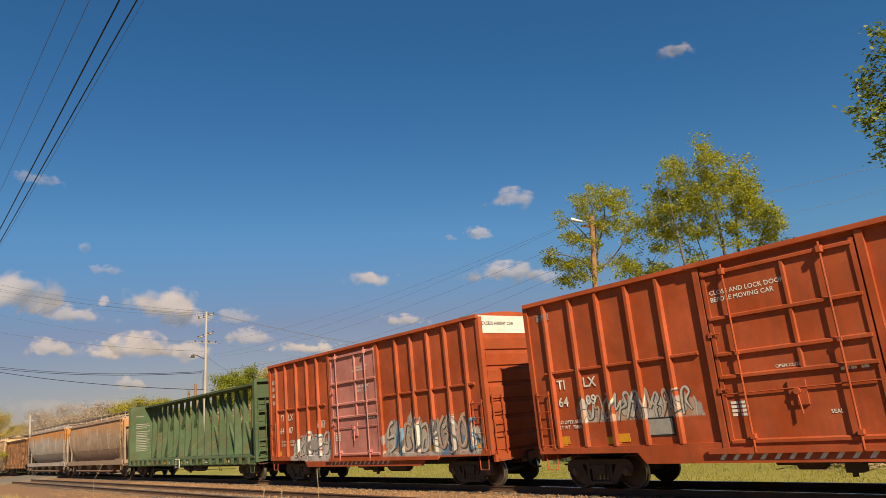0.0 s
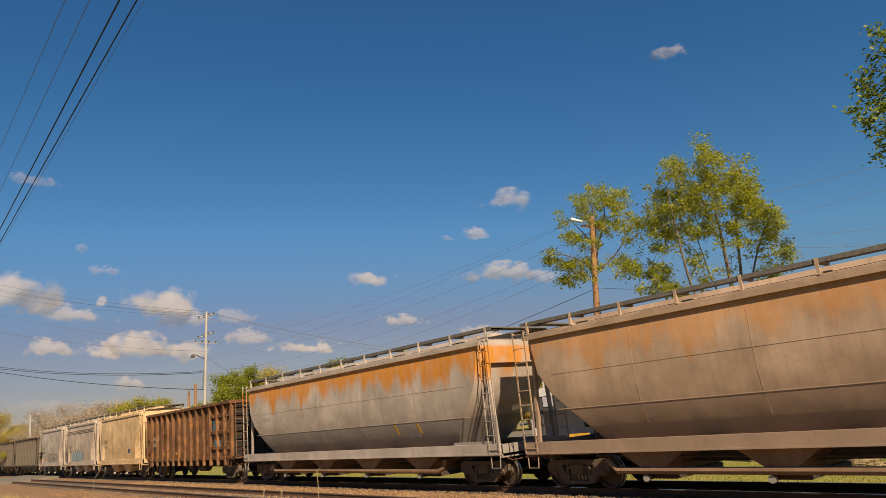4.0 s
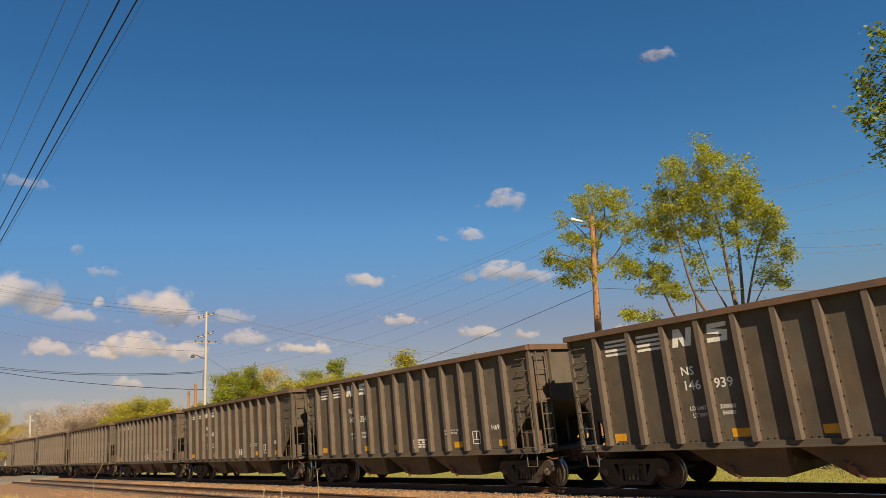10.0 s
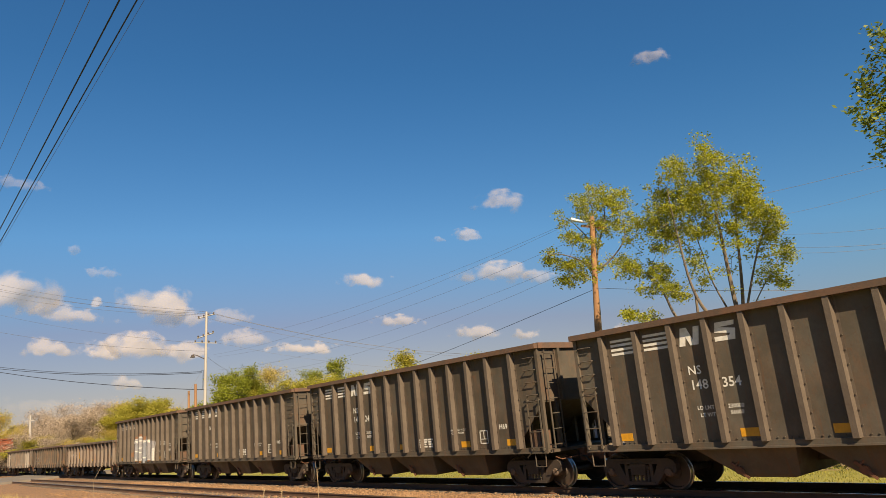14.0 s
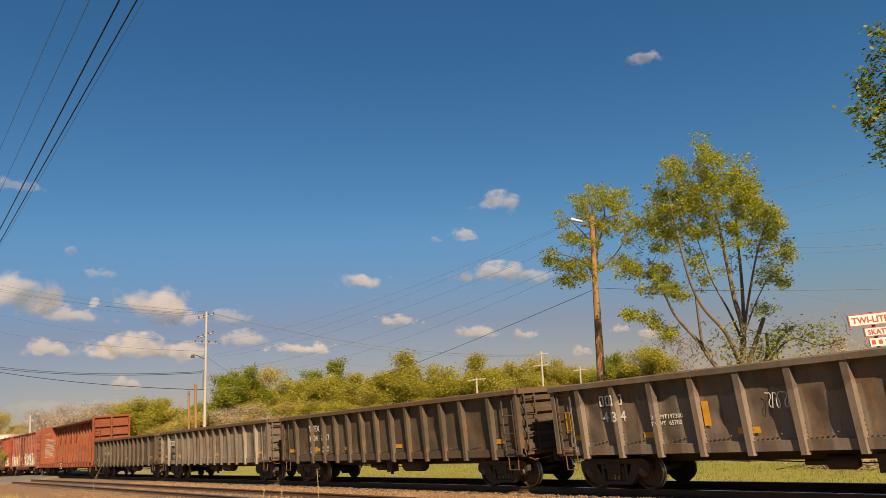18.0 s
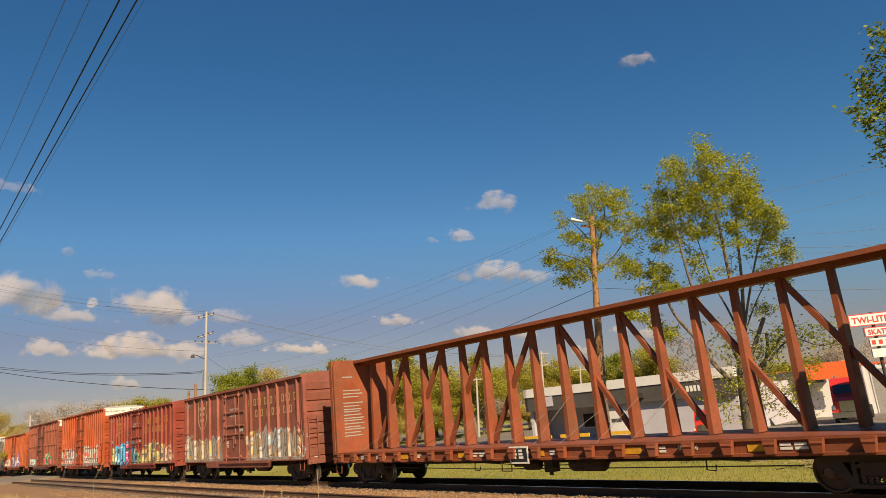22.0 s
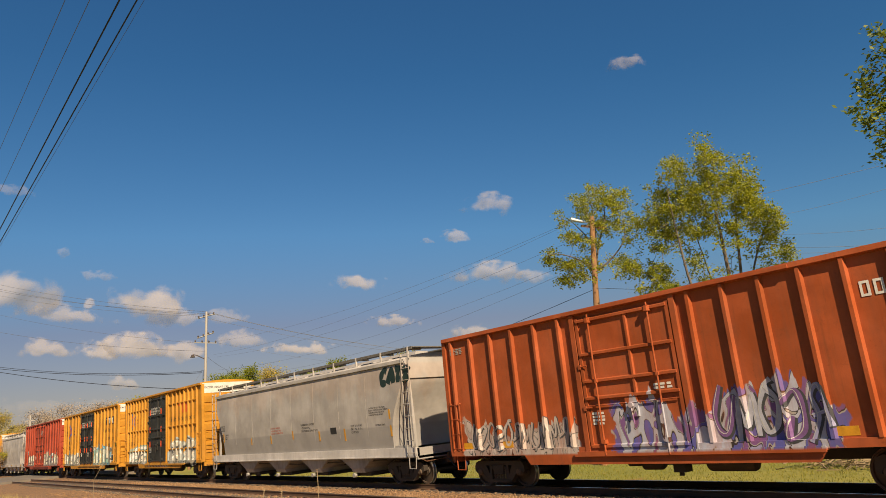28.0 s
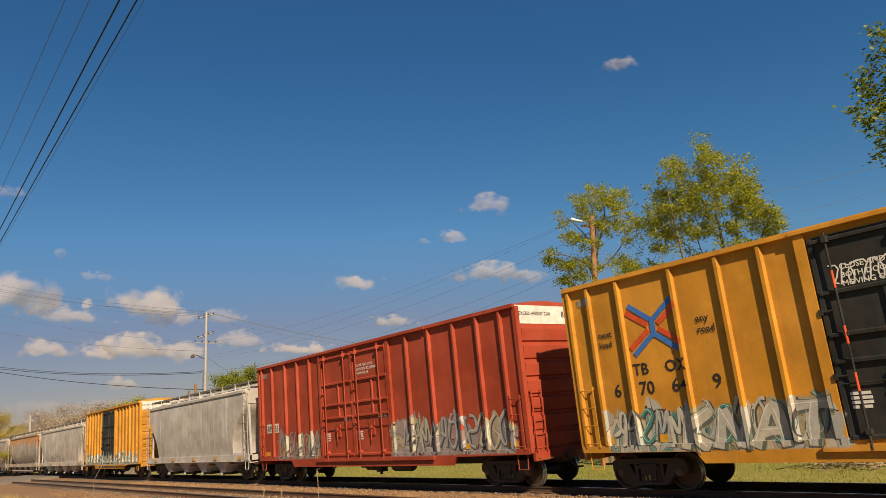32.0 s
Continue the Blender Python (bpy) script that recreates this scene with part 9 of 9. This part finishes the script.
        graffito(car, 11.2 - hl, 14.4 - hl, 0.80, 2.15, [(0.42, 0.36, 0.22), (0.40, 0.42, 0.36), (0.44, 0.36, 0.20)], 49, rim=(0.03, 0.20, 0.26), shapes="ocoek", fat=0.34, gleam=(0.56, 0.58, 0.50), glow=(0.20, 0.32, 0.30))
        graffito(car, 2.9 - hl, 6.3 - hl, 0.92, 1.9, [(0.46, 0.42, 0.34), (0.42, 0.40, 0.36)], 50, rim=(0.10, 0.12, 0.10), shapes="knat", fat=0.26, gleam=(0.60, 0.58, 0.52), glow=(0.34, 0.28, 0.16))
        for x, z, w, seed in ((16.3, 2.2, 0.7, 120), (16.9, 1.1, 0.5, 121)):
            scrawl(car, x - hl, z, w, 0.45, spray((0.02, 0.16, 0.06)), seed, -1.507, 5, 0.035)
        part("data_panel", Form().box(15.9 - hl, 16.35 - hl, -1.512, -1.505, 1.3, 1.68), BLACKP, car, "black data panel with a white rim")
        part("data_panel_rim", Form().box(15.86 - hl, 16.39 - hl, -1.508, -1.503, 1.26, 1.72), WHITE, car)
    words = "CLOSE AND LOCK\nBOTH DOORS BEFORE\nMOVING CAR"
    side_text(car, hl, [(words, door[0] + 0.5, 4.35, 0.11, WHITE)], -1.562)
    lw = (door[1] - door[0]) / lv
    for i in range(lv):
        for t in (0.17, 0.81):
            x = door[0] - hl + lw * i + 0.02 + (lw - 0.04) * t
            for z in (2.0, 2.9, 4.0):
                part("rod_paint", Form().tube((x, -1.65, z), (x, -1.65, z + 0.35), 0.027, 8), RED_MARK, car)
        scrawl(car, door[0] - hl + lw * i + 0.3, 4.0, lw * 0.6, 0.5, WHITE, 60 + i, -1.564, 5, 0.03)
    scrawl(car, hl - 1.5, 2.6, 0.8, 0.4, BLACKP, 71, -1.508, 4, 0.03)

car, hl = box_car("box_car", "deep red long high box car with double doors and grey graffiti", -484.7, -502.15, 5.31, DEEP_RED, [0.4, 1.45, 2.75, 3.9, 5.0, 12.0, 13.3, 14.6, 15.75, 16.8], (6.0, 10.8), leaves=2, excess=True,
                  tags=[(-7.0, -3.0, 1.0, 2.2, ((0.22, 0.20, 0.19), (0.35, 0.12, 0.08), (0.40, 0.38, 0.30)), 0.5, 22), (2.0, 8.2, 1.0, 2.3, ((0.24, 0.22, 0.22), (0.30, 0.28, 0.28), (0.38, 0.36, 0.26)), 0.6, 23)], dirty=0.15)
part("number_panel", Form().box(0.75 - hl, 1.9 - hl, -1.51, -1.504, 2.2, 2.6), WHITE, car)
side_text(car, hl, [("889155", 0.8, 2.26, 0.27, BLACKP)])
letters_end(car, "889155", 0.55, 4.92, 0.2, hl + 0.016, BLACKP)
side_text(car, hl, [("CLOSE AND LOCK\nBOTH DOORS BEFORE\nMOVING CAR", 8.7, 4.4, 0.1, WHITE)], -1.562)

covered_hopper("covered_hopper", "light grey covered hopper with white end ladders", -503.4, -519.05, (0.44, 0.41, 0.39), 4, 4.5, False, dirty=0.25, end_cut=1.6)
box_car("box_car", "yellow box car with a black door and graffiti", -520.85, -535.45, 5.15, TTX, evenly(0.4, 4.75, 6) + evenly(9.1, 14.0, 7), (5.2, 8.6), excess=True, door_colour=BLACK_DOOR, tags=[(-7.0, 7.0, 0.95, 1.9, FTAG, 0.5, 24)], dirty=0.2)
covered_hopper("covered_hopper", "pale covered hopper with a silver graffito", -536.2, -554.9, (0.48, 0.43, 0.38), 4, 4.4, False, dirty=0.3, tags=[(-6, 2, 1.3, 2.2, SILVERY, 0.6, 25)])
covered_hopper("covered_hopper", "grey covered hopper with broad rust streaks", -555.9, -574.5, (0.42, 0.36, 0.31), 4, 4.4, True, 0.85, dirty=0.5, end_cut=1.7)
covered_hopper("covered_hopper", "pale grey covered hopper at the tail", -576.0, -594.5, (0.44, 0.40, 0.36), 4, 4.4, False, dirty=0.4)


# ---------------------------------------------------------------- what moves
RUN = (0.0, 14.33, 28.52, 42.75, 57.05, 71.35, 85.64, 100.04, 114.44, 128.9, 143.43, 158.03, 172.66, 187.3, 201.94, 216.6, 231.26, 245.94, 260.64, 275.31, 290.19, 305.13, 320.11, 334.89, 349.74,
       364.62, 379.58, 394.69, 409.9, 425.12, 440.3, 455.52, 470.81)


def run_at(t):
    i = min(int(t), 31)
    return RUN[i] + (RUN[i + 1] - RUN[i]) * (t - i)


def motions():
    for car, x0 in TRAIN:
        walk(car, [(float(t), pose(x0 + RUN[t], 0, 0)) for t in range(33)])
    for ob, rows in CLOUDS:
        walk(ob, rows)
    first = {}
    for ob, wx in WHEELS:
        if wx not in first:
            walk(ob, [(k / FPS, pose(wx, 0, R_WHEEL - 0.48, 0, math.degrees(run_at(k / FPS) / R_WHEEL), 0)) for k in range(32 * FPS + 1)])
            first[wx] = ob
        else:
            # every other wheelset turns by the same keys
            keys = first[wx].animation_data
            ob.rotation_mode = "QUATERNION"
            ob.animation_data_create()
            ob.animation_data.action = keys.action
            ob.animation_data.action_slot = keys.action_slot


motions()
